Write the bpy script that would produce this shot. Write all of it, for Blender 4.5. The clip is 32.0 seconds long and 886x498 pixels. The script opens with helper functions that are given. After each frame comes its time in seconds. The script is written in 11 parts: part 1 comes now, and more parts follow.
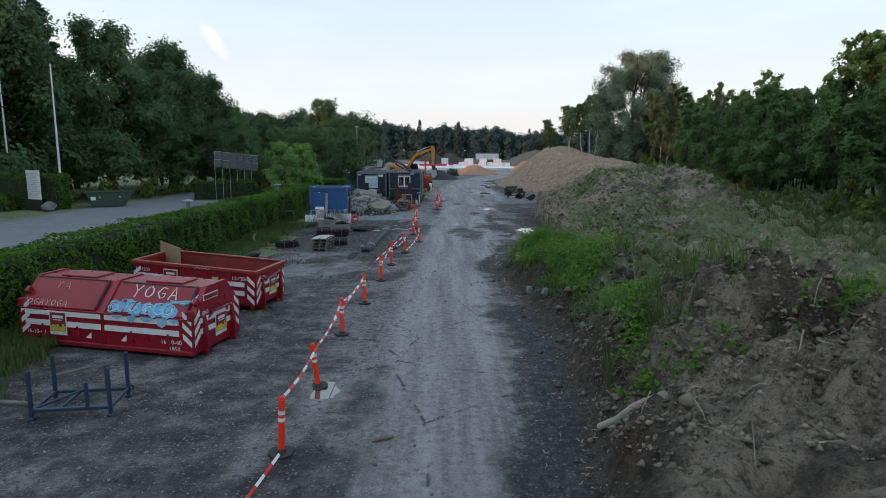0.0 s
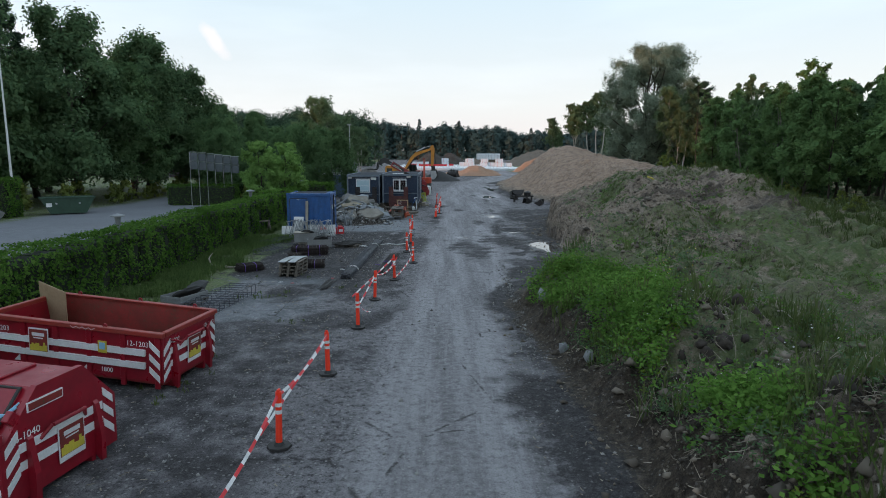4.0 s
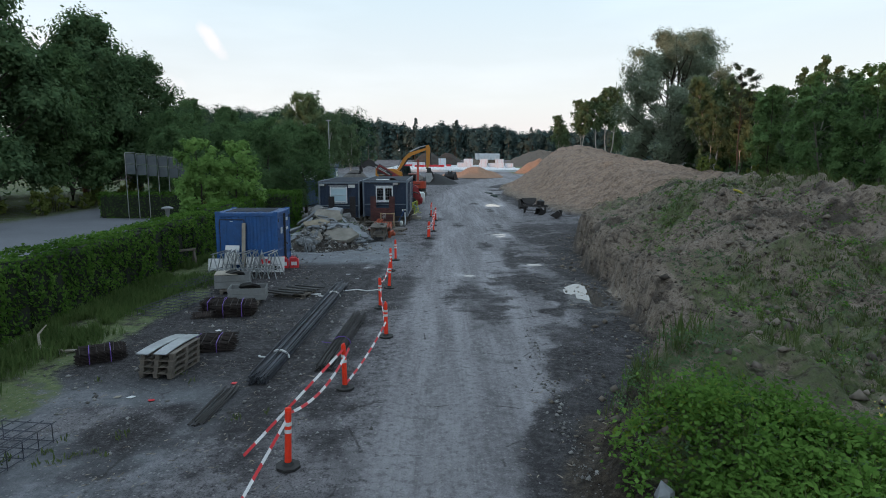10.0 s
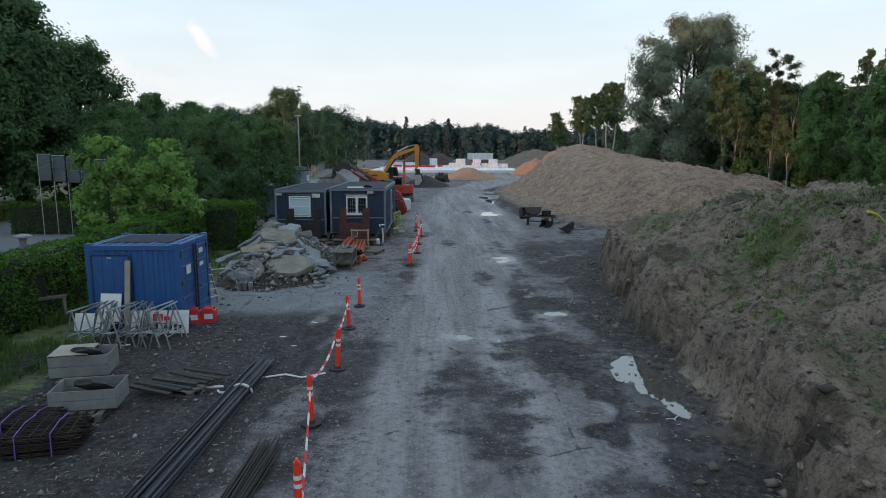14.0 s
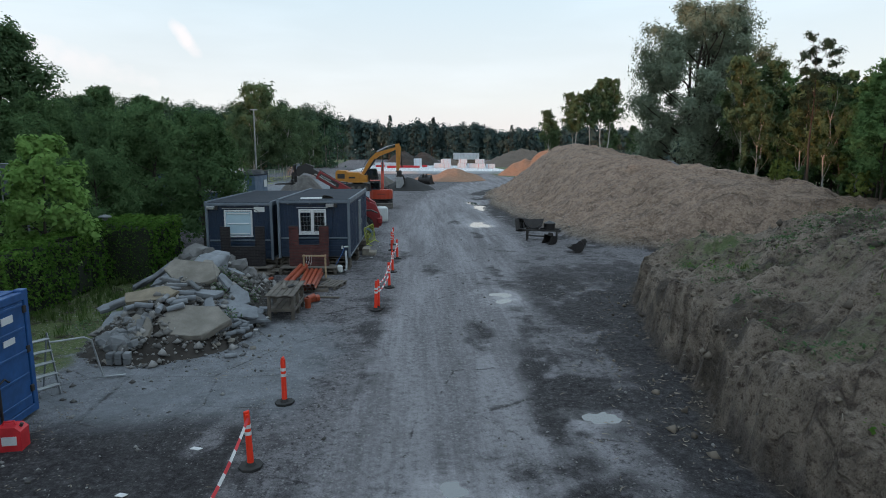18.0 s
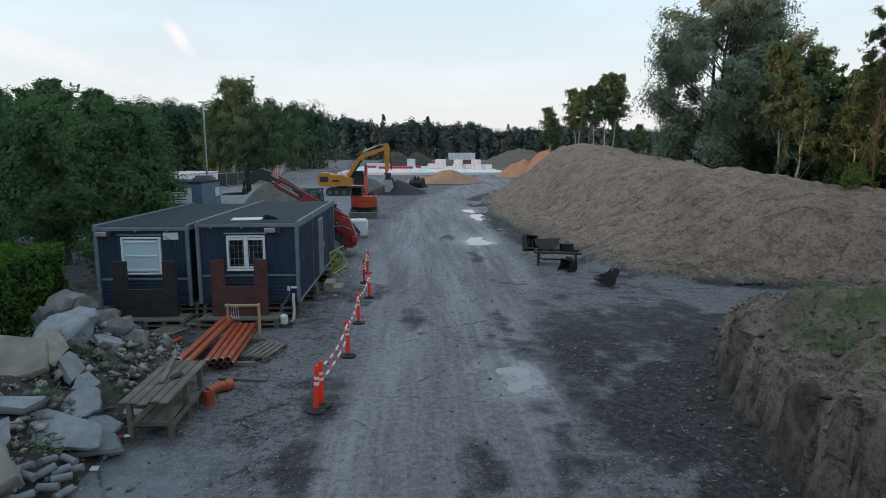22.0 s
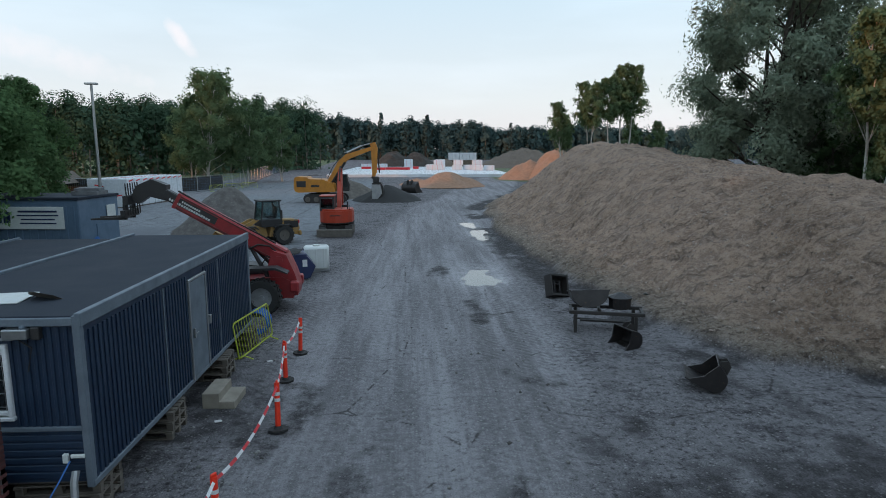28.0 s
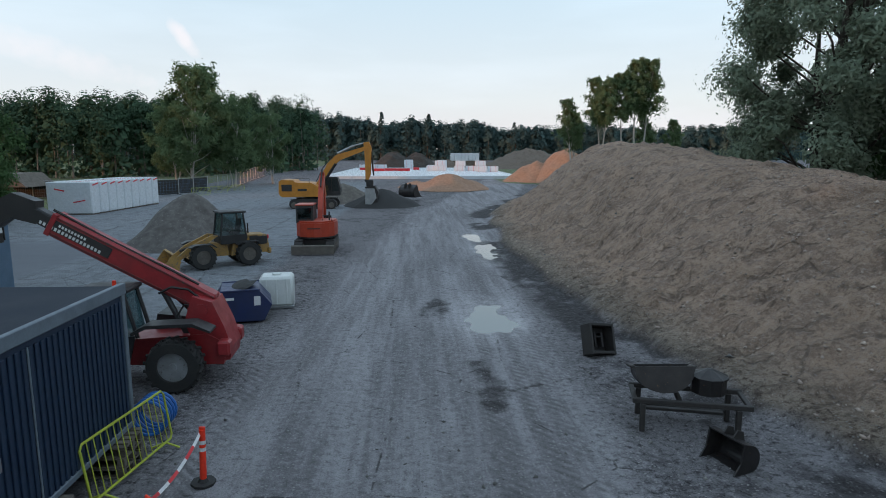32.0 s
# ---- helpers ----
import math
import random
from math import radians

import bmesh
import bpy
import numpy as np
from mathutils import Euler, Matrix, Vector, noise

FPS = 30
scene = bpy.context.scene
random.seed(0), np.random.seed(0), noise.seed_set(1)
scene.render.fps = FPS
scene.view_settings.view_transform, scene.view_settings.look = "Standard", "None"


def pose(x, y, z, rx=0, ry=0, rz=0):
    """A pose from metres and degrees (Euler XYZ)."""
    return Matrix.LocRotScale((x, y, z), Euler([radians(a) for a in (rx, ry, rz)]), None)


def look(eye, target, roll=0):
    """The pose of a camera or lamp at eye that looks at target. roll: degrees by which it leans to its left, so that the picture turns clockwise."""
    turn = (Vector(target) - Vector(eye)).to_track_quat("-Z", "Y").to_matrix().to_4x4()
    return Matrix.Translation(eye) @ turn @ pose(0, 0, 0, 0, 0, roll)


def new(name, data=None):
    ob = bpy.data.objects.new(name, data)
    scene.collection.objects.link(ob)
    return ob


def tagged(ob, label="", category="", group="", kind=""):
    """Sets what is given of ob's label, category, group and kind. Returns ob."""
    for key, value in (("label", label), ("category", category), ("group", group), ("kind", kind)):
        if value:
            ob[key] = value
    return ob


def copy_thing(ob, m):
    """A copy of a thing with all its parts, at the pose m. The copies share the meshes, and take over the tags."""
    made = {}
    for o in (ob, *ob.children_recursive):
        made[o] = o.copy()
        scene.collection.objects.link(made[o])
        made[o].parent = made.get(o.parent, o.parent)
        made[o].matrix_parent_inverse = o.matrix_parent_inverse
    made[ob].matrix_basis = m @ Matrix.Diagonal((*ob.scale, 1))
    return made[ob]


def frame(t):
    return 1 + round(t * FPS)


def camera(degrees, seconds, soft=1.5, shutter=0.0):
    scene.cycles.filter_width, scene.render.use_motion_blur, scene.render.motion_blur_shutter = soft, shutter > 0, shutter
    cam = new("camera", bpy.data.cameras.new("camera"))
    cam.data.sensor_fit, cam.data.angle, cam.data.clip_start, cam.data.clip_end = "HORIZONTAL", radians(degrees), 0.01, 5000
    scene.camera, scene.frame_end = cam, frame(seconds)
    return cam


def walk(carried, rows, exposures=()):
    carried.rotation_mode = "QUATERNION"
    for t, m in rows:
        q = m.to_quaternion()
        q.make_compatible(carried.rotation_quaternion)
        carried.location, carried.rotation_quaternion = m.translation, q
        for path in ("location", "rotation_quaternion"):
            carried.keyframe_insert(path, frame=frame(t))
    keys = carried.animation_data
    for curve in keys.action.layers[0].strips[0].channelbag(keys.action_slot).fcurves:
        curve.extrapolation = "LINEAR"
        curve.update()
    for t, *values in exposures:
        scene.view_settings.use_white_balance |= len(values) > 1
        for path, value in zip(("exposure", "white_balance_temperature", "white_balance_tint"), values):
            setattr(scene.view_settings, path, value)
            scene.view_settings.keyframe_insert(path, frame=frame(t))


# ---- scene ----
cam = camera(72.0, 32.0, 0.95)
METRES, EYE, TILT, LEAN, TURN = 58.0, 4.71, 0.0, 0.0, -0.1
ROWS = [
    (0.0, 0.0, 0.0, 0.0, 0.03, -8.74, -0.21),
    (0.5, 0.0, 0.0127, 0.0002, 0.03, -8.76, -0.21),
    (1.0, 0.0002, 0.0256, 0.0004, 0.04, -8.77, -0.19),
    (1.5, 0.0003, 0.0386, 0.0006, 0.04, -8.77, -0.21),
    (2.0, 0.0004, 0.0518, 0.0007, 0.04, -8.77, -0.2),
    (2.5, 0.0004, 0.0652, 0.0009, 0.05, -8.77, -0.19),
    (3.0, 0.0005, 0.0787, 0.0011, 0.05, -8.77, -0.18),
    (3.5, 0.0005, 0.0922, 0.0013, 0.05, -8.76, -0.18),
    (5.5, 0.0014, 0.1461, 0.002, 0.08, -8.79, -0.15),
    (6.0, 0.0015, 0.1597, 0.002, 0.07, -8.79, -0.16),
    (6.5, 0.0016, 0.1736, 0.0022, 0.08, -8.81, -0.17),
    (7.0, 0.0017, 0.1882, 0.0023, 0.07, -8.83, -0.16),
    (7.5, 0.0018, 0.2039, 0.0025, 0.07, -8.83, -0.16),
    (8.0, 0.0021, 0.2207, 0.0026, 0.07, -8.82, -0.15),
    (8.5, 0.0022, 0.2381, 0.0029, 0.06, -8.82, -0.19),
    (9.0, 0.0024, 0.2559, 0.0032, 0.05, -8.82, -0.17),
    (9.5, 0.0026, 0.2739, 0.0034, -0.04, -8.8, -0.17),
    (10.0, 0.003, 0.2921, 0.0037, -0.18, -8.79, -0.16),
    (10.5, 0.0036, 0.3106, 0.004, -0.34, -8.79, -0.16),
    (11.0, 0.0043, 0.3279, 0.0043, -0.51, -8.8, -0.17),
    (11.5, 0.0051, 0.3466, 0.0046, -0.66, -8.79, -0.15),
    (12.0, 0.0059, 0.3652, 0.0048, -0.79, -8.79, -0.14),
    (12.5, 0.0067, 0.3835, 0.0051, -0.83, -8.81, -0.12),
    (13.0, 0.0075, 0.4016, 0.0053, -0.83, -8.81, -0.11),
    (13.5, 0.0082, 0.4193, 0.0055, -0.87, -8.83, -0.1),
    (14.0, 0.0089, 0.4366, 0.0057, -0.91, -8.84, -0.09),
    (14.5, 0.0095, 0.4535, 0.006, -0.97, -8.86, -0.08),
    (16.5, 0.0122, 0.5203, 0.0069, -1.51, -8.88, -0.07),
    (17.0, 0.0129, 0.5369, 0.007, -1.68, -8.88, -0.06),
    (17.5, 0.0137, 0.5535, 0.0071, -1.98, -8.88, -0.09),
    (18.0, 0.0147, 0.5699, 0.0073, -2.27, -8.88, -0.08),
    (18.5, 0.0159, 0.5863, 0.0075, -2.45, -8.87, -0.07),
    (19.0, 0.0172, 0.6027, 0.0077, -2.48, -8.87, -0.08),
    (19.5, 0.0184, 0.6192, 0.008, -2.5, -8.88, -0.08),
    (20.0, 0.0197, 0.6357, 0.0084, -2.55, -8.88, -0.06),
    (20.5, 0.021, 0.6523, 0.0088, -2.63, -8.9, -0.06),
    (21.0, 0.0223, 0.6691, 0.009, -2.69, -8.91, -0.05),
    (21.5, 0.0237, 0.6861, 0.0093, -2.69, -8.9, -0.04),
    (22.0, 0.0251, 0.7028, 0.0095, -2.69, -8.91, -0.04),
    (22.5, 0.0266, 0.7196, 0.0096, -2.69, -8.91, -0.07),
    (23.0, 0.0281, 0.736, 0.0099, -2.68, -8.91, -0.08),
    (23.5, 0.0296, 0.7523, 0.01, -2.69, -8.91, -0.07),
    (24.0, 0.0312, 0.7681, 0.0101, -2.68, -8.9, -0.08),
    (24.5, 0.0328, 0.7836, 0.0103, -2.67, -8.91, -0.07),
    (25.0, 0.0343, 0.7986, 0.0104, -2.66, -8.92, -0.05),
    (25.5, 0.0359, 0.8135, 0.0104, -2.67, -8.92, -0.05),
    (26.0, 0.0374, 0.8281, 0.0105, -2.66, -8.91, -0.05),
    (26.5, 0.0388, 0.8425, 0.0107, -2.66, -8.92, -0.04),
    (28.5, 0.0445, 0.9, 0.0115, -2.55, -8.95, 0.09),
    (29.0, 0.0454, 0.914, 0.0116, -2.53, -8.93, 0.09),
    (29.5, 0.0461, 0.9282, 0.0116, -2.51, -8.93, 0.07),
    (30.0, 0.0469, 0.9424, 0.0117, -2.48, -8.93, 0.04),
    (30.5, 0.0478, 0.9564, 0.0119, -2.46, -8.94, 0.04),
    (31.0, 0.0486, 0.9704, 0.0119, -2.44, -8.93, 0.02),
    (31.5, 0.0496, 0.9843, 0.0119, -2.41, -8.92, 0.02),
    (32.0, 0.0505, 0.9981, 0.0119, -2.38, -8.92, 0.01),
]
walk(cam, [(t, pose(0, 0, EYE, TILT, LEAN, TURN) @ pose(METRES * x, METRES * y, METRES * z, 90 + pitch, roll, yaw)) for t, x, y, z, yaw, pitch, roll in ROWS], [(0, 0.02, 6500, 10), (14, 0.0, 6500, 10), (22, -0.07, 6450, 9.5), (29, -0.1, 6250, 9), (32, -0.12, 6250, 9)])

# ---- sky, sun, exposure ----
SUN_AZIMUTH, SUN_HEIGHT = -118.0, 3.0        # degrees from the way ahead (clockwise), degrees over the horizon
world = bpy.data.worlds.new("evening_sky")
scene.world = world
world.use_nodes = True
wn, wl = world.node_tree.nodes, world.node_tree.links
wn.clear()
w_out, w_bg = wn.new("ShaderNodeOutputWorld"), wn.new("ShaderNodeBackground")
w_sky = wn.new("ShaderNodeTexSky")
w_sky.sky_type, w_sky.sun_disc = "NISHITA", False
w_sky.sun_elevation, w_sky.sun_rotation = radians(SUN_HEIGHT), radians(SUN_AZIMUTH)
w_sky.air_density, w_sky.dust_density, w_sky.ozone_density = 1.0, 0.6, 1.6
w_bg.inputs["Strength"].default_value = 0.15
# a thin high veil of cloud whitens the sky: pinkish white low down, pale blue higher up
w_geo = wn.new("ShaderNodeTexCoord")
w_sep = wn.new("ShaderNodeSeparateXYZ")
w_veil = wn.new("ShaderNodeValToRGB")
w_veil.color_ramp.elements[0].position, w_veil.color_ramp.elements[0].color = 0.0, (0.80, 0.745, 0.77, 1)
w_veil.color_ramp.elements[1].position, w_veil.color_ramp.elements[1].color = 0.6, (0.60, 0.765, 0.92, 1)
_mid = w_veil.color_ramp.elements.new(0.08)
_mid.color = (0.79, 0.815, 0.835, 1)
_mid = w_veil.color_ramp.elements.new(0.27)
_mid.color = (0.61, 0.765, 0.868, 1)
w_gain = wn.new("ShaderNodeVectorMath")
w_gain.operation = "SCALE"
w_gain.inputs["Scale"].default_value = 9.2
w_map = wn.new("ShaderNodeMapping")
w_map.inputs["Scale"].default_value = (1.2, 1.2, 6.0)
w_noise = wn.new("ShaderNodeTexNoise")
w_noise.inputs["Scale"].default_value, w_noise.inputs["Detail"].default_value = 2.2, 6.0
w_ramp = wn.new("ShaderNodeMapRange")
w_ramp.inputs["From Min"].default_value, w_ramp.inputs["From Max"].default_value = 0.45, 0.75
w_ramp.inputs["To Min"].default_value, w_ramp.inputs["To Max"].default_value = 0.78, 0.88
w_mix = wn.new("ShaderNodeMixRGB")
wl.new(w_geo.outputs["Generated"], w_sep.inputs["Vector"])
wl.new(w_sep.outputs["Z"], w_veil.inputs["Fac"])
wl.new(w_veil.outputs["Color"], w_gain.inputs[0])
wl.new(w_gain.outputs["Vector"], w_mix.inputs["Color2"])
wl.new(w_geo.outputs["Generated"], w_map.inputs["Vector"])
wl.new(w_map.outputs["Vector"], w_noise.inputs["Vector"])
wl.new(w_noise.outputs["Fac"], w_ramp.inputs["Value"])
wl.new(w_ramp.outputs["Result"], w_mix.inputs["Fac"])
wl.new(w_sky.outputs["Color"], w_mix.inputs["Color1"])
# one thin wisp of cloud, and its fainter neighbours, low over the wood
w_wisp = wn.new("ShaderNodeTexNoise")
w_wisp.inputs["Scale"].default_value, w_wisp.inputs["Detail"].default_value = 38.0, 5.0
wl.new(w_geo.outputs["Generated"], w_wisp.inputs["Vector"])


def streak_of_cloud(centre, along, across, length, width, most):
    """How much a soft slanting streak covers the sky: an oval about centre, frayed by noise."""
    dots = []
    for axis_, size in ((along, length), (across, width)):
        q = wn.new("ShaderNodeVectorMath")
        q.operation = "DOT_PRODUCT"
        q.inputs[1].default_value = axis_
        wl.new(w_geo.outputs["Generated"], q.inputs[0])
        k = wn.new("ShaderNodeMath")
        k.operation = "MULTIPLY_ADD"
        k.inputs[1].default_value, k.inputs[2].default_value = 1 / size, -Vector(axis_).dot(Vector(centre)) / size
        wl.new(q.outputs["Value"], k.inputs[0])
        p = wn.new("ShaderNodeMath")
        p.operation = "POWER"
        p.inputs[1].default_value = 2.0
        wl.new(k.outputs[0], p.inputs[0])
        dots.append(p.outputs[0])
    t = wn.new("ShaderNodeMath")
    t.operation = "ADD"
    wl.new(dots[0], t.inputs[0])
    wl.new(dots[1], t.inputs[1])
    f = wn.new("ShaderNodeMath")
    f.operation = "MULTIPLY_ADD"
    f.inputs[1].default_value = 2.6
    wl.new(w_wisp.outputs["Fac"], f.inputs[0])
    wl.new(t.outputs[0], f.inputs[2])
    r = wn.new("ShaderNodeMapRange")
    for k_, v_ in (("From Min", 2.5), ("From Max", 1.0), ("To Min", 0.0), ("To Max", most)):
        r.inputs[k_].default_value = v_
    wl.new(f.outputs[0], r.inputs["Value"])
    return r.outputs["Result"]


w_mul = wn.new("ShaderNodeMath")
w_mul.operation = "MAXIMUM"
wl.new(streak_of_cloud((-0.333, 0.929, 0.163), (0.56, 0.20, -0.80), (0.755, 0.266, 0.6), 0.034, 0.0105, 0.75), w_mul.inputs[0])
wl.new(streak_of_cloud((-0.50, 0.855, 0.135), (0.85, 0.46, -0.25), (0.22, 0.12, 0.97), 0.14, 0.02, 0.45), w_mul.inputs[1])
w_cloud = wn.new("ShaderNodeMixRGB")
w_cloud.inputs["Color2"].default_value = (7.4, 6.9, 6.9, 1)
wl.new(w_mul.outputs[0], w_cloud.inputs["Fac"])
wl.new(w_mix.outputs["Color"], w_cloud.inputs["Color1"])
wl.new(w_cloud.outputs["Color"], w_bg.inputs["Color"])
wl.new(w_bg.outputs["Background"], w_out.inputs["Surface"])

sun = new("sun", bpy.data.lights.new("sun", "SUN"))
sun.data.energy, sun.data.angle, sun.data.color = 2.2, radians(0.6), (1.0, 0.42, 0.16)
_a, _e = radians(SUN_AZIMUTH), radians(SUN_HEIGHT)
_s = Vector((math.sin(_a) * math.cos(_e), math.cos(_a) * math.cos(_e), math.sin(_e)))
sun.matrix_world = look(_s * 50, (0, 0, 0))

# ---- materials ----
def node_mat(name):
    m = bpy.data.materials.new(name)
    m.use_nodes = True
    n, l = m.node_tree.nodes, m.node_tree.links
    return m, n, l, n["Principled BSDF"]


def noise_node(n, l, scale, detail=4.0, coord=None, rough=0.55):
    t = n.new("ShaderNodeTexNoise")
    t.inputs["Scale"].default_value, t.inputs["Detail"].default_value, t.inputs["Roughness"].default_value = scale, detail, rough
    if coord is not None:
        l.new(coord, t.inputs["Vector"])
    return t.outputs["Fac"]


def ramp_node(n, l, value, lo, hi, a=0.0, b=1.0):
    r = n.new("ShaderNodeMapRange")
    for key, v in (("From Min", lo), ("From Max", hi), ("To Min", a), ("To Max", b)):
        r.inputs[key].default_value = v
    l.new(value, r.inputs["Value"])
    return r.outputs["Result"]


def mix_node(n, l, fac, a, b, how="MIX"):
    m = n.new("ShaderNodeMixRGB")
    m.blend_type = how
    for key, v in (("Fac", fac), ("Color1", a), ("Color2", b)):
        if isinstance(v, (int, float)):
            m.inputs[key].default_value = v
        elif isinstance(v, tuple):
            m.inputs[key].default_value = (*v[:3], 1)
        else:
            l.new(v, m.inputs[key])
    return m.outputs["Color"]


def math_node(n, l, op, a, b=0.0):
    m = n.new("ShaderNodeMath")
    m.operation = op
    for i, v in enumerate((a, b)):
        if isinstance(v, (int, float)):
            m.inputs[i].default_value = v
        else:
            l.new(v, m.inputs[i])
    return m.outputs[0]


def bump_node(n, l, p, height, strength, dist):
    b = n.new("ShaderNodeBump")
    b.inputs["Strength"].default_value, b.inputs["Distance"].default_value = strength, dist
    l.new(height, b.inputs["Height"])
    l.new(b.outputs["Normal"], p.inputs["Normal"])


def surface(name, col, col2=None, rough=0.7, metal=0.0, grain=30.0, patch=2.5, bump=0.2, wear=None, wear_amount=0.58, vary=0.0):
    """A painted, wooden, metal or mineral surface with grain, stains and, if wear is a colour, worn patches."""
    m, n, l, p = node_mat(name)
    pos = n.new("ShaderNodeNewGeometry").outputs["Position"]
    col2 = col2 or tuple(c * 0.72 for c in col)
    big, small = noise_node(n, l, patch, 5, pos), noise_node(n, l, grain, 3, pos)
    c = mix_node(n, l, ramp_node(n, l, big, 0.35, 0.68), col, col2)
    c = mix_node(n, l, ramp_node(n, l, small, 0.3, 0.75, 0.0, 0.45), c, tuple(v * 0.6 for v in col))
    if vary:
        rnd = n.new("ShaderNodeObjectInfo").outputs["Random"]
        c = mix_node(n, l, ramp_node(n, l, rnd, 0, 1, 0, vary), c, tuple(v * 0.35 for v in col2))
    if wear:
        w = noise_node(n, l, patch * 4.3, 8, pos, 0.7)
        c = mix_node(n, l, ramp_node(n, l, w, wear_amount, wear_amount + 0.06), c, wear)
    l.new(c, p.inputs["Base Color"])
    l.new(ramp_node(n, l, big, 0.3, 0.7, max(rough - 0.12, 0.03), min(rough + 0.12, 1)), p.inputs["Roughness"])
    p.inputs["Metallic"].default_value = metal
    if bump:
        bump_node(n, l, p, small, bump, 0.01)
    return m


def foliage(name, a, b, light=0.42):
    """Leaves: colour varies from leaf to leaf, some light passes through."""
    m, n, l, p = node_mat(name)
    geo = n.new("ShaderNodeNewGeometry")
    big = noise_node(n, l, 0.35, 3, geo.outputs["Position"])
    c = mix_node(n, l, geo.outputs["Random Per Island"], a, b)
    c = mix_node(n, l, ramp_node(n, l, big, 0.35, 0.7, 0.0, 0.6), c, tuple(v * 0.6 for v in a))
    d, t, x = n.new("ShaderNodeBsdfDiffuse"), n.new("ShaderNodeBsdfTranslucent"), n.new("ShaderNodeMixShader")
    l.new(c, d.inputs["Color"])
    l.new(c, t.inputs["Color"])
    x.inputs[0].default_value = light
    l.new(d.outputs[0], x.inputs[1])
    l.new(t.outputs[0], x.inputs[2])
    l.new(x.outputs[0], n["Material Output"].inputs["Surface"])
    return m


def ground_material():
    m, n, l, p = node_mat("worked_ground")
    pos = n.new("ShaderNodeNewGeometry").outputs["Position"]

    def mask(key):
        a = n.new("ShaderNodeAttribute")
        a.attribute_name = key
        return a.outputs["Fac"]

    broad, mid, fine = noise_node(n, l, 0.28, 6, pos, 0.6), noise_node(n, l, 1.5, 8, pos, 0.68), noise_node(n, l, 6.5, 8, pos, 0.72)
    grit = noise_node(n, l, 30, 6, pos, 0.85)
    cell = n.new("ShaderNodeTexVoronoi")
    cell.inputs["Scale"].default_value = 13.0
    l.new(pos, cell.inputs["Vector"])
    stone_rnd = n.new("ShaderNodeSeparateXYZ")
    l.new(cell.outputs["Color"], stone_rnd.inputs["Vector"])
    stone = math_node(n, l, "MULTIPLY", ramp_node(n, l, cell.outputs["Distance"], 0.34, 0.22), ramp_node(n, l, stone_rnd.outputs["X"], 0.62, 0.7))
    # broad bands along the way of the traffic
    mp = n.new("ShaderNodeMapping")
    mp.inputs["Scale"].default_value = (1.0, 0.085, 1)
    l.new(pos, mp.inputs["Vector"])
    streak = noise_node(n, l, 1.0, 5, mp.outputs["Vector"], 0.62)

    def speckle(c, light, dark, k=1.0):
        c = mix_node(n, l, ramp_node(n, l, fine, 0.51, 0.65, 0, 0.7 * k), c, light)
        c = mix_node(n, l, ramp_node(n, l, grit, 0.54, 0.62, 0, 0.5 * k), c, light)
        c = mix_node(n, l, ramp_node(n, l, fine, 0.48, 0.37, 0, 0.8 * k), c, dark)
        return mix_node(n, l, ramp_node(n, l, grit, 0.47, 0.4, 0, 0.75 * k), c, dark)

    def broken(key, lo, hi, top=1.0):
        """A covering whose edge is frayed by noise at two scales."""
        a = math_node(n, l, "ADD", mask(key), math_node(n, l, "MULTIPLY", math_node(n, l, "SUBTRACT", mid, 0.5), 1.3))
        a = math_node(n, l, "ADD", a, math_node(n, l, "MULTIPLY", math_node(n, l, "SUBTRACT", fine, 0.5), 1.1))
        return ramp_node(n, l, a, lo, hi, 0, top)

    dirt = mix_node(n, l, ramp_node(n, l, mid, 0.42, 0.58), (0.21, 0.199, 0.207), (0.086, 0.081, 0.085))
    dirt = mix_node(n, l, ramp_node(n, l, broad, 0.45, 0.55, 0, 0.7), dirt, (0.21, 0.199, 0.206))
    dirt = speckle(dirt, (0.29, 0.277, 0.286), (0.026, 0.024, 0.025), 1.0)
    road = mix_node(n, l, ramp_node(n, l, streak, 0.42, 0.58), (0.345, 0.331, 0.344), (0.195, 0.185, 0.192))
    road = mix_node(n, l, ramp_node(n, l, mid, 0.48, 0.6, 0, 0.6), road, (0.265, 0.252, 0.26))
    road = mix_node(n, l, ramp_node(n, l, noise_node(n, l, 0.75, 7, mp.outputs["Vector"], 0.7), 0.52, 0.62, 0, 0.6), road, (0.18, 0.17, 0.174))
    # narrow wheel streaks and crumbled patches
    mq = n.new("ShaderNodeMapping")
    mq.inputs["Scale"].default_value = (4.5, 0.16, 1)
    l.new(pos, mq.inputs["Vector"])
    groove = noise_node(n, l, 1.0, 6, mq.outputs["Vector"], 0.7)
    road = mix_node(n, l, ramp_node(n, l, groove, 0.5, 0.64, 0, 0.36), road, (0.135, 0.127, 0.129))
    road = mix_node(n, l, ramp_node(n, l, groove, 0.47, 0.36, 0, 0.32), road, (0.375, 0.358, 0.37))
    road = speckle(road, (0.43, 0.412, 0.422), (0.105, 0.099, 0.1), 0.68)
    c = mix_node(n, l, broken("road", 0.25, 0.8), dirt, road)
    mud = speckle((0.034, 0.031, 0.032), (0.115, 0.108, 0.112), (0.01, 0.009, 0.009))
    c = mix_node(n, l, broken("mud", 0.36, 0.72, 0.96), c, mud)
    conc = mix_node(n, l, ramp_node(n, l, mid, 0.35, 0.7), (0.27, 0.285, 0.305), (0.15, 0.157, 0.168))
    c = mix_node(n, l, mask("concrete"), c, speckle(conc, (0.31, 0.325, 0.345), (0.13, 0.135, 0.142), 0.35))
    # dark joints between the old slabs
    at_ = n.new("ShaderNodeSeparateXYZ")
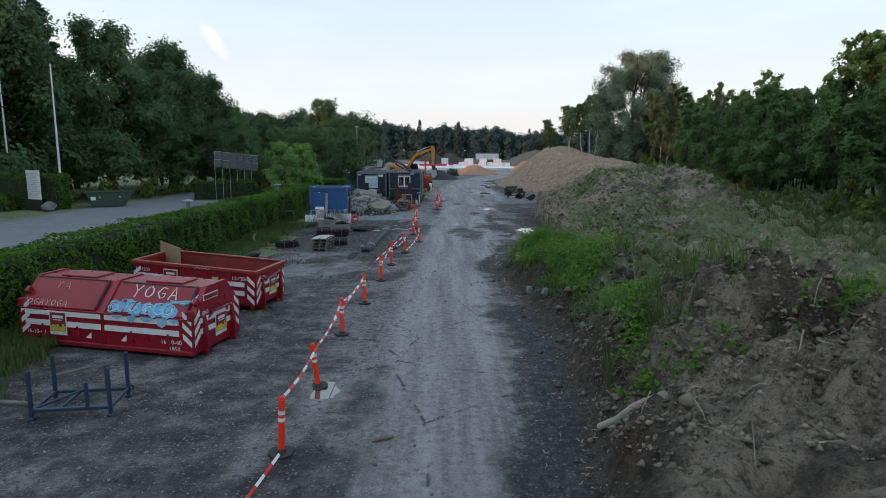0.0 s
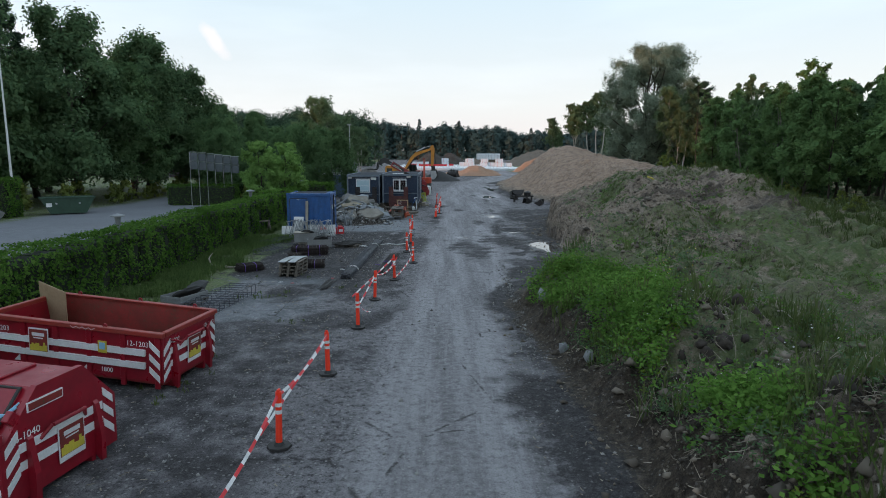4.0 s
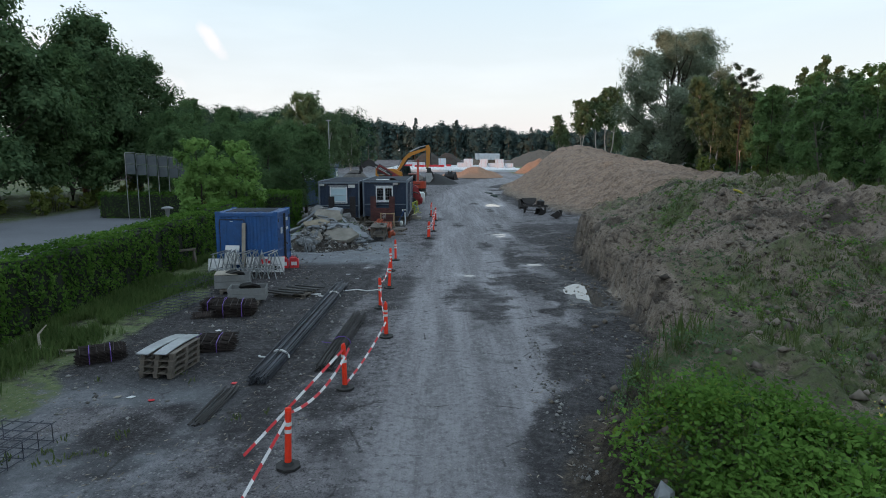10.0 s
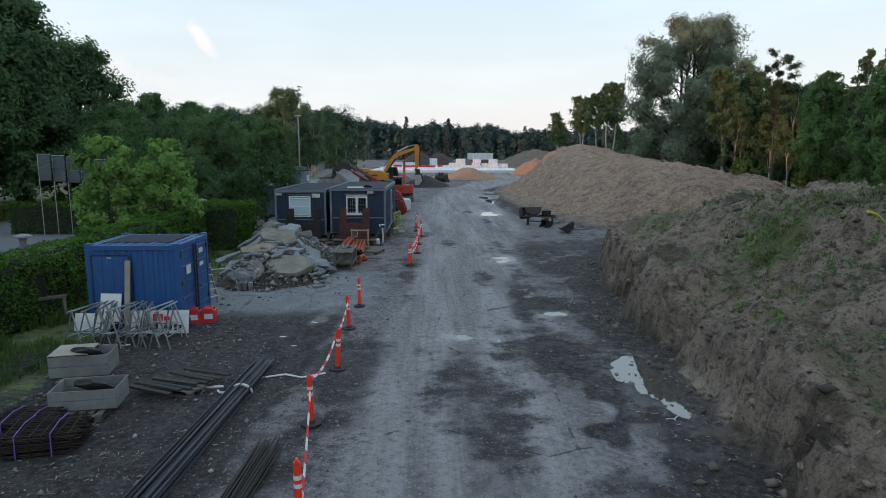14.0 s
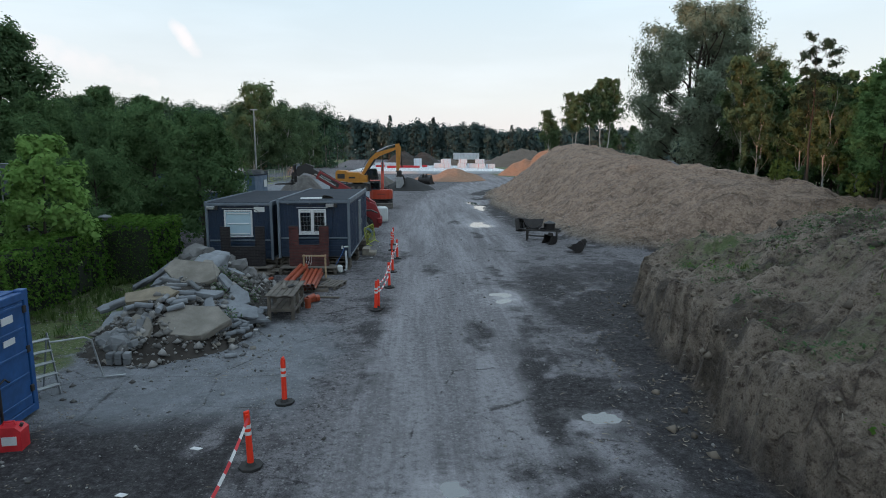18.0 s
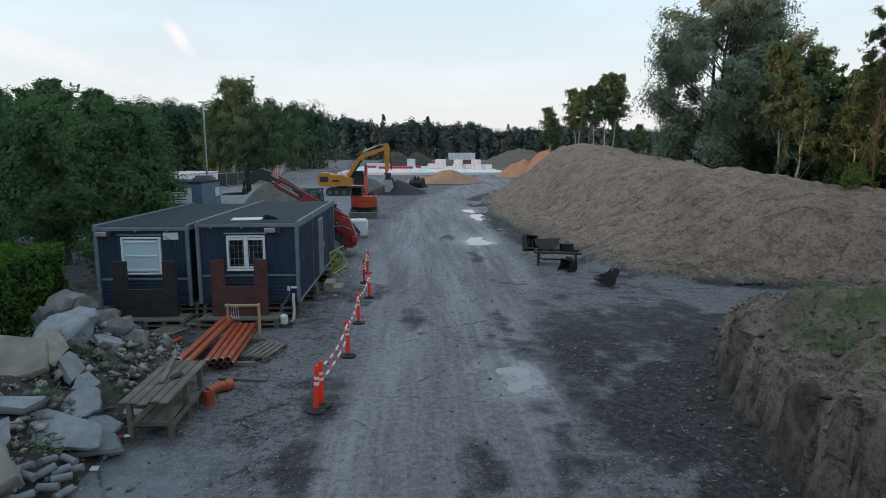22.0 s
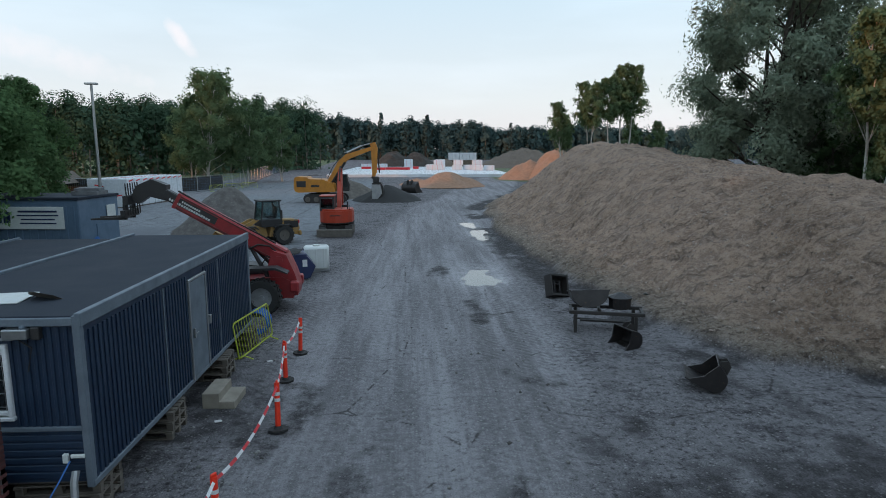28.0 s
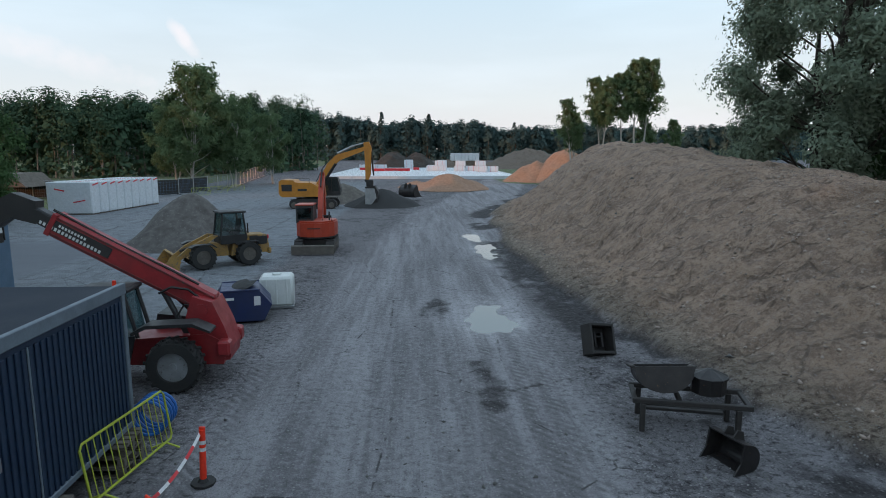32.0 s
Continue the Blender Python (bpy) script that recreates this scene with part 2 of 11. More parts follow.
    l.new(pos, at_.inputs["Vector"])
    sway = math_node(n, l, "MULTIPLY", math_node(n, l, "SUBTRACT", mid, 0.5), 0.5)
    joint = None
    for out, pitch in (("X", 1.9), ("Y", 2.6)):
        k = math_node(n, l, "PINGPONG", math_node(n, l, "ADD", at_.outputs[out], sway), pitch)
        k = ramp_node(n, l, k, 0.14, 0.0)
        joint = k if joint is None else math_node(n, l, "MAXIMUM", joint, k)
    joint = math_node(n, l, "MULTIPLY", math_node(n, l, "MULTIPLY", joint, ramp_node(n, l, mask("concrete"), 0.75, 0.95)), ramp_node(n, l, math_node(n, l, "ADD", math_node(n, l, "MULTIPLY", broad, 0.5), math_node(n, l, "MULTIPLY", fine, 0.5)), 0.44, 0.55, 0.0, 0.6))
    c = mix_node(n, l, joint, c, (0.045, 0.042, 0.042))
    bank = mix_node(n, l, ramp_node(n, l, mid, 0.42, 0.58), (0.31, 0.252, 0.2), (0.18, 0.142, 0.11))
    bank = speckle(bank, (0.36, 0.295, 0.235), (0.045, 0.026, 0.019))
    c = mix_node(n, l, mask("bank"), c, bank)
    humus = speckle((0.05, 0.038, 0.028), (0.13, 0.105, 0.08), (0.012, 0.01, 0.008))
    c = mix_node(n, l, broken("humus", 0.3, 0.75, 0.95), c, humus)
    sand = mix_node(n, l, ramp_node(n, l, mid, 0.42, 0.58), (0.42, 0.292, 0.21), (0.265, 0.18, 0.13))
    sand = speckle(sand, (0.51, 0.395, 0.32), (0.15, 0.11, 0.088), 0.8)
    c = mix_node(n, l, mask("sand"), c, sand)
    turf = mix_node(n, l, ramp_node(n, l, fine, 0.40, 0.62), (0.085, 0.12, 0.045), (0.15, 0.17, 0.075))
    g = ramp_node(n, l, math_node(n, l, "ADD", mask("grass"), math_node(n, l, "MULTIPLY", fine, 0.9)), 0.78, 1.05)
    g = math_node(n, l, "MULTIPLY", g, ramp_node(n, l, mid, 0.36, 0.5))
    c = mix_node(n, l, g, c, turf)
    tar = mix_node(n, l, ramp_node(n, l, broad, 0.3, 0.7), (0.125, 0.132, 0.15), (0.16, 0.167, 0.185))
    tar = mix_node(n, l, ramp_node(n, l, grit, 0.42, 0.6, 0, 0.4), tar, (0.075, 0.077, 0.082))
    c = mix_node(n, l, mask("tar"), c, tar)
    edge = n.new("ShaderNodeTexVoronoi")
    edge.feature = "DISTANCE_TO_EDGE"
    edge.inputs["Scale"].default_value = 0.3
    l.new(pos, edge.inputs["Vector"])
    crack = math_node(n, l, "MULTIPLY", ramp_node(n, l, math_node(n, l, "ADD", edge.outputs["Distance"], math_node(n, l, "MULTIPLY", fine, 0.02)), 0.02, 0.012), math_node(n, l, "MAXIMUM", ramp_node(n, l, mid, 0.5, 0.56), math_node(n, l, "MULTIPLY", mask("concrete"), 0.35)))
    # slip cracks across the slopes of the spoil heaps
    warp = n.new("ShaderNodeMapping")
    warp.inputs["Rotation"].default_value, warp.inputs["Scale"].default_value = (0, 0, 0.6), (0.55, 1.25, 0.9)
    bend = n.new("ShaderNodeVectorMath")
    shift = n.new("ShaderNodeTexNoise")
    shift.inputs["Scale"].default_value, shift.inputs["Detail"].default_value = 1.1, 4.0
    l.new(pos, shift.inputs["Vector"])
    l.new(pos, bend.inputs[0])
    l.new(shift.outputs["Color"], bend.inputs[1])
    l.new(bend.outputs["Vector"], warp.inputs["Vector"])
    slip = n.new("ShaderNodeTexVoronoi")
    slip.feature = "DISTANCE_TO_EDGE"
    slip.inputs["Scale"].default_value = 0.85
    l.new(warp.outputs["Vector"], slip.inputs["Vector"])
    slope = math_node(n, l, "MULTIPLY", ramp_node(n, l, slip.outputs["Distance"], 0.045, 0.012), math_node(n, l, "MULTIPLY", ramp_node(n, l, mid, 0.44, 0.54), mask("bank")))
    c = mix_node(n, l, math_node(n, l, "MULTIPLY", slope, 0.4), c, (0.07, 0.052, 0.042))
    crack = math_node(n, l, "MULTIPLY", crack, ramp_node(n, l, math_node(n, l, "ADD", mask("bank"), math_node(n, l, "ADD", mask("tar"), mask("grass"))), 0.0, 0.3, 0.75, 0.0))
    c = mix_node(n, l, crack, c, (0.035, 0.032, 0.03))
    wave = n.new("ShaderNodeTexWave")
    wave.wave_type, wave.bands_direction = "BANDS", "DIAGONAL"
    wave.inputs["Scale"].default_value, wave.inputs["Distortion"].default_value = 2.2, 1.2
    l.new(pos, wave.inputs["Vector"])
    lug = math_node(n, l, "MULTIPLY", math_node(n, l, "MULTIPLY", wave.outputs["Fac"], mask("tread")), ramp_node(n, l, fine, 0.38, 0.52))
    c = mix_node(n, l, math_node(n, l, "MULTIPLY", math_node(n, l, "MULTIPLY", lug, ramp_node(n, l, mid, 0.42, 0.56)), 0.55), c, (0.06, 0.055, 0.053))
    loose = math_node(n, l, "MULTIPLY", stone, ramp_node(n, l, math_node(n, l, "ADD", mask("tar"), mask("wet")), 0.0, 0.5, 0.7, 0.0))
    c = mix_node(n, l, loose, c, (0.383, 0.369, 0.355))
    l.new(c, p.inputs["Base Color"])
    wet = math_node(n, l, "MULTIPLY", mask("wet"), ramp_node(n, l, mid, 0.40, 0.58))
    l.new(ramp_node(n, l, wet, 0.0, 1.0, 0.95, 0.42), p.inputs["Roughness"])
    l.new(math_node(n, l, "MAXIMUM", ramp_node(n, l, wet, 0.0, 0.9, 0.16, 0.5), math_node(n, l, "MULTIPLY", mask("tar"), 0.6)), p.inputs["Specular IOR Level"])
    h = math_node(n, l, "ADD", math_node(n, l, "MULTIPLY", fine, 1.0), math_node(n, l, "MULTIPLY", grit, 0.3))
    h = math_node(n, l, "ADD", h, math_node(n, l, "MULTIPLY", loose, 0.35))
    h = math_node(n, l, "ADD", h, math_node(n, l, "MULTIPLY", math_node(n, l, "MULTIPLY", wave.outputs["Fac"], mask("tread")), 0.35))
    h = math_node(n, l, "MULTIPLY", h, ramp_node(n, l, math_node(n, l, "ADD", mask("tar"), mask("wet")), 0.0, 1.0, 1.0, 0.12))
    h = math_node(n, l, "MULTIPLY", h, ramp_node(n, l, mask("bank"), 0.0, 1.0, 0.7, 1.7))
    h = math_node(n, l, "SUBTRACT", h, math_node(n, l, "MULTIPLY", slope, 0.5))
    bump_node(n, l, p, h, 1.0, 0.13)
    return m


M_GROUND = ground_material()
M_BARK = surface("bark", (0.075, 0.062, 0.05), (0.045, 0.038, 0.03), 0.9, grain=18, bump=0.6)
M_BIRCH = surface("birch_bark", (0.52, 0.5, 0.46), (0.38, 0.36, 0.33), 0.8, grain=9, patch=5, wear=(0.05, 0.045, 0.04), wear_amount=0.57)
M_LEAF = foliage("broad_leaves", (0.09, 0.162, 0.072), (0.15, 0.235, 0.102))
M_LEAF_DARK = foliage("dark_leaves", (0.085, 0.15, 0.075), (0.145, 0.22, 0.105))
M_LEAF_LIGHT = foliage("young_leaves", (0.17, 0.3, 0.085), (0.25, 0.4, 0.12))
M_LEAF_EDGE = foliage("wood_edge_leaves", (0.125, 0.225, 0.09), (0.2, 0.31, 0.12))
M_LEAF_YELLOW = foliage("yellow_green_leaves", (0.165, 0.215, 0.06), (0.25, 0.29, 0.085))
M_BARK_PALE = surface("pale_grey_bark", (0.2, 0.185, 0.155), (0.13, 0.12, 0.1), 0.9, grain=18, bump=0.5)
M_LEAF_WILLOW = foliage("willow_leaves", (0.22, 0.275, 0.2), (0.32, 0.375, 0.275))
M_LEAF_BIRCH = foliage("birch_leaves", (0.12, 0.185, 0.098), (0.19, 0.26, 0.135))
# bluish: the haze over the far wood is put into this leaf colour
M_LEAF_HAZED = foliage("hazy_far_leaves", (0.072, 0.118, 0.116), (0.105, 0.16, 0.15), 0.12)
M_LEAF_MID = foliage("wood_leaves", (0.06, 0.105, 0.068), (0.095, 0.15, 0.092), 0.15)
M_NEEDLE = foliage("needles", (0.035, 0.06, 0.042), (0.06, 0.095, 0.058), 0.15)
M_HEDGE = foliage("hedge_leaves", (0.052, 0.125, 0.024), (0.14, 0.24, 0.05))
M_NETTLE = foliage("nettle_leaves", (0.085, 0.18, 0.035), (0.19, 0.33, 0.075))
M_HERB = foliage("herb_leaves", (0.13, 0.2, 0.03), (0.21, 0.28, 0.055))
M_HERB_GREY = foliage("blue_green_leaves", (0.09, 0.16, 0.075), (0.15, 0.22, 0.11))
M_VERGE = foliage("verge_grass_blades", (0.08, 0.135, 0.042), (0.15, 0.205, 0.075))
M_GRASS = foliage("grass_blades", (0.085, 0.125, 0.042), (0.16, 0.19, 0.075))
# twigs near black: shade between the hedge leaves is put into the colour
M_HEDGE_CORE = surface("shaded_hedge_twigs", (0.014, 0.02, 0.009), rough=0.95, bump=0.5)
M_RED = surface("red_lacquer", (0.28, 0.008, 0.02), (0.2, 0.007, 0.016), 0.36, grain=14, bump=0.04, wear=(0.17, 0.05, 0.035), wear_amount=0.68)
M_RED_RAIL = surface("faded_red_steel", (0.3, 0.03, 0.022), (0.22, 0.03, 0.02), 0.5, patch=3, wear=(0.12, 0.05, 0.03), wear_amount=0.64)
M_RED_IN = surface("scuffed_red_steel", (0.24, 0.022, 0.02), (0.14, 0.03, 0.02), 0.65, patch=3, wear=(0.11, 0.045, 0.025), wear_amount=0.56)
M_WHITE = surface("white_paint", (0.74, 0.74, 0.74), (0.6, 0.6, 0.6), 0.5, bump=0.03)
M_ORANGE = surface("orange_plastic", (0.93, 0.05, 0.016), (0.85, 0.042, 0.014), 0.45, bump=0.03)
M_RUBBER = surface("black_rubber", (0.02, 0.02, 0.02), (0.035, 0.033, 0.03), 0.75)
M_TAPE_RED = surface("red_tape", (0.72, 0.03, 0.04), rough=0.5, bump=0)
M_TAPE_WHITE = surface("white_tape", (0.8, 0.79, 0.78), rough=0.5, bump=0)
M_BLUE_STEEL = surface("blue_lacquered_steel", (0.014, 0.088, 0.27), (0.018, 0.072, 0.2), 0.5, grain=10, wear=(0.07, 0.045, 0.035), wear_amount=0.68)
M_RACK_BLUE = surface("dark_blue_steel", (0.014, 0.035, 0.085), (0.02, 0.03, 0.055), 0.5, wear=(0.08, 0.045, 0.03), wear_amount=0.6)
M_CABIN = surface("navy_cladding", (0.008, 0.024, 0.057), (0.011, 0.03, 0.064), 0.6, grain=8, bump=0.05)
M_CABIN_TRIM = surface("grey_cabin_trim", (0.15, 0.185, 0.22), (0.11, 0.135, 0.165), 0.55, bump=0.05)
M_FELT = surface("roofing_felt", (0.012, 0.018, 0.03), (0.018, 0.026, 0.04), 0.95, grain=40, patch=1.2)
M_PVC = surface("white_window_plastic", (0.72, 0.73, 0.74), (0.62, 0.63, 0.64), 0.35, bump=0)
M_GLASS, _n, _l, _p = node_mat("window_glass")
_p.inputs["Base Color"].default_value, _p.inputs["Roughness"].default_value = (0.012, 0.015, 0.018, 1), 0.04
_p.inputs["Specular IOR Level"].default_value = 0.7
M_CAB_GLASS, _n, _l, _p = node_mat("tinted_cab_glass")
_t, _g, _x = _n.new("ShaderNodeBsdfTransparent"), _n.new("ShaderNodeBsdfGlossy"), _n.new("ShaderNodeMixShader")
_t.inputs["Color"].default_value, _g.inputs["Roughness"].default_value, _x.inputs[0].default_value = (0.42, 0.55, 0.56, 1), 0.04, 0.14
_l.new(_t.outputs[0], _x.inputs[1])
_l.new(_g.outputs[0], _x.inputs[2])
_l.new(_x.outputs[0], _n["Material Output"].inputs["Surface"])
M_BLIND = surface("pale_blue_blind", (0.42, 0.56, 0.63), (0.38, 0.52, 0.6), 0.6, bump=0)
M_BRICK_RED = surface("red_brick", (0.13, 0.038, 0.033), (0.085, 0.03, 0.03), 0.85, grain=30, vary=0.55)
M_BRICK_DARK = surface("charcoal_brick", (0.022, 0.021, 0.025), (0.036, 0.028, 0.029), 0.85, grain=30, vary=0.9)
M_MORTAR = surface("mortar", (0.065, 0.055, 0.053), rough=0.95)
M_WOOD = surface("weathered_wood", (0.19, 0.16, 0.13), (0.115, 0.1, 0.085), 0.85, grain=22, patch=3, vary=0.4)
M_WOOD_NEW = surface("raw_pine", (0.42, 0.31, 0.19), (0.34, 0.25, 0.15), 0.8, grain=20, vary=0.3)
M_CONCRETE = surface("broken_concrete", (0.26, 0.27, 0.28), (0.155, 0.16, 0.165), 0.9, grain=24, bump=0.6, vary=0.5)
M_CONCRETE_PALE = surface("pale_poured_concrete", (0.275, 0.292, 0.312), (0.155, 0.165, 0.178), 0.9, grain=30, bump=0.8, vary=0.3)
M_CONCRETE_RAW = surface("yellowish_concrete", (0.27, 0.225, 0.16), (0.18, 0.15, 0.11), 0.95, grain=18, bump=0.9, vary=0.3)
M_CONCRETE_WARM = surface("sandy_concrete", (0.29, 0.264, 0.225), (0.18, 0.163, 0.138), 0.9, grain=24, bump=0.7, vary=0.3)
M_STONE = surface("field_stone", (0.2, 0.195, 0.19), (0.1, 0.096, 0.09), 0.85, grain=16, vary=0.5)
M_CRATE = surface("grey_crate_boards", (0.24, 0.245, 0.245), (0.17, 0.17, 0.165), 0.8, grain=20, vary=0.3)
M_BUCKET = surface("worn_bucket_steel", (0.034, 0.03, 0.03), (0.022, 0.02, 0.02), 0.42, 0.3, grain=14, patch=4, wear=(0.11, 0.06, 0.035), wear_amount=0.62)
M_RIM = surface("grey_rim_paint", (0.3, 0.31, 0.32), (0.2, 0.2, 0.2), 0.6, wear=(0.1, 0.09, 0.08), wear_amount=0.58)
M_STEEL_DARK = surface("rusty_black_steel", (0.028, 0.025, 0.024), (0.036, 0.031, 0.028), 0.65, 0.1, grain=16, wear=(0.06, 0.042, 0.03), wear_amount=0.64)
M_REBAR = surface("reinforcement_steel", (0.05, 0.056, 0.075), (0.065, 0.062, 0.066), 0.5, 0.6, grain=60)
M_GALV = surface("galvanised_steel", (0.42, 0.44, 0.45), (0.34, 0.35, 0.36), 0.4, 0.85, grain=12, bump=0.03)
M_RUST_DARK = surface("dark_rusty_bars", (0.04, 0.025, 0.019), (0.022, 0.017, 0.015), 0.8, metal=0.2, grain=30, vary=0.3)
M_PIPE = surface("terracotta_pipe_plastic", (0.4, 0.075, 0.028), (0.32, 0.062, 0.025), 0.45, bump=0.02, vary=0.25)
M_TELE_RED = surface("telehandler_red", (0.33, 0.024, 0.028), (0.22, 0.022, 0.024), 0.45, grain=12, wear=(0.10, 0.06, 0.045), wear_amount=0.63)
M_TELE_DARK = surface("worn_dark_red", (0.16, 0.02, 0.02), (0.09, 0.02, 0.018), 0.5, wear=(0.05, 0.035, 0.03), wear_amount=0.55)
M_MACHINE_BLACK = surface("black_machine_paint", (0.02, 0.02, 0.022), (0.034, 0.032, 0.03), 0.5)
M_YELLOW = surface("machine_yellow", (0.56, 0.225, 0.022), (0.44, 0.175, 0.02), 0.45, grain=12, wear=(0.16, 0.12, 0.07), wear_amount=0.66)
M_YELLOW_DUSTY = surface("dusty_machine_yellow", (0.42, 0.235, 0.055), (0.27, 0.17, 0.07), 0.65, grain=12, wear=(0.16, 0.13, 0.1), wear_amount=0.55)
M_EXC_ORANGE = surface("machine_orange", (0.46, 0.052, 0.02), (0.36, 0.042, 0.018), 0.45, grain=12, wear=(0.13, 0.09, 0.06), wear_amount=0.66)
M_LIME = surface("yellow_green_lacquer", (0.52, 0.58, 0.06), rough=0.5, bump=0)
M_NAVY = surface("navy_steel", (0.016, 0.028, 0.10), (0.02, 0.03, 0.075), 0.45)
M_TANK = surface("milky_plastic", (0.66, 0.68, 0.66), (0.58, 0.6, 0.58), 0.4, bump=0.02)
M_WRAP = surface("white_plastic_wrap", (0.72, 0.75, 0.78), (0.6, 0.64, 0.68), 0.3, grain=6, patch=3, bump=0.3)
M_GREYBLUE = surface("grey_blue_cabin", (0.105, 0.165, 0.24), (0.085, 0.14, 0.205), 0.55)
M_LAMP = surface("grey_lamp_enamel", (0.2, 0.21, 0.22), rough=0.5, bump=0)
M_LOG = surface("bleached_wood", (0.36, 0.32, 0.26), (0.25, 0.22, 0.18), 0.85, grain=25)
M_PURPLE = surface("purple_strap", (0.18, 0.09, 0.4), rough=0.6, bump=0)
M_SPRAY_DEEP = surface("deep_blue_spray", (0.1, 0.3, 0.5), (0.2, 0.42, 0.6), 0.5, patch=6, bump=0)
M_GRAFFITI = surface("pale_blue_spray", (0.25, 0.5, 0.68), rough=0.5, bump=0)
M_PINK = surface("pale_pink_spray", (0.62, 0.42, 0.42), rough=0.5, bump=0)
M_SIGN_YELLOW = surface("yellow_print", (0.62, 0.5, 0.06), rough=0.5, bump=0)
M_HOSE = surface("blue_hose", (0.03, 0.16, 0.5), rough=0.45, bump=0)
M_GRAVEL = surface("brown_gravel", (0.155, 0.137, 0.118), (0.1, 0.088, 0.076), 0.95, grain=9, bump=0.9)
M_COAL = surface("dark_tarmac_planings", (0.03, 0.03, 0.03), (0.045, 0.042, 0.04), 0.95, grain=9, bump=0.9)
M_SAND = surface("orange_sand", (0.37, 0.215, 0.135), (0.27, 0.16, 0.105), 0.95, grain=7, bump=0.6)
M_EARTH = surface("brown_earth", (0.17, 0.13, 0.1), (0.11, 0.085, 0.065), 0.95, grain=5, bump=0.8)
M_EARTH_GREY = surface("grey_brown_soil", (0.135, 0.122, 0.112), (0.08, 0.072, 0.066), 0.95, grain=5, bump=0.9, wear=(0.26, 0.245, 0.23), wear_amount=0.6)
M_EARTH_DARK = surface("dark_crushed_earth", (0.06, 0.05, 0.042), (0.028, 0.024, 0.02), 0.95, grain=7, bump=0.9)
M_BAG_GREEN = surface("dark_green_lacquer", (0.02, 0.06, 0.035), rough=0.5)
M_WATER, _n, _l, _p = node_mat("puddle_water")
_p.inputs["Base Color"].default_value, _p.inputs["Roughness"].default_value = (0.06, 0.058, 0.055, 1), 0.02
_p.inputs["IOR"].default_value = 2.7

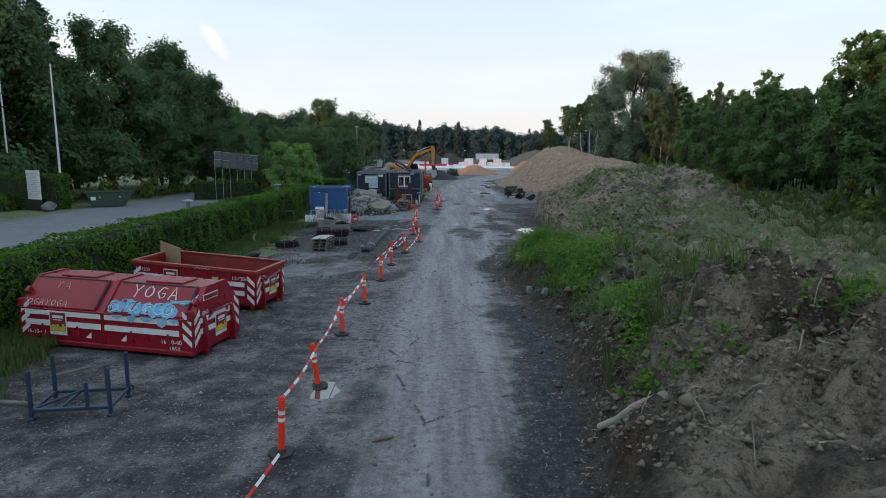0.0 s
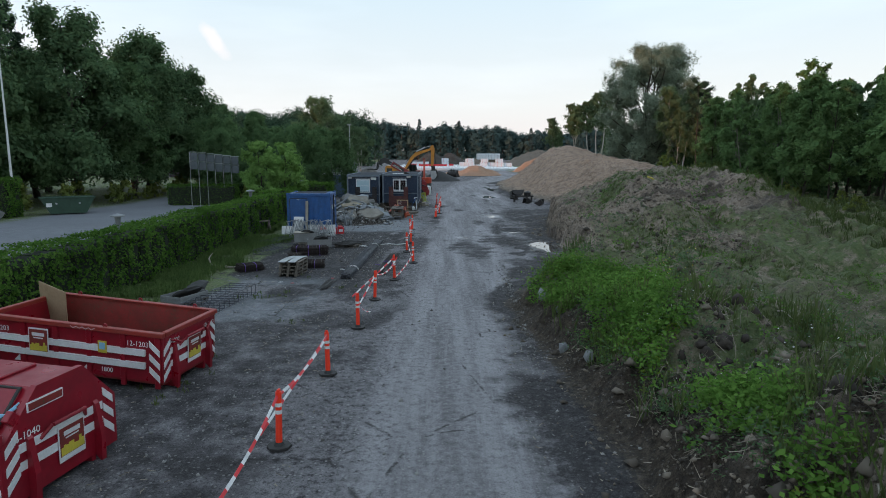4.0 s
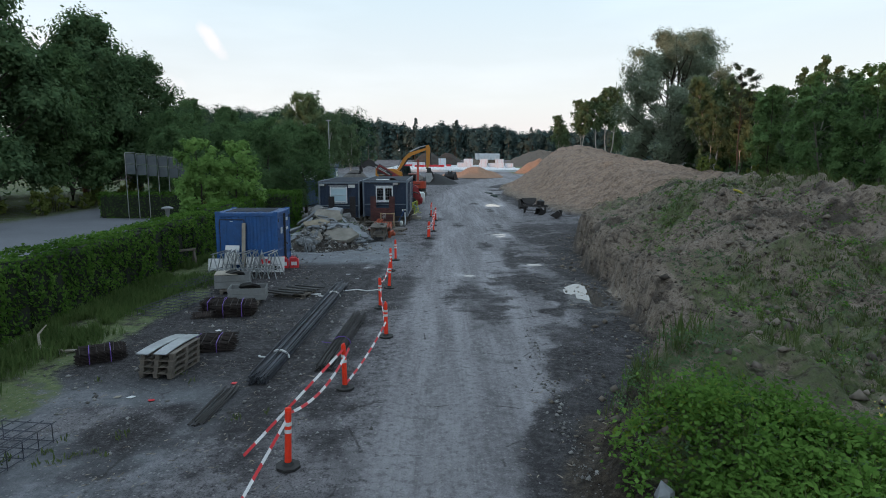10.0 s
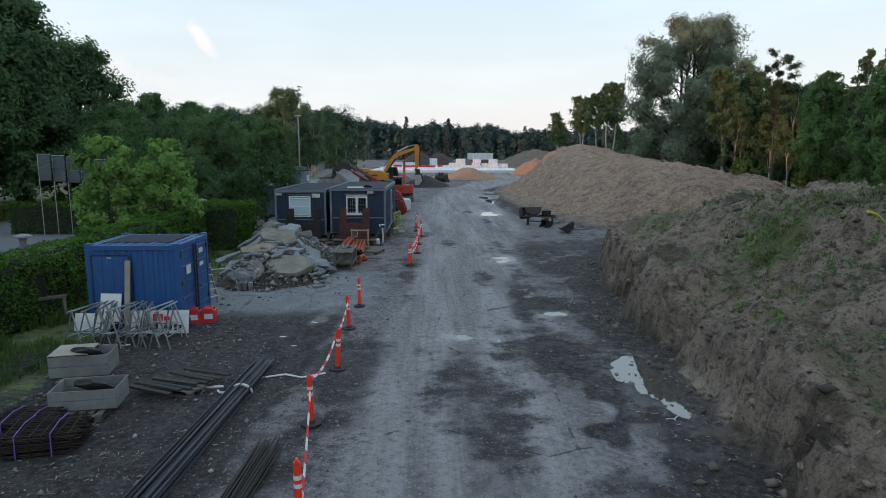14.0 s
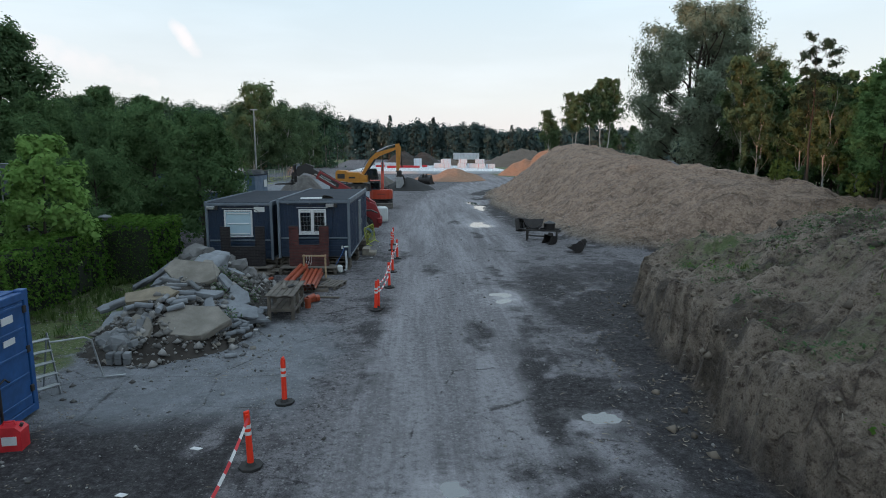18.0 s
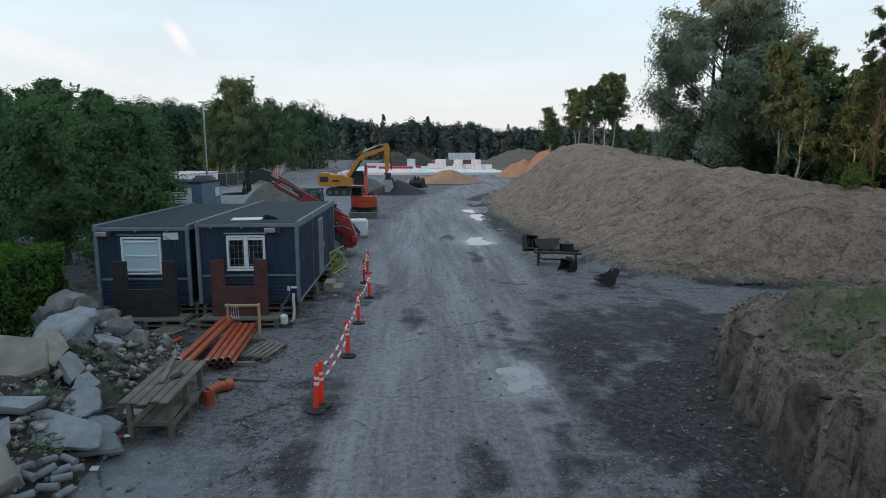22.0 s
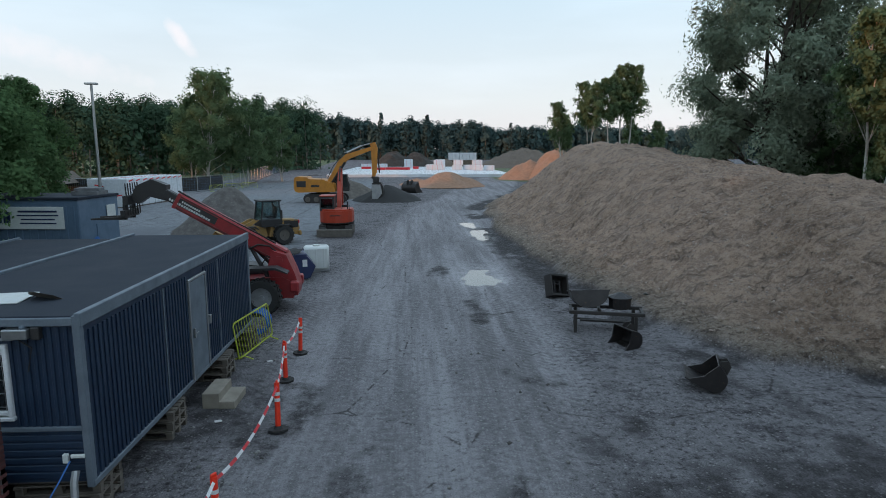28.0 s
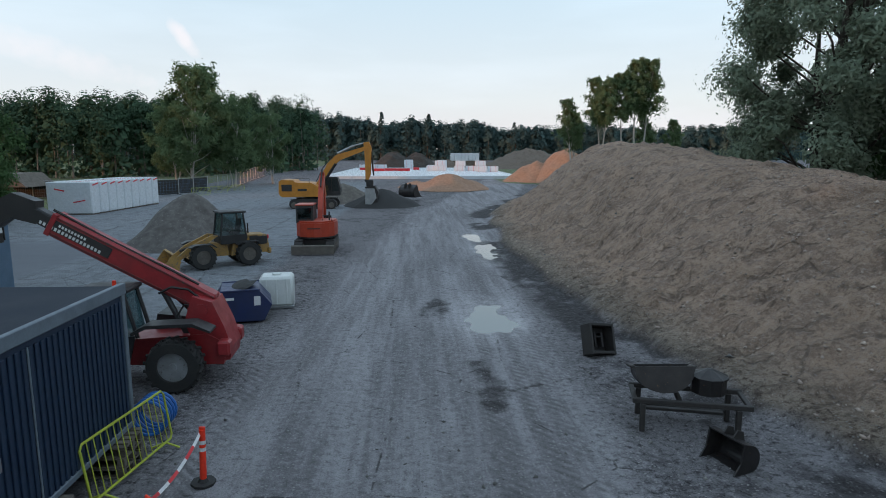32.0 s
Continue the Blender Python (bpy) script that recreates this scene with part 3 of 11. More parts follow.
# ---- mesh helpers ----
class Shape:
    """Vertices and faces of one mesh, gathered piece by piece."""

    def __init__(self):
        self.v, self.f = [], []

    def add(self, verts, faces, m=None):
        k = len(self.v)
        self.v += [tuple(m @ Vector(p)) for p in verts] if m is not None else [tuple(p) for p in verts]
        self.f += [tuple(i + k for i in f) for f in faces]
        return self

    def box(self, c, s, rot=(0, 0, 0), bev=None):
        """A box with chamfered edges: centre, size, turn in degrees."""
        x, y, z = (v / 2 for v in s)
        b = min(0.012 if bev is None else bev, x * 0.6, y * 0.6, z * 0.6)
        v, f, at = [], [], {}
        for i in (-1, 1):
            for j in (-1, 1):
                for k in (-1, 1):
                    for a, p in enumerate(((i * x, j * (y - b), k * (z - b)), (i * (x - b), j * y, k * (z - b)), (i * (x - b), j * (y - b), k * z))):
                        at[i, j, k, a] = len(v)
                        v.append(p)
        for s_ in (-1, 1):
            q = [(-1, -1), (1, -1), (1, 1), (-1, 1)]
            f.append([at[s_, a, b_, 0] for a, b_ in q][::s_])
            f.append([at[b_, s_, a, 1] for a, b_ in q][::s_])
            f.append([at[a, b_, s_, 2] for a, b_ in q][::s_])
            for t in (-1, 1):
                f.append([at[-1, s_, t, 1], at[1, s_, t, 1], at[1, s_, t, 2], at[-1, s_, t, 2]][::-s_ * t])
                f.append([at[s_, -1, t, 0], at[s_, 1, t, 0], at[s_, 1, t, 2], at[s_, -1, t, 2]][::s_ * t])
                f.append([at[s_, t, -1, 0], at[s_, t, 1, 0], at[s_, t, 1, 1], at[s_, t, -1, 1]][::-s_ * t])
        for i in (-1, 1):
            for j in (-1, 1):
                for k in (-1, 1):
                    f.append([at[i, j, k, 0], at[i, j, k, 1], at[i, j, k, 2]][::i * j * k])
        return self.add(v, f, pose(*c, *rot))

    def rod(self, a, b, r, r2=None, n=8, caps=True):
        """A round bar or cone from a to b."""
        a, b = Vector(a), Vector(b)
        r2 = r if r2 is None else r2
        q = (b - a).to_track_quat("Z", "Y")
        v = []
        for p, rr in ((a, r), (b, r2)):
            v += [p + q @ Vector((rr * math.cos(t * math.tau / n), rr * math.sin(t * math.tau / n), 0)) for t in range(n)]
        f = [(i, (i + 1) % n, n + (i + 1) % n, n + i) for i in range(n)]
        if caps:
            f += [tuple(range(n))[::-1], tuple(range(n, 2 * n))]
        return self.add(v, f)

    def hose(self, pts, r, n=6):
        """A round bar through several points; r may be a list."""
        pts = [Vector(p) for p in pts]
        rs = r if isinstance(r, (list, tuple)) else [r] * len(pts)
        v = []
        for i, p in enumerate(pts):
            d = pts[min(i + 1, len(pts) - 1)] - pts[max(i - 1, 0)]
            q = d.to_track_quat("Z", "Y")
            v += [p + q @ Vector((rs[i] * math.cos(t * math.tau / n), rs[i] * math.sin(t * math.tau / n), 0)) for t in range(n)]
        f = [(k * n + i, k * n + (i + 1) % n, (k + 1) * n + (i + 1) % n, (k + 1) * n + i) for k in range(len(pts) - 1) for i in range(n)]
        f += [tuple(range(n))[::-1], tuple(range((len(pts) - 1) * n, len(pts) * n))]
        return self.add(v, f)

    def ring(self, c, r, r_in, w, axis="x", n=28):
        """A tyre-like ring: round shoulders, its axle along the given axis."""
        prof = [(r_in, -w / 2), (r * 0.93, -w / 2), (r, -w * 0.33), (r, w * 0.33), (r * 0.93, w / 2), (r_in, w / 2)]
        v, f, k = [], [], len(prof)
        for i in range(n):
            a = i * math.tau / n
            for rr, u in prof:
                p = (rr * math.cos(a), rr * math.sin(a))
                v.append({"x": (u, *p), "y": (p[0], u, p[1]), "z": (*p, u)}[axis])
        for i in range(n):
            for j in range(k):
                f.append((i * k + j, i * k + (j + 1) % k, (i + 1) % n * k + (j + 1) % k, (i + 1) % n * k + j))
        return self.add(v, f, pose(*c))

    def slab(self, outline, w, m=None, axis="x"):
        """An outline in two dimensions, w thick, centred on its plane. axis: the way of the thickness."""
        n, v = len(outline), []
        for s_ in (-w / 2, w / 2):
            v += [{"x": (s_, p, q), "y": (p, s_, q), "z": (p, q, s_)}[axis] for p, q in outline]
        f = [tuple(range(n)), tuple(range(2 * n - 1, n - 1, -1))] + [(i, n + i, n + (i + 1) % n, (i + 1) % n) for i in range(n)]
        return self.add(v, f, m)

    def rock(self, c, s, rng, n=1, rot=0):
        """An uneven lump."""
        bm = bmesh.new()
        bmesh.ops.create_icosphere(bm, subdivisions=n, radius=1)
        off = Vector((rng.random() * 50, rng.random() * 50, 0))
        m = pose(*c, rng.uniform(-25, 25), rng.uniform(-25, 25), rng.uniform(0, 360)) @ Matrix.Diagonal((*s, 1))
        v = [m @ (p.co * (1 + 0.42 * noise.noise(p.co * 1.3 + off))) for p in bm.verts]
        f = [tuple(x.index for x in q.verts) for q in bm.faces]
        bm.free()
        return self.add(v, f)

    def mesh(self, name, material, smooth=False):
        me = bpy.data.meshes.new(name)
        me.from_pydata(self.v, [], self.f)
        bm = bmesh.new()
        bm.from_mesh(me)
        bmesh.ops.recalc_face_normals(bm, faces=bm.faces)
        bm.to_mesh(me)
        bm.free()
        me.materials.append(material)
        if smooth:
            me.shade_smooth()
            me.set_sharp_from_angle(angle=radians(38))
        return me


def thing(name, at=(0, 0, 0), turn=0.0, label="", category="", group="", kind=""):
    ob = new(name)
    ob.empty_display_size = 0.2
    ob.matrix_basis = pose(*at, 0, 0, turn)
    return tagged(ob, label, category, group, kind)


def part(name, shape, material, parent, label="", smooth=False):
    ob = new(name, shape if isinstance(shape, bpy.types.Mesh) else shape.mesh(name, material, smooth))
    ob.parent = parent
    return tagged(ob, label)


def whole(name, shape, material, label, category, group="", kind="", smooth=False, at=None):
    ob = new(name, shape.mesh(name, material, smooth))
    if at is not None:
        ob.matrix_basis = at
    return tagged(ob, label, category, group, kind)


def quads_mesh(name, verts, material):
    """Loose four-cornered leaves from an array of shape (n, 4, 3)."""
    n = len(verts)
    me = bpy.data.meshes.new(name)
    me.vertices.add(4 * n)
    me.vertices.foreach_set("co", np.ascontiguousarray(verts, dtype=np.float32).ravel())
    me.loops.add(4 * n)
    me.loops.foreach_set("vertex_index", np.arange(4 * n, dtype=np.int32))
    me.polygons.add(n)
    me.polygons.foreach_set("loop_start", np.arange(0, 4 * n, 4, dtype=np.int32))
    me.update(calc_edges=True)
    me.materials.append(material)
    return me


def leaf_quads(centres, size, rng, up=0.35, slim=0.6, droop=0.0, out=None, firm=1.3):
    """A pointed leaf at each centre, turned at random, or facing more or less along out. size: one, or one for each."""
    n = len(centres)
    nor = rng.normal(size=(n, 3))
    if out is not None:
        nor = 0.6 * nor + firm * out
    nor[:, 2] += up * 2
    nor /= np.linalg.norm(nor, axis=1)[:, None] + 1e-9
    a = rng.normal(size=(n, 3))
    a[:, 2] -= droop
    a -= (a * nor).sum(1)[:, None] * nor
    a /= np.linalg.norm(a, axis=1)[:, None] + 1e-9
    b = np.cross(nor, a)
    s = (size * rng.uniform(0.6, 1.35, n))[:, None]
    return np.stack([centres - a * s * 0.5, centres + b * s * slim * 0.5 - a * s * 0.05, centres + a * s * 0.5, centres - b * s * slim * 0.5 - a * s * 0.05], axis=1)


def value_noise(x, y, seed=0):
    """Smooth noise from 0 to 1 over arrays."""
    xi, yi = np.floor(x).astype(np.int64), np.floor(y).astype(np.int64)
    fx, fy = x - xi, y - yi
    fx, fy = fx * fx * (3 - 2 * fx), fy * fy * (3 - 2 * fy)

    def h(i, j):
        k = (i * 374761393 + j * 668265263 + seed * 974634777) & 0x7FFFFFFF
        k = ((k ^ (k >> 13)) * 1274126177) & 0x7FFFFFFF
        return ((k ^ (k >> 16)) & 0xFFFF) / 65535.0

    return (h(xi, yi) * (1 - fx) + h(xi + 1, yi) * fx) * (1 - fy) + (h(xi, yi + 1) * (1 - fx) + h(xi + 1, yi + 1) * fx) * fy


def fbm(x, y, octaves=4, seed=0):
    out, amp, tot = 0.0, 1.0, 0.0
    for o in range(octaves):
        out = out + amp * value_noise(x * 2 ** o + 17.3 * o, y * 2 ** o - 9.1 * o, seed + o)
        tot += amp
        amp *= 0.5
    return out / tot


def smooth(a, b, x):
    t = np.clip((x - a) / (b - a), 0, 1)
    return t * t * (3 - 2 * t)

# ---- ground: one sheet with road, banks and heaps ----
# foot of the near bank and of the long spoil heap: x at given y
FOOT_A = ((4, 8, 12, 15.5, 20, 25, 28, 30, 32, 35, 44, 46.4, 49.4, 53.7, 57, 58.5), (1.6, 2.4, 3.1, 3.4, 2.9, 2.6, 3.3, 4.6, 5.9, 6.3, 6.8, 7.1, 7.6, 8.7, 9.9, 12.5))
CREST_A = ((4, 9, 13, 17, 22, 27, 31, 36, 41, 46, 51, 55, 58), (1.3, 1.5, 1.35, 1.0, 0.9, 0.9, 1.3, 2.5, 3.4, 3.5, 3.0, 2.2, 1.0))
FOOT_B = ((61, 64, 66, 70, 75, 82, 88, 95, 104, 112, 120, 135, 150), (22, 15.5, 11.3, 10.3, 9.4, 8.6, 8.2, 8.2, 8.6, 9.5, 11.5, 17, 24))
CREST_B = ((60, 64, 68, 73, 80, 90, 100, 112, 125, 140, 150), (1.0, 2.6, 3.5, 3.9, 4.3, 5.0, 5.8, 6.3, 6.2, 5.5, 3.0))
PUDDLES = ((5.5, 38.0, 0.82, 2.0), (4.0, 54.8, 0.62, 0.9), (5.45, 77.8, 0.72, 1.8), (6.9, 91.5, 0.6, 2.4), (6.6, 97.0, 0.5, 1.4), (-2.35, 12.0, 0.3, 0.6), (2.35, 41.5, 0.14, 0.2), (6.35, 38.4, 0.2, 0.9), (4.6, 44.3, 0.6, 0.3), (1.4, 41.8, 0.3, 0.35))
STAINS = ((1.2, 38.6, 1.5, 2.4), (2.7, 40.8, 1.3, 2.0), (1.8, 35.4, 0.7, 3.0), (3.7, 79.0, 0.5, 1.4), (1.6, 60.0, 0.35, 1.8), (2.6, 50.5, 0.4, 1.7), (-4.6, 22.0, 1.3, 0.7), (-4.4, 11.2, 1.5, 1.2), (-2.9, 13.4, 1.2, 0.8), (4.7, 71.5, 0.35, 2.0), (-6.0, 33.0, 1.6, 2.0), (-5.2, 40.0, 2.0, 1.6), (3.2, 15.0, 0.7, 2.6), (6.4, 52.5, 1.8, 3.2), (8.2, 58.5, 2.6, 2.2), (4.7, 56.0, 1.2, 1.6), (3.8, 40.0, 1.0, 2.2), (-7.5, 47.6, 2.6, 0.9), (2.6, 22.0, 0.8, 3.0), (-3.4, 31.0, 0.8, 2.4))
TREADS = ((6.1, 50.0, 61.0), (5.3, 62.0, 78.0), (5.9, 36.5, 42.0), (-1.1, 63.0, 74.0), (4.6, 66.0, 75.0), (7.3, 66.0, 74.0), (5.9, 63.0, 76.0), (5.2, 27.0, 36.0), (3.6, 28.0, 40.0))


def heap(d, h, steep, run, face=0.55):
    """Height over a bank's foot at the distance d inwards: a cut face, then a slope up to h and down again behind."""
    cut = steep * np.clip((d + 0.05) / (face + 0.05), 0, 1) ** 0.75
    return cut + (h - steep) * smooth(0.3, run, d)


def lay(x, y):
    """The ground's height and its coverings at arrays x, y."""
    big, lump, small = fbm(x * 0.12, y * 0.12, 3, 3) - 0.5, fbm(x * 0.55, y * 0.55, 4, 11) - 0.5, fbm(x * 2.2, y * 2.2, 3, 23) - 0.5
    z = 0.10 * big * smooth(10, 40, np.abs(x)) + 0.035 * lump + 0.018 * small
    wob = 0.9 * (fbm(x * 0.35, y * 0.35, 3, 31) - 0.5) + 0.35 * (fbm(x * 1.4, y * 1.4, 3, 33) - 0.5)
    # near bank
    da = x - np.interp(y, *FOOT_A) - wob
    ca = np.interp(y, *CREST_A)
    near = 1 - smooth(27, 34, y)
    width = 2.4 + 2.2 * (1 - near)
    da = da - (y > 26) * 0.5 * (fbm(x * 2.6, y * 2.6, 3, 35) - 0.5) * smooth(1.5, 0.2, np.abs(da))
    za = heap(da, ca, np.minimum(1.4, ca * 0.62) * (0.8 + 0.9 * (fbm(y * 0.5, x * 0.1, 2, 63) - 0.3)), width + 1.2 * (1 - near), 0.55 - 0.27 * (1 - near))
    za *= 1 - smooth(9.0, 15.0, da) * 0.72
    clod = np.abs(fbm(x * 1.1, y * 1.1, 4, 61) - 0.5) * 2
    za = za + (da > 0) * (1.15 * np.exp(-((x - 6.2) / 2.0) ** 2 - ((y - 10.6) / 2.6) ** 2) * smooth(0, 1.2, da) * (1 + 1.3 * small + 0.9 * lump) + 0.75 * np.exp(-((x - 5.5) / 1.0) ** 2 - ((y - 18.4) / 1.2) ** 2) + 0.6 * np.exp(-((x - 5.7) / 0.7) ** 2 - ((y - 13.6) / 0.7) ** 2))
    za = za * smooth(59.2, 57.6, y + 0.6 * wob) + (da > 0) * (1.35 * lump * smooth(0.1, 1.2, da) - 0.5 * np.abs(fbm(y * 1.3, x * 0.4, 3, 67) - 0.5) * smooth(0.0, 0.3, da) * smooth(1.3, 0.5, da) + 0.85 * small * smooth(0, 0.6, da) - 0.3 * (clod - 0.3) * smooth(0, 0.6, da) * smooth(9, 4, da)) * smooth(60, 57.5, y)
    za = np.where(y < 60, np.maximum(za, 0) * smooth(-0.15, 0.2, da), 0)
    # spoil heap beyond
    db = x - np.interp(y, *FOOT_B) - wob
    cb = np.interp(y, *CREST_B)
    zb = heap(db, cb, 0.35, 8.5 + 2.5 * smooth(85, 102, y)) * (1 - 0.8 * smooth(12, 21, db))
    zb = zb + (db > 0) * (0.8 * lump * smooth(0, 3, db) + 0.42 * small * smooth(0, 1.2, db) - 0.14 * (np.abs(fbm(x * 1.3, y * 1.3, 4, 69) - 0.5) * 2 - 0.3) * smooth(0, 1, db))
    gully = np.abs(((y * 0.8 + x * 0.55 + 1.6 * big * 8 + 0.8 * lump) % 1.0) - 0.5)
    zb = zb - (db > 0.2) * 0.10 * smooth(0.12, 0.0, gully) * smooth(0.3, 1.5, db) * smooth(6, 3, db)
    zb = np.where((y > 60) & (y < 152), np.maximum(zb, 0) * smooth(-0.15, 0.25, db), 0)
    z = z + np.maximum(za, zb)
    # raised woodland floor on the far side of the banks
    z = z + 0.8 * smooth(12, 20, x) * smooth(70, 40, y)
    # rise of the land far ahead
    z = z + 0.7 * smooth(128, 170, y) + 1.5 * smooth(260, 330, y)
    # the yard rises a little towards the hedge by the containers
    z = z + smooth(-6.3, -10.2, x) * smooth(-14, -12.5, x) * (0.12 + 0.14 * smooth(16.2, 18.2, y)) * smooth(9, 12.5, y) * smooth(27, 22, y)
    # wheel ruts
    mid = np.interp(y, (0, 40, 60, 90, 112, 130, 160, 200), (0.3, 1.2, 2.2, 3.8, 6.5, 10.5, 17, 30))
    off = x - mid
    rut = np.exp(-((np.abs(off) - 0.95) / 0.3) ** 2)
    wide = 2.4 * smooth(55, 66, y)
    road = smooth(3.0 + 1.9 * smooth(28, 38, y) * (1 - smooth(54, 62, y)) + wide, 1.2 + wide * 0.7, off + 0.6 * wob) * smooth(-3.0 - wide, -1.2 - wide * 0.7, off + 0.6 * wob) * smooth(260, 200, y)
    z = z - 0.035 * rut * smooth(230, 150, y) * (0.5 + value_noise(x * 0.5, y * 0.12, 5))
    wet = np.zeros_like(z)
    for px, py, rx, ry in PUDDLES:
        r = np.hypot((x - px) / rx, (y - py) / ry) + 1.5 * lump + 0.9 * small
        z = z * (1 - smooth(2.2, 1.2, r)) + smooth(2.2, 1.2, r) * (0.012 * small * 2) - 0.055 * smooth(1.25, 0.75, r)
        wet = np.maximum(wet, smooth(2.6, 1.0, r))
    bank = np.maximum(smooth(-0.12, 0.05, da) * (y < 59.5), smooth(-0.05, 0.5, db) * ((y > 60) & (y < 153)))
    sand = smooth(0.3, 2.2, db) * ((y > 63) & (y < 153)) * (0.75 + 0.25 * smooth(64, 78, y))
    grass = np.maximum(smooth(0.4, 1.2, da) * smooth(59, 55, y) * (0.3 - 0.12 * smooth(27, 31, y) + 0.22 * smooth(34, 28, y) + 0.3 * smooth(11.5, 14, x) * smooth(25, 28, y) * smooth(36, 33, y) + 0.24 * smooth(0.46, 0.62, fbm(x * 0.3, y * 0.3, 3, 71)) + 0.2 * smooth(0.5, 0.6, fbm(x * 0.9, y * 0.9, 4, 72)) * smooth(30, 35, y) * (1 - 0.7 * smooth(3.2, 4.6, da) * smooth(31, 34, y))) * smooth(12.5, 15, y + 0.6 * np.maximum(x - 8, 0)), smooth(15, 20, x - 9 * smooth(58, 64, y) * smooth(160, 150, y)) * smooth(300, 200, y))
    grass = np.maximum(grass, smooth(-8.6 + 1.2, -10.2 + 1.2, x + 2 * wob) * smooth(-14.6, -14.2, x) * smooth(17, 19, y) * smooth(70, 58, y))
    grass = np.maximum(grass, smooth(-30.6, -31.2, x))
    grass = np.maximum(grass, smooth(-31, -34, x + 0 * y) * 1.0)
    tar = smooth(-14.3, -14.7, x) * smooth(-31.2, -30.8, x) * smooth(98, 94, y)
    mud = 0.66 * smooth(0.44, 0.66, fbm(x * 0.55 + 4, y * 0.3, 6, 41)) * smooth(0.9, 2.2, np.abs(off + 0.8 * lump)) * (bank < 0.5) * (np.abs(x) < 13) * smooth(75, 60, y)
    edge = smooth(2.9, 0.5, np.where(y < 60, -da, -db)) * (y < 150) * smooth(0.32, 0.54, fbm(x * 0.5, y * 0.3, 5, 47))
    mud = np.maximum(mud, 0.9 * edge)
    mud = np.maximum(mud, (1.1 - 0.45 * smooth(27, 22, y)) * smooth(-2.1 + 0.5 * smooth(27, 22, y), -0.5, np.where(y < 60, da + 0.8 * lump, -9)) * (y > 5))
    mud = np.maximum(mud, (0.6 + 0.4 * smooth(22, 30, y)) * smooth(-1.4, -3.6, x + wob * 2) * smooth(4, 8, y) * smooth(52, 44, y) * smooth(0.22, 0.42, fbm(x * 0.45, y * 0.36, 6, 57)))
    mud = np.maximum(mud, 0.95 * smooth(0.34, 0.56, fbm(x * 0.75, y * 0.5, 6, 53)) * smooth(3.4, 6.2, x) * smooth(30, 36, y) * smooth(64, 56, y) * (bank < 0.5))
    mud = np.maximum(mud, 1.0 * smooth(0.36, 0.5, fbm(x * 0.6, y * 0.42, 6, 59)) * smooth(1.1, 2.4, off + wob) * smooth(22, 27, y) * smooth(52, 46, y) * (bank < 0.5))
    mud = np.maximum(mud, 0.95 * smooth(-1.9, -3.0, x + 1.4 * wob) * smooth(27, 30.5, y + wob) * smooth(45.5, 43, y + wob) * smooth(0.2, 0.38, fbm(x * 0.6, y * 0.5, 5, 87)))
    for px, py, rx, ry in STAINS:
        mud = np.maximum(mud, 0.66 * smooth(1.9, 0.2, np.hypot((x - px) / rx, (y - py) / ry) + 2.2 * lump + 1.2 * small) * (bank < 0.5))
    tread = np.zeros_like(z)
    for px, y0, y1 in TREADS:
        tread = np.maximum(tread, smooth(0.27, 0.17, np.abs(x - px - 0.03 * (y - y0) - 0.5 * wob)) * smooth(y0, y0 + 1, y) * smooth(y1, y1 - 1, y))
    mud = np.maximum(mud, 0.9 * smooth(1.5, 1.0, np.hypot((x + 6.2) / 2.7, (y - np.clip(y, 49.6, 55.6)) / 2.3) + 0.8 * lump) * (x > -9.5))
    apron = 0.8 * smooth(-0.9, -2.2, x + 2 * wob) * smooth(-9.4, -8.2, x) * smooth(43.6, 45.4, y + wob) * smooth(52.5, 50.0, y + wob)
    hard = 0.55 * smooth(-9.6, -8.4, x + wob) * smooth(-3.4, -4.8, x + wob) * smooth(21, 23, y) * smooth(30.5, 28.5, y) * smooth(0.42, 0.55, fbm(x * 0.4, y * 0.4, 4, 73))
    mud = mud * (1 - 0.75 * np.maximum(apron, hard) * smooth(0.62, 0.5, fbm(x * 0.7, y * 0.7, 4, 75)))
    humus = np.where(y < 60, smooth(-0.6, -0.1, da) * smooth(0.25 + 1.1 * smooth(32, 27, y), -0.1 + 0.5 * smooth(32, 27, y), da), 0) * (0.6 + 0.2 * smooth(30, 26, y)) + 0.5 * smooth(-0.1, 0.5, da) * smooth(5.5, 3.5, da) * smooth(29, 26, y) * smooth(9, 12, y) * smooth(0.4, 0.56, fbm(x * 0.7, y * 0.7, 4, 77))
    humus = np.maximum(humus, 0.6 * smooth(0.56, 0.66, fbm(x * 0.5, y * 0.5, 4, 79)) * (da > 0) * (y < 58))
    humus = np.maximum(humus, (0.55 + 0.5 * smooth(44, 46.5, y)) * smooth(-7.8, -8.8, x + 1.5 * wob) * smooth(-14.6, -14.2, x) * smooth(10, 12, y) * smooth(64, 58, y))
    concrete = smooth(-3.2, -4.4, x + wob) * smooth(74, 79, y) * smooth(175, 150, y) * smooth(-32, -30, x)
    concrete = np.maximum(concrete, np.maximum(apron, hard))
    return z, dict(road=road * (1 - bank), mud=mud, bank=bank, humus=humus, sand=sand, grass=grass, tar=tar, concrete=concrete, wet=np.maximum(wet, 0.4 * mud), tread=tread)


def ground_z(x, y):
    return float(lay(np.array([float(x)]), np.array([float(y)]))[0][0])


def axis(parts):
    out = [np.arange(a, b, s) for a, b, s in parts]
    return np.concatenate(out + [[parts[-1][1]]])


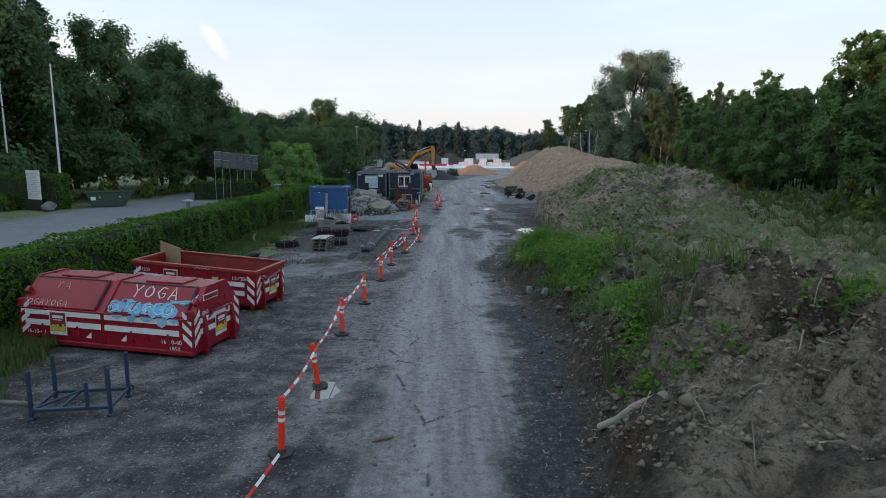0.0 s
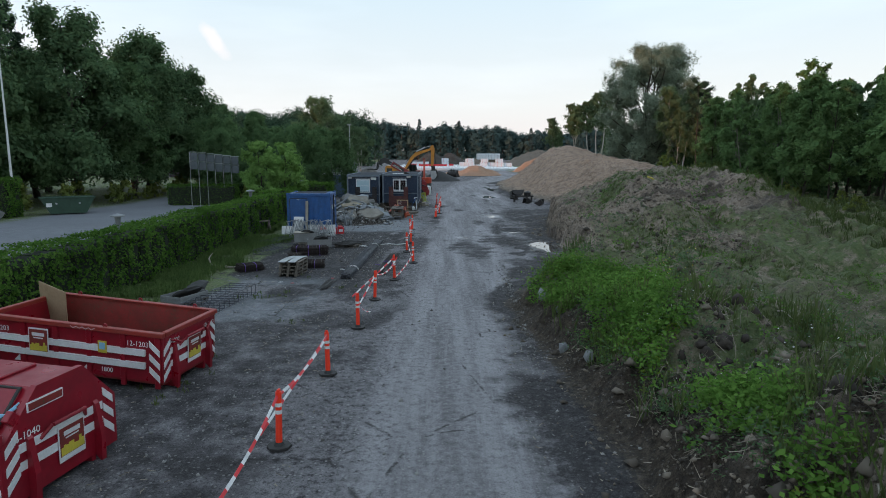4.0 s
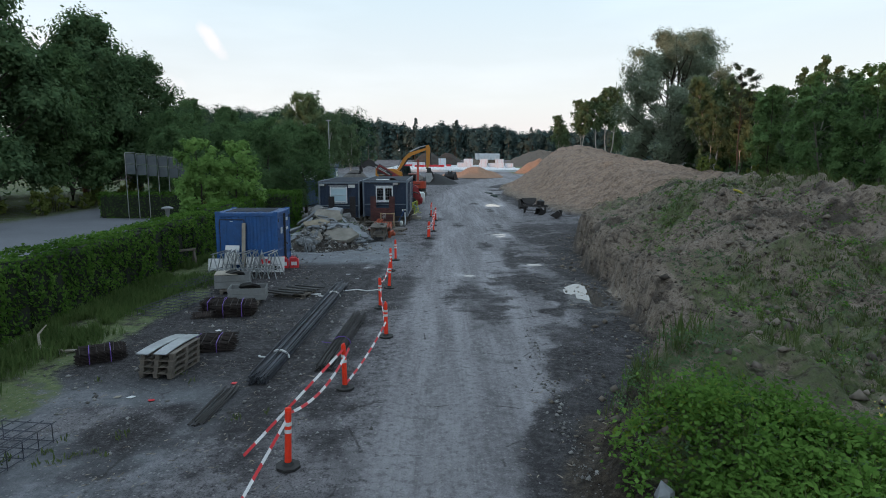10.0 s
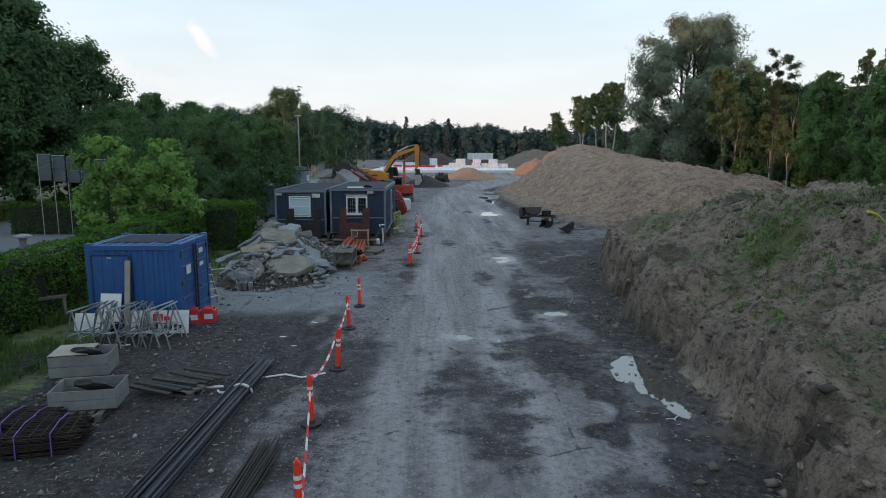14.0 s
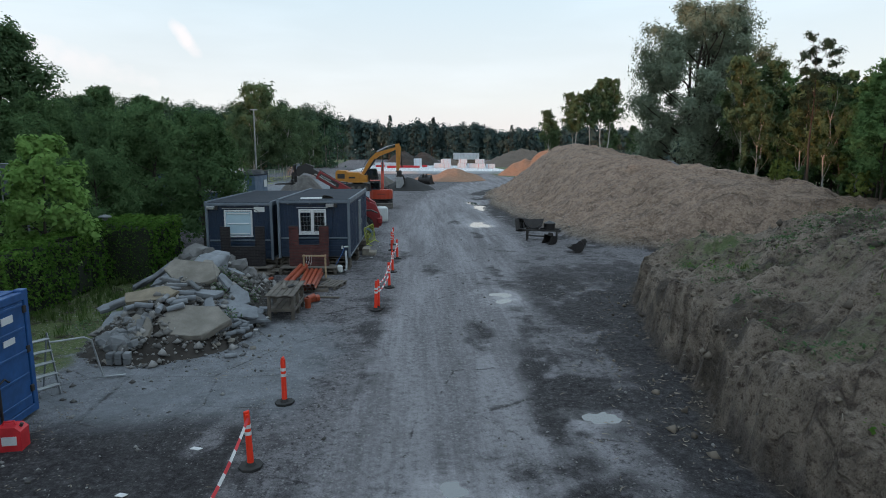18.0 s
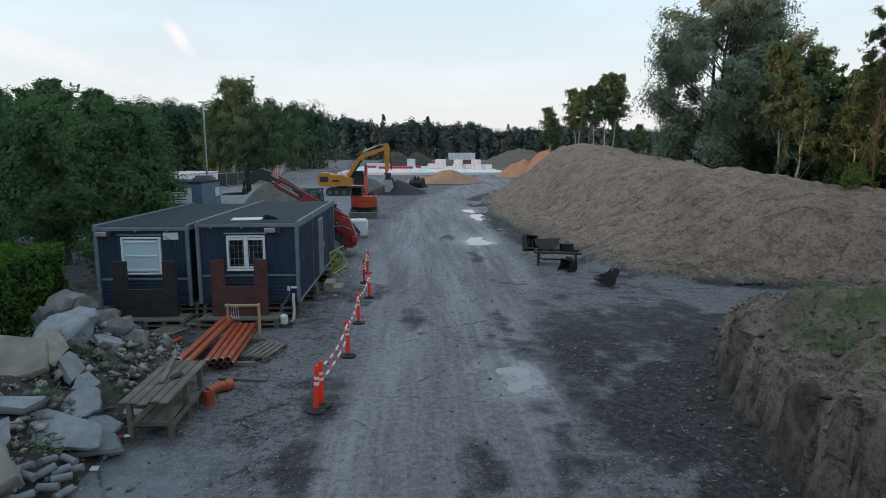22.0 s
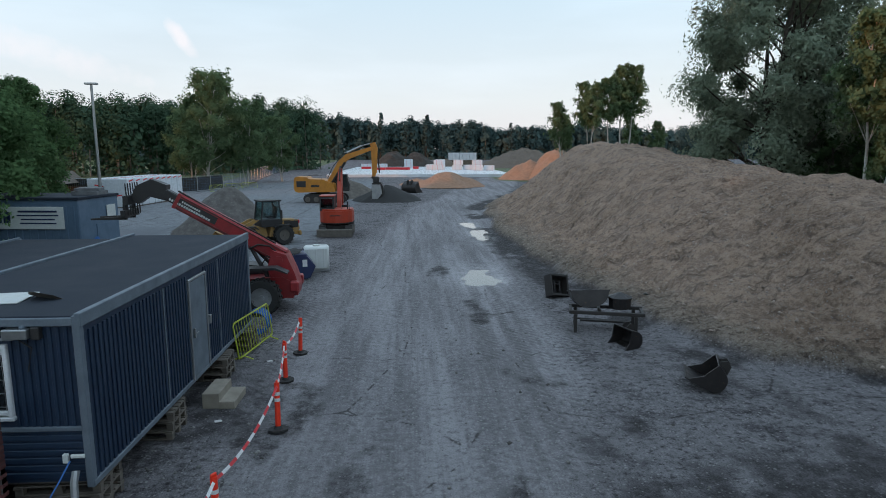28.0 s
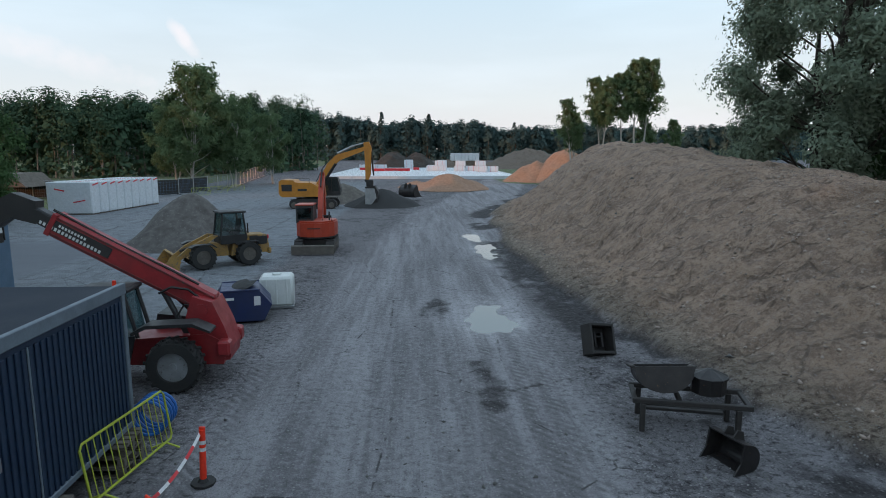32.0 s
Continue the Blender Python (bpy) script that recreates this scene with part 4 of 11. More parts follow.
GX = axis(((-900, -200, 50), (-200, -60, 10), (-60, -13, 1.0), (-13, -9, 0.3), (-9, 18, 0.15), (18, 30, 0.4), (30, 70, 1.5), (70, 200, 10), (200, 900, 50)))
GY = axis(((-120, -20, 10), (-20, 3, 1.0), (3, 62, 0.16), (62, 86, 0.2), (86, 150, 0.5), (150, 300, 2.5), (300, 460, 10), (460, 1800, 60)))
_x, _y = np.meshgrid(GX, GY)
_x, _y = _x.ravel(), _y.ravel()
_z, _masks = lay(_x, _y)
_nx, _ny = len(GX), len(GY)
_me = bpy.data.meshes.new("ground")
_me.vertices.add(_nx * _ny)
_me.vertices.foreach_set("co", np.stack([_x, _y, _z], 1).astype(np.float32).ravel())
_i = (np.arange(_ny - 1)[:, None] * _nx + np.arange(_nx - 1)[None, :]).ravel()
_q = np.stack([_i, _i + 1, _i + _nx + 1, _i + _nx], 1).astype(np.int32)
_me.loops.add(_q.size)
_me.loops.foreach_set("vertex_index", _q.ravel())
_me.polygons.add(len(_q))
_me.polygons.foreach_set("loop_start", np.arange(0, _q.size, 4, dtype=np.int32))
_me.update(calc_edges=True)
for _k, _v in _masks.items():
    _me.attributes.new(_k, "FLOAT", "POINT").data.foreach_set("value", np.ascontiguousarray(_v, dtype=np.float32))
_me.materials.append(M_GROUND)
_me.shade_smooth()
tagged(new("ground", _me), "grey-brown dirt haul road with ruts, spoil banks and asphalt car park", "ground", kind="structure")

for _n, (_px, _py, _rx, _ry) in enumerate(PUDDLES):
    _w = Shape()
    _w.add([(_px + 1.5 * _rx * math.cos(a * math.tau / 24), _py + 1.5 * _ry * math.sin(a * math.tau / 24), -0.03 - 0.001 * _n) for a in range(24)], [tuple(range(24))])
    whole("puddle", _w, M_WATER, "shallow muddy puddle that mirrors the evening sky", "puddle", "puddles on the road", "structure")

# ---- trees ----
def limb_path(rng, a, b, n, wander):
    """Points from a to b with some wander."""
    a, b = np.array(a, float), np.array(b, float)
    pts = [a + (b - a) * i / n for i in range(n + 1)]
    for i in range(1, n):
        pts[i] = pts[i] + rng.normal(size=3) * wander
    return [tuple(p) for p in pts]


def grow_tree(name, seed, height, radius, bare, leaves, leaf_size, leaf_mat, bark, trunk_r, label, category="tree", lobes=26, stems=1, lean=0.05,
              shape="round", droop=0.0, slim=0.6, group="trees", tight=0.8, inner=0.12):
    """A tree: stems with limbs, and a crown of leaf clumps round the limbs' ends. bare: height without crown."""
    rng = np.random.default_rng(seed)
    tree = thing(name, (0, 0, 0), 0, label, category, group)
    wood = Shape()
    tops = []
    for s in range(stems):
        a = rng.uniform(0, math.tau)
        spread = radius * 0.35 * (stems > 1)
        foot = (0.25 * (stems > 1) * math.cos(a), 0.25 * (stems > 1) * math.sin(a), -0.3)
        top = (spread * math.cos(a) + rng.normal() * lean * height, spread * math.sin(a) + rng.normal() * lean * height, height * (0.93 - 0.12 * rng.random() * (s > 0)))
        path = limb_path(rng, foot, top, 7, 0.007 * height)
        tr = trunk_r * (1 if stems == 1 else 0.7)
        wood.hose(path, [tr * (1.25 if i == 0 else 1 - 0.88 * i / 7) for i in range(8)], 8)
        tops.append(path)
    ends = []
    for k in range(lobes):
        path = tops[k % stems]
        u = (k + rng.random()) / lobes
        zc = bare + (height - bare) * (0.06 + 0.92 * u)
        rel = (zc - bare) / (height - bare)
        if shape == "cone":
            rr = radius * (1.02 - rel) + 0.15
        elif shape == "tall":
            rr = radius * (0.45 + 0.75 * math.sin(math.pi * min(rel * 0.9 + 0.1, 1)) ** 0.8) * (1 - 0.45 * rel)
        else:
            rr = radius * math.sqrt(max(0.08, 1 - (2 * rel - 0.82) ** 2 / 1.75))
        a = k * 2.39996 + rng.normal() * 0.4
        out = rr * rng.uniform(0.35, 0.86)
        i = min(int(7 * (zc - 0.3 * out) / height), 6)
        p = path[max(i, 1)]
        e = (p[0] + out * math.cos(a), p[1] + out * math.sin(a), zc - (0.25 * out if shape == "cone" else 0))
        if k % 2 == 0 or lobes < 14:
            wood.hose(limb_path(rng, p, e, 3, 0.05 * out), [trunk_r * 0.3 * (1 - 0.7 * rel), trunk_r * 0.2 * (1 - 0.6 * rel), trunk_r * 0.13, trunk_r * 0.05], 5)
        ends.append((e, rr))
    cs, outs, sizes = [], [], []
    per = leaves // len(ends)
    for e, rr in ends:
        lr = min(radius * 0.42, 0.28 * rr + 0.2 * radius) * rng.uniform(0.7, 1.25) * tight
        m = max(int(per * rng.uniform(0.6, 1.4)), 8)
        # sub-clumps, so that the lobe has gaps and a broken outline
        sub = rng.normal(size=(max(m // 26, 3), 3))
        sub *= (rng.uniform(0.35, 1.0, len(sub)) / np.linalg.norm(sub, axis=1))[:, None]
        sub[:, 2] *= 0.75
        pick = sub[rng.integers(0, len(sub), m)] + rng.normal(size=(m, 3)) * 0.16
        pick[:, 2] -= droop * np.abs(rng.normal(size=m)) * 0.9
        # the last leaves lie deep inside and larger, so that the lobe is not seen through
        deep = np.arange(m) > (1 - inner) * m
        pick[deep] *= 0.4
        side = np.array((e[0], e[1], 0.25 * radius)) / radius
        out = pick + 0.55 * side
        cs.append(np.array(e) + pick * lr)
        outs.append(out / (np.linalg.norm(out, axis=1)[:, None] + 1e-9))
        sizes.append(np.where(deep, 2.0, 1.0) * leaf_size)
    c, out, size = np.concatenate(cs), np.concatenate(outs), np.concatenate(sizes)
    keep = c[:, 2] > max(bare * 0.55, 0.15)
    part("trunk", wood, bark, tree, smooth=True)
    part("crown", quads_mesh("crown", leaf_quads(c[keep], size[keep], rng, 0.3, slim, droop * 2, out[keep]), leaf_mat), leaf_mat, tree)
    return tree


def plant(tree, spots, first=True):
    """Stands a grown tree at the first spot and copies of it at the others: x, y, turn, scale."""
    for i, (x, y, turn, s) in enumerate(spots):
        m = pose(x, y, ground_z(x, y), 0, 0, turn) @ Matrix.Scale(s, 4)
        if i == 0 and first:
            tree.matrix_basis = m
        else:
            copy_thing(tree, m)


OAK = grow_tree("broadleaf_tree", 1, 17, 6.2, 1.4, 34000, 0.33, M_LEAF_DARK, M_BARK, 0.34, "large dense dark green broadleaf tree beside the car park", lobes=46, group="car park trees")
plant(OAK, ((-35.4, 80, 0, 1.08), (-36, 67, 130, 1.0), (-41.5, 56, 40, 1.16), (-47, 68, 260, 0.95), (-43, 92, 200, 1.0), (-52, 53.5, 10, 1.1), (-33, 96, 300, 0.58), (-50, 84, 150, 0.95), (-32.8, 84.5, 60, 0.83)))
ASH = grow_tree("broadleaf_tree", 2, 15, 5.0, 1.8, 26000, 0.31, M_LEAF, M_BARK, 0.28, "tall mid-green broadleaf tree behind the car park", lobes=40, shape="tall", group="car park trees")
plant(ASH, ((-33.5, 73, 0, 0.95), (-52, 134, 30, 0.98), (-38.5, 61.5, 200, 0.82), (-29.5, 104, 90, 0.8), (-36, 108, 10, 0.9)))
SPRUCE = grow_tree("spruce_tree", 3, 21, 3.6, 2.0, 11000, 0.4, M_NEEDLE, M_BARK, 0.28, "tall dark spruce with drooping boughs behind broadleaf trees", lobes=60, shape="cone", droop=0.3, slim=0.25, group="spruces")
plant(SPRUCE, ((-44.2, 73, 0, 1.08), (-47, 66, 100, 1.12), (-43.2, 62, 200, 1.1), (-49.5, 70, 40, 1.2)))
LIME = grow_tree("young_lime_tree", 4, 6.0, 1.9, 0.8, 9000, 0.2, M_LEAF_LIGHT, M_BARK, 0.09, "young bright green lime tree behind the hedge", lobes=24, shape="tall", group="hedge-side trees")
plant(LIME, ((-13.5, 52.8, 120, 0.96), (-12.9, 56.0, 220, 1.0)))
MAPLE = grow_tree("maple_tree", 5, 8.0, 3.3, 0.9, 24000, 0.17, M_LEAF, M_BARK, 0.16, "dense dark green maple overhanging the site cabin roof", lobes=36, group="maples")
plant(MAPLE, ((-10.7, 66.8, 0, 0.9), (-14.2, 62.5, 90, 0.74), (-14.9, 70.2, 160, 1.1), (-14.6, 76.5, 250, 1.05), (-19.5, 77, 30, 1.1), (-23.0, 71, 300, 1.0), (-27, 80, 120, 1.25)))
WILLOW = grow_tree("willow_tree", 6, 19, 7.6, 2.6, 84000, 0.33, M_LEAF_WILLOW, M_BARK, 0.5, "big grey-green willow with many dark stems behind the spoil heap", lobes=96, stems=6, tight=0.54, inner=0.05, slim=0.38, droop=0.25, group="willows")
plant(WILLOW, ((30.2, 98, 0, 1.03),))
FOREST_A = grow_tree("woodland_tree", 7, 13.5, 3.4, 1.6, 8200, 0.29, M_LEAF_EDGE, M_BARK, 0.15, "slender woodland tree with a high green crown and thin pale trunk", lobes=32, shape="tall", group="woodland edge")
FOREST_B = grow_tree("woodland_tree", 8, 14.5, 3.1, 2.6, 7800, 0.29, M_LEAF_EDGE, M_BARK_PALE, 0.13, "slender dark woodland tree with a high crown", lobes=30, shape="tall", lean=0.08, group="woodland edge")
FOREST_C = grow_tree("birch_tree", 9, 14.0, 2.6, 4.5, 4600, 0.27, M_LEAF_BIRCH, M_BIRCH, 0.12, "slender birch with a pale trunk at the wood's edge", lobes=28, shape="tall", droop=0.4, group="woodland edge")
PINE = grow_tree("pine_tree", 10, 16.0, 2.2, 9.5, 5200, 0.3, M_NEEDLE, M_BARK, 0.14, "tall pine with a bare trunk and dark tuft of needles", lobes=18, slim=0.25, group="woodland edge")
BUSH = grow_tree("bush", 11, 3.2, 1.9, 0.1, 2600, 0.23, M_LEAF_YELLOW, M_BARK, 0.05, "leafy green bush at the wood's edge", "bush", lobes=18, stems=3, group="undergrowth")
_rng = random.Random(4)
_a, _b, _c, _d, _back = [], [], [], [], []
FOREST_D = grow_tree("woodland_tree", 14, 14.0, 3.6, 1.0, 2600, 0.56, M_LEAF_DARK, M_BARK, 0.15, "dark woodland tree standing behind the wood's edge", lobes=26, shape="tall", group="woodland edge")
for _k in range(64):
    _yy = 22 + _k * 1.55 + _rng.uniform(-1, 1)
    for _row, _xx in enumerate((25.5, 31, 38.5, 46.5)):
        if _row > 1 and (_k + _row) % 2 and _k < 30 or _row == 3 and _k < 26:
            continue
        _spot = (_xx + _rng.uniform(-1.8, 2.2), _yy + _rng.uniform(-1.2, 1.2), _rng.uniform(0, 360), _rng.uniform(0.8, 1.02) if _yy < 43 else _rng.uniform(0.68, 0.84) if _yy < 66 else _rng.uniform(0.62, 0.72) if _yy < 76 else _rng.uniform(0.85, 1.05))
        if _spot[1] > 68 and _spot[0] < 44:
            continue
        if _row > 0:
            _back.append(_spot)
        else:
            (_a, _b, _b, _a, _c)[_rng.randrange(5)].append(_spot)
    if _k % 2 == 0 and _yy < 72:
        _d.append((24.0 + _rng.uniform(-1.5, 1.5), _yy, _rng.uniform(0, 360), _rng.uniform(0.5, 1.1)))
_back += [(34 + 3.1 * (_k % 4) + _rng.uniform(-1, 1), 70 + 2.6 * (_k // 2) + _rng.uniform(-1, 1), _rng.uniform(0, 360), _rng.uniform(0.78, 1.0)) for _k in range(28)]
_b += [(32.5 + _rng.uniform(-1, 1.5), 70 + 3.0 * _k, _rng.uniform(0, 360), _rng.uniform(0.72, 0.86)) for _k in range(5)]
plant(FOREST_A, _a)
plant(FOREST_D, _back)
plant(FOREST_B, _b + [(36.5, 95, 150, 1.0), (39.5, 99, 260, 1.15), (35.0, 91, 40, 0.92)])
plant(FOREST_C, _c + [(30.8, 77.5, 0, 0.74), (31.4, 81.5, 30, 0.78), (29.8, 85, 90, 0.66)])
plant(PINE, ((28.7, 75.8, 0, 0.76), (30.5, 79, 140, 0.72)))
plant(BUSH, _d + [(-30.9, 84, 0, 0.9), (-31.4, 78, 80, 1.1), (-31.6, 72, 160, 0.9), (-32, 66, 10, 1.2), (-31.5, 90, 55, 1.0), (-20.5, 70.5, 0, 0.95), (-33, 60, 20, 1.3), (-34.5, 63.5, 120, 1.4), (-32.6, 69, 70, 1.3), (-32.2, 75, 190, 1.4), (-31.8, 81, 220, 1.4), (-31.6, 87, 0, 1.3), (-36, 58, 10, 1.5), (-38.5, 56, 90, 1.4), (-30.5, 92, 300, 1.3), (-42, 52, 30, 1.6), (-18.0, 74.5, 60, 0.95), (-20.2, 78.5, 10, 1.05), (-45.5, 49, 0, 1.5)])
BIRCH = grow_tree("birch_tree", 12, 17.0, 5.2, 3.0, 19000, 0.36, M_LEAF_BIRCH, M_BIRCH, 0.2, "tall birch with white trunk and loose drooping crown", lobes=52, droop=0.15, stems=3, group="birches by the fence")
plant(BIRCH, ((-29.3, 147, 0, 1.02), (-24.0, 150, 100, 0.78), (-20.0, 158, 210, 0.64), (-33, 152, 300, 0.7)))
BIRCH_R = grow_tree("birch_tree", 13, 14.0, 2.3, 6.6, 9000, 0.27, M_LEAF_BIRCH, M_BIRCH, 0.15, "thin birch with white trunk on top of the spoil heap", lobes=38, shape="tall", droop=0.3, lean=0.03, tight=1.0, group="birches on the heap")
plant(BIRCH_R, ((30.4, 88, 60, 0.92), (32.0, 88.6, 170, 0.96), (25.6, 146, 0, 0.93), (26.8, 150, 90, 0.8), (29.6, 146, 200, 1.0), (31.2, 151, 20, 1.08), (33.2, 147, 320, 1.02), (35.2, 148, 280, 1.18), (37.0, 150, 140, 1.24), (41, 158, 40, 0.85), (44.5, 156, 80, 0.8)))


def far_wood(name, seed, spots, label, leaf=0.85, lobes=9, dense=26, mat=M_LEAF_HAZED):
    """Distant woodland as one mass: trunks, and lobed crowns whose leaf clumps face outwards round a closed inside."""
    rng = np.random.default_rng(seed)
    trunks, cs, outs, sizes = Shape(), [], [], []
    for x, y, h, r in spots:
        z0 = ground_z(x, y)
        trunks.rod((x, y, z0 - 0.3), (x + rng.normal() * 0.4, y, z0 + h * 0.8), 0.2, 0.06, 5, False)
        low = h * rng.uniform(0.12, 0.34)
        mid = np.array((x, y, z0 + (low + h) / 2))
        half = (h - low) / 2
        for k in range(lobes):
            d = rng.normal(size=3)
            d[2] += 0.35
            d /= np.linalg.norm(d)
            lr = r * rng.uniform(0.36, 0.6)
            c = mid + d * (r * 0.62, r * 0.62, half - lr * 0.6)
            p = rng.normal(size=(dense, 3))
            p /= np.linalg.norm(p, axis=1)[:, None]
            cs.append(c + p * lr * rng.uniform(0.75, 1.12, (dense, 1)))
            outs.append(p * 0.8 + 0.4 * d)
            sizes.append(np.full(dense, leaf))
        p = rng.normal(size=(48, 3))
        p /= np.linalg.norm(p, axis=1)[:, None]
        cs.append(mid + p * (0.55 * r, 0.55 * r, 0.75 * half))
        outs.append(p)
        sizes.append(np.full(48, 3.4 * leaf))
        p = rng.uniform(-1, 1, size=(44, 3)) * (0.7 * r, 0.4 * r, 0.5 * low + 0.6)
        cs.append(np.array((x, y, z0 + 0.5 * low + 0.8)) + p)
        outs.append(np.tile((0.0, -0.9, 0.3), (44, 1)))
        sizes.append(np.full(44, 2.2 * leaf))
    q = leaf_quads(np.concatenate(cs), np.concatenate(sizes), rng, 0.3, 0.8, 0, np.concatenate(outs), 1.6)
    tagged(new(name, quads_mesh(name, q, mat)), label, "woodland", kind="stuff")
    whole(name + "_trunks", trunks, M_BARK_PALE, "thin trunks of the distant woodland", "woodland", kind="stuff")


_spots = []
for _k in range(205):
    _x0 = -190 + _k * 1.9
    for _row in range(2):
        _h = float(np.interp(_x0, (-190, -60, -12, 20, 50, 200), (26.0, 23.5, 19.2, 16.6, 15.6, 15.0))) + 1.3 * math.sin(_x0 * 0.09) + 0.9 * math.sin(_x0 * 0.23 + 1) + _rng.uniform(-1.4, 1.6)
        _spots.append((_x0 + _rng.uniform(-1.3, 1.3), 340 + 13 * _row + _rng.uniform(-4, 4) + 0.06 * abs(_x0), _h, _rng.uniform(2.4, 4.4)))
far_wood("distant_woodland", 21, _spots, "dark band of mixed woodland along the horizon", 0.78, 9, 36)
FAR_SPRUCE = grow_tree("distant_spruce", 15, 22.0, 3.2, 2.0, 1500, 0.9, M_LEAF_HAZED, M_BARK, 0.25, "spruce standing out over the distant wood", "tree", lobes=40, shape="cone", slim=0.5, group="distant spruces")
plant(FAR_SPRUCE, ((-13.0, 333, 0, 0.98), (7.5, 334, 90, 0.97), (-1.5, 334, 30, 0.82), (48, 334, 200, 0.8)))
_spots = [(-38 - 0.42 * (_k % 40) * 2.4 - _rng.uniform(0, 10) + 9 * (_k // 40), 186 + 22 * (_k // 40) - 0.2 * (_k % 40) + _rng.uniform(-5, 5), _rng.uniform(12.5, 17) + 2 * (_k // 40), _rng.uniform(2.6, 4.2)) for _k in range(110)]
far_wood("left_woodland", 22, _spots, "dark green woodland behind the site fence", 0.44, 11, 84, M_LEAF_MID)
# mostly out-of-view woodland, added to keep the low sun off the yard
_spots = [(-64 - _rng.uniform(0, 16), -70 + 2.9 * _k, _rng.uniform(14, 18), _rng.uniform(3.2, 4.6)) for _k in range(57)] + [(-84 - _rng.uniform(0, 16), -70 + 2.9 * _k, _rng.uniform(15, 19), _rng.uniform(3.6, 4.8)) for _k in range(56)]
# trees lowered along one lane, shaped to let the last sun over the wood
_spots = [(x, y, min(h, 11.2), r) if 24 < y - 0.534 * (x + 64) < 44 else (x, y, h, r) for x, y, h, r in _spots]
far_wood("side_woodland", 23, _spots, "tall dark woodland added beyond the car park to block the sun", 0.9, 9, 24, M_LEAF_MID)

# ---- writing ----
def letters(text, size):
    """A flat mesh of the words, in the x, y plane, centred."""
    cu = bpy.data.curves.new("letters", "FONT")
    cu.body, cu.size, cu.extrude, cu.align_x, cu.align_y = text, size, 0.0015, "CENTER", "CENTER"
    cu.resolution_u = 2
    ob = bpy.data.objects.new("letters", cu)
    me = bpy.data.meshes.new_from_object(ob)
    bpy.data.objects.remove(ob)
    bpy.data.curves.remove(cu)
    return me


def write(name, text, size, material, parent, m, label=""):
    me = letters(text, size)
    me.materials.clear()
    me.materials.append(material)
    ob = new(name, me)
    ob.parent = parent
    ob.matrix_basis = m
    return tagged(ob, label)


# ---- roll-off containers ----
def stripe_set(L, W, low, high, thick, proud, parent):
    """White warning bands round a container's front side and end, with slanted marks at its corner."""
    for z in (low, high):
        part("warning_band", Shape().box((-0.12, -W / 2 - proud / 2, z), (L - 0.5, proud, thick), bev=0.001), M_WHITE, parent, "white reflective band")
        part("warning_band", Shape().box((L / 2 + 0.006, 0, z), (0.012, W - 0.5, thick), bev=0.001), M_WHITE, parent, "white reflective band")
    step = high - low
    for k in range(3):
        z = low + (k - 1) * step
        for side in (-1, 1):
            e = side * L / 2
            part("chevron", Shape().slab([(e - 0.26 * side, z + 0.22 - thick / 2), (e - 0.03 * side, z + 0.02 - thick / 2), (e - 0.03 * side, z + 0.02 + thick / 2), (e - 0.26 * side, z + 0.22 + thick / 2)], 0.012, pose(0, -W / 2 - proud, 0), "y"), M_WHITE, parent, "white slanted mark")
            e = side * W / 2
            part("chevron", Shape().slab([(e - 0.24 * side, z + 0.22 - thick / 2), (e - 0.03 * side, z + 0.02 - thick / 2), (e - 0.03 * side, z + 0.02 + thick / 2), (e - 0.24 * side, z + 0.22 + thick / 2)], 0.012, pose(L / 2 + 0.012, 0, 0), "x"), M_WHITE, parent, "white slanted mark")


def name_plate(parent, m, w=0.46, h=0.58):
    plate = part("company_plate", Shape().box((0, 0, 0), (w, 0.012, h), bev=0.003), M_WHITE, parent, "square red, white and yellow plate")
    plate.matrix_basis = m
    part("red_field", Shape().box((0, -0.008, 0.03), (w - 0.04, 0.006, h - 0.12), bev=0.001), M_RED_IN, plate)
    rng = random.Random(3)
    roofs, n = [(w / 2 - 0.03, -h / 2 + 0.1), (-w / 2 + 0.03, -h / 2 + 0.1)], 9
    for k in range(n):
        hh = -h / 2 + 0.1 + rng.uniform(0.1, 0.2)
        roofs += [(-w / 2 + 0.03 + k * (w - 0.06) / n, hh), (-w / 2 + 0.03 + (k + 1) * (w - 0.06) / n, hh)]
    part("yellow_skyline", Shape().slab(roofs, 0.004, pose(0, -0.013, 0), "y"), M_SIGN_YELLOW, plate)
    part("white_bar", Shape().box((0, -0.013, h * 0.27), (w * 0.62, 0.004, 0.07), bev=0.001), M_WHITE, plate)
    part("white_bar", Shape().box((0, -0.013, h * 0.14), (w * 0.5, 0.004, 0.022), bev=0.001), M_WHITE, plate)
    part("white_bar", Shape().box((0, -0.013, -h * 0.43), (w * 0.7, 0.004, 0.03), bev=0.001), M_WHITE, plate)
    return plate


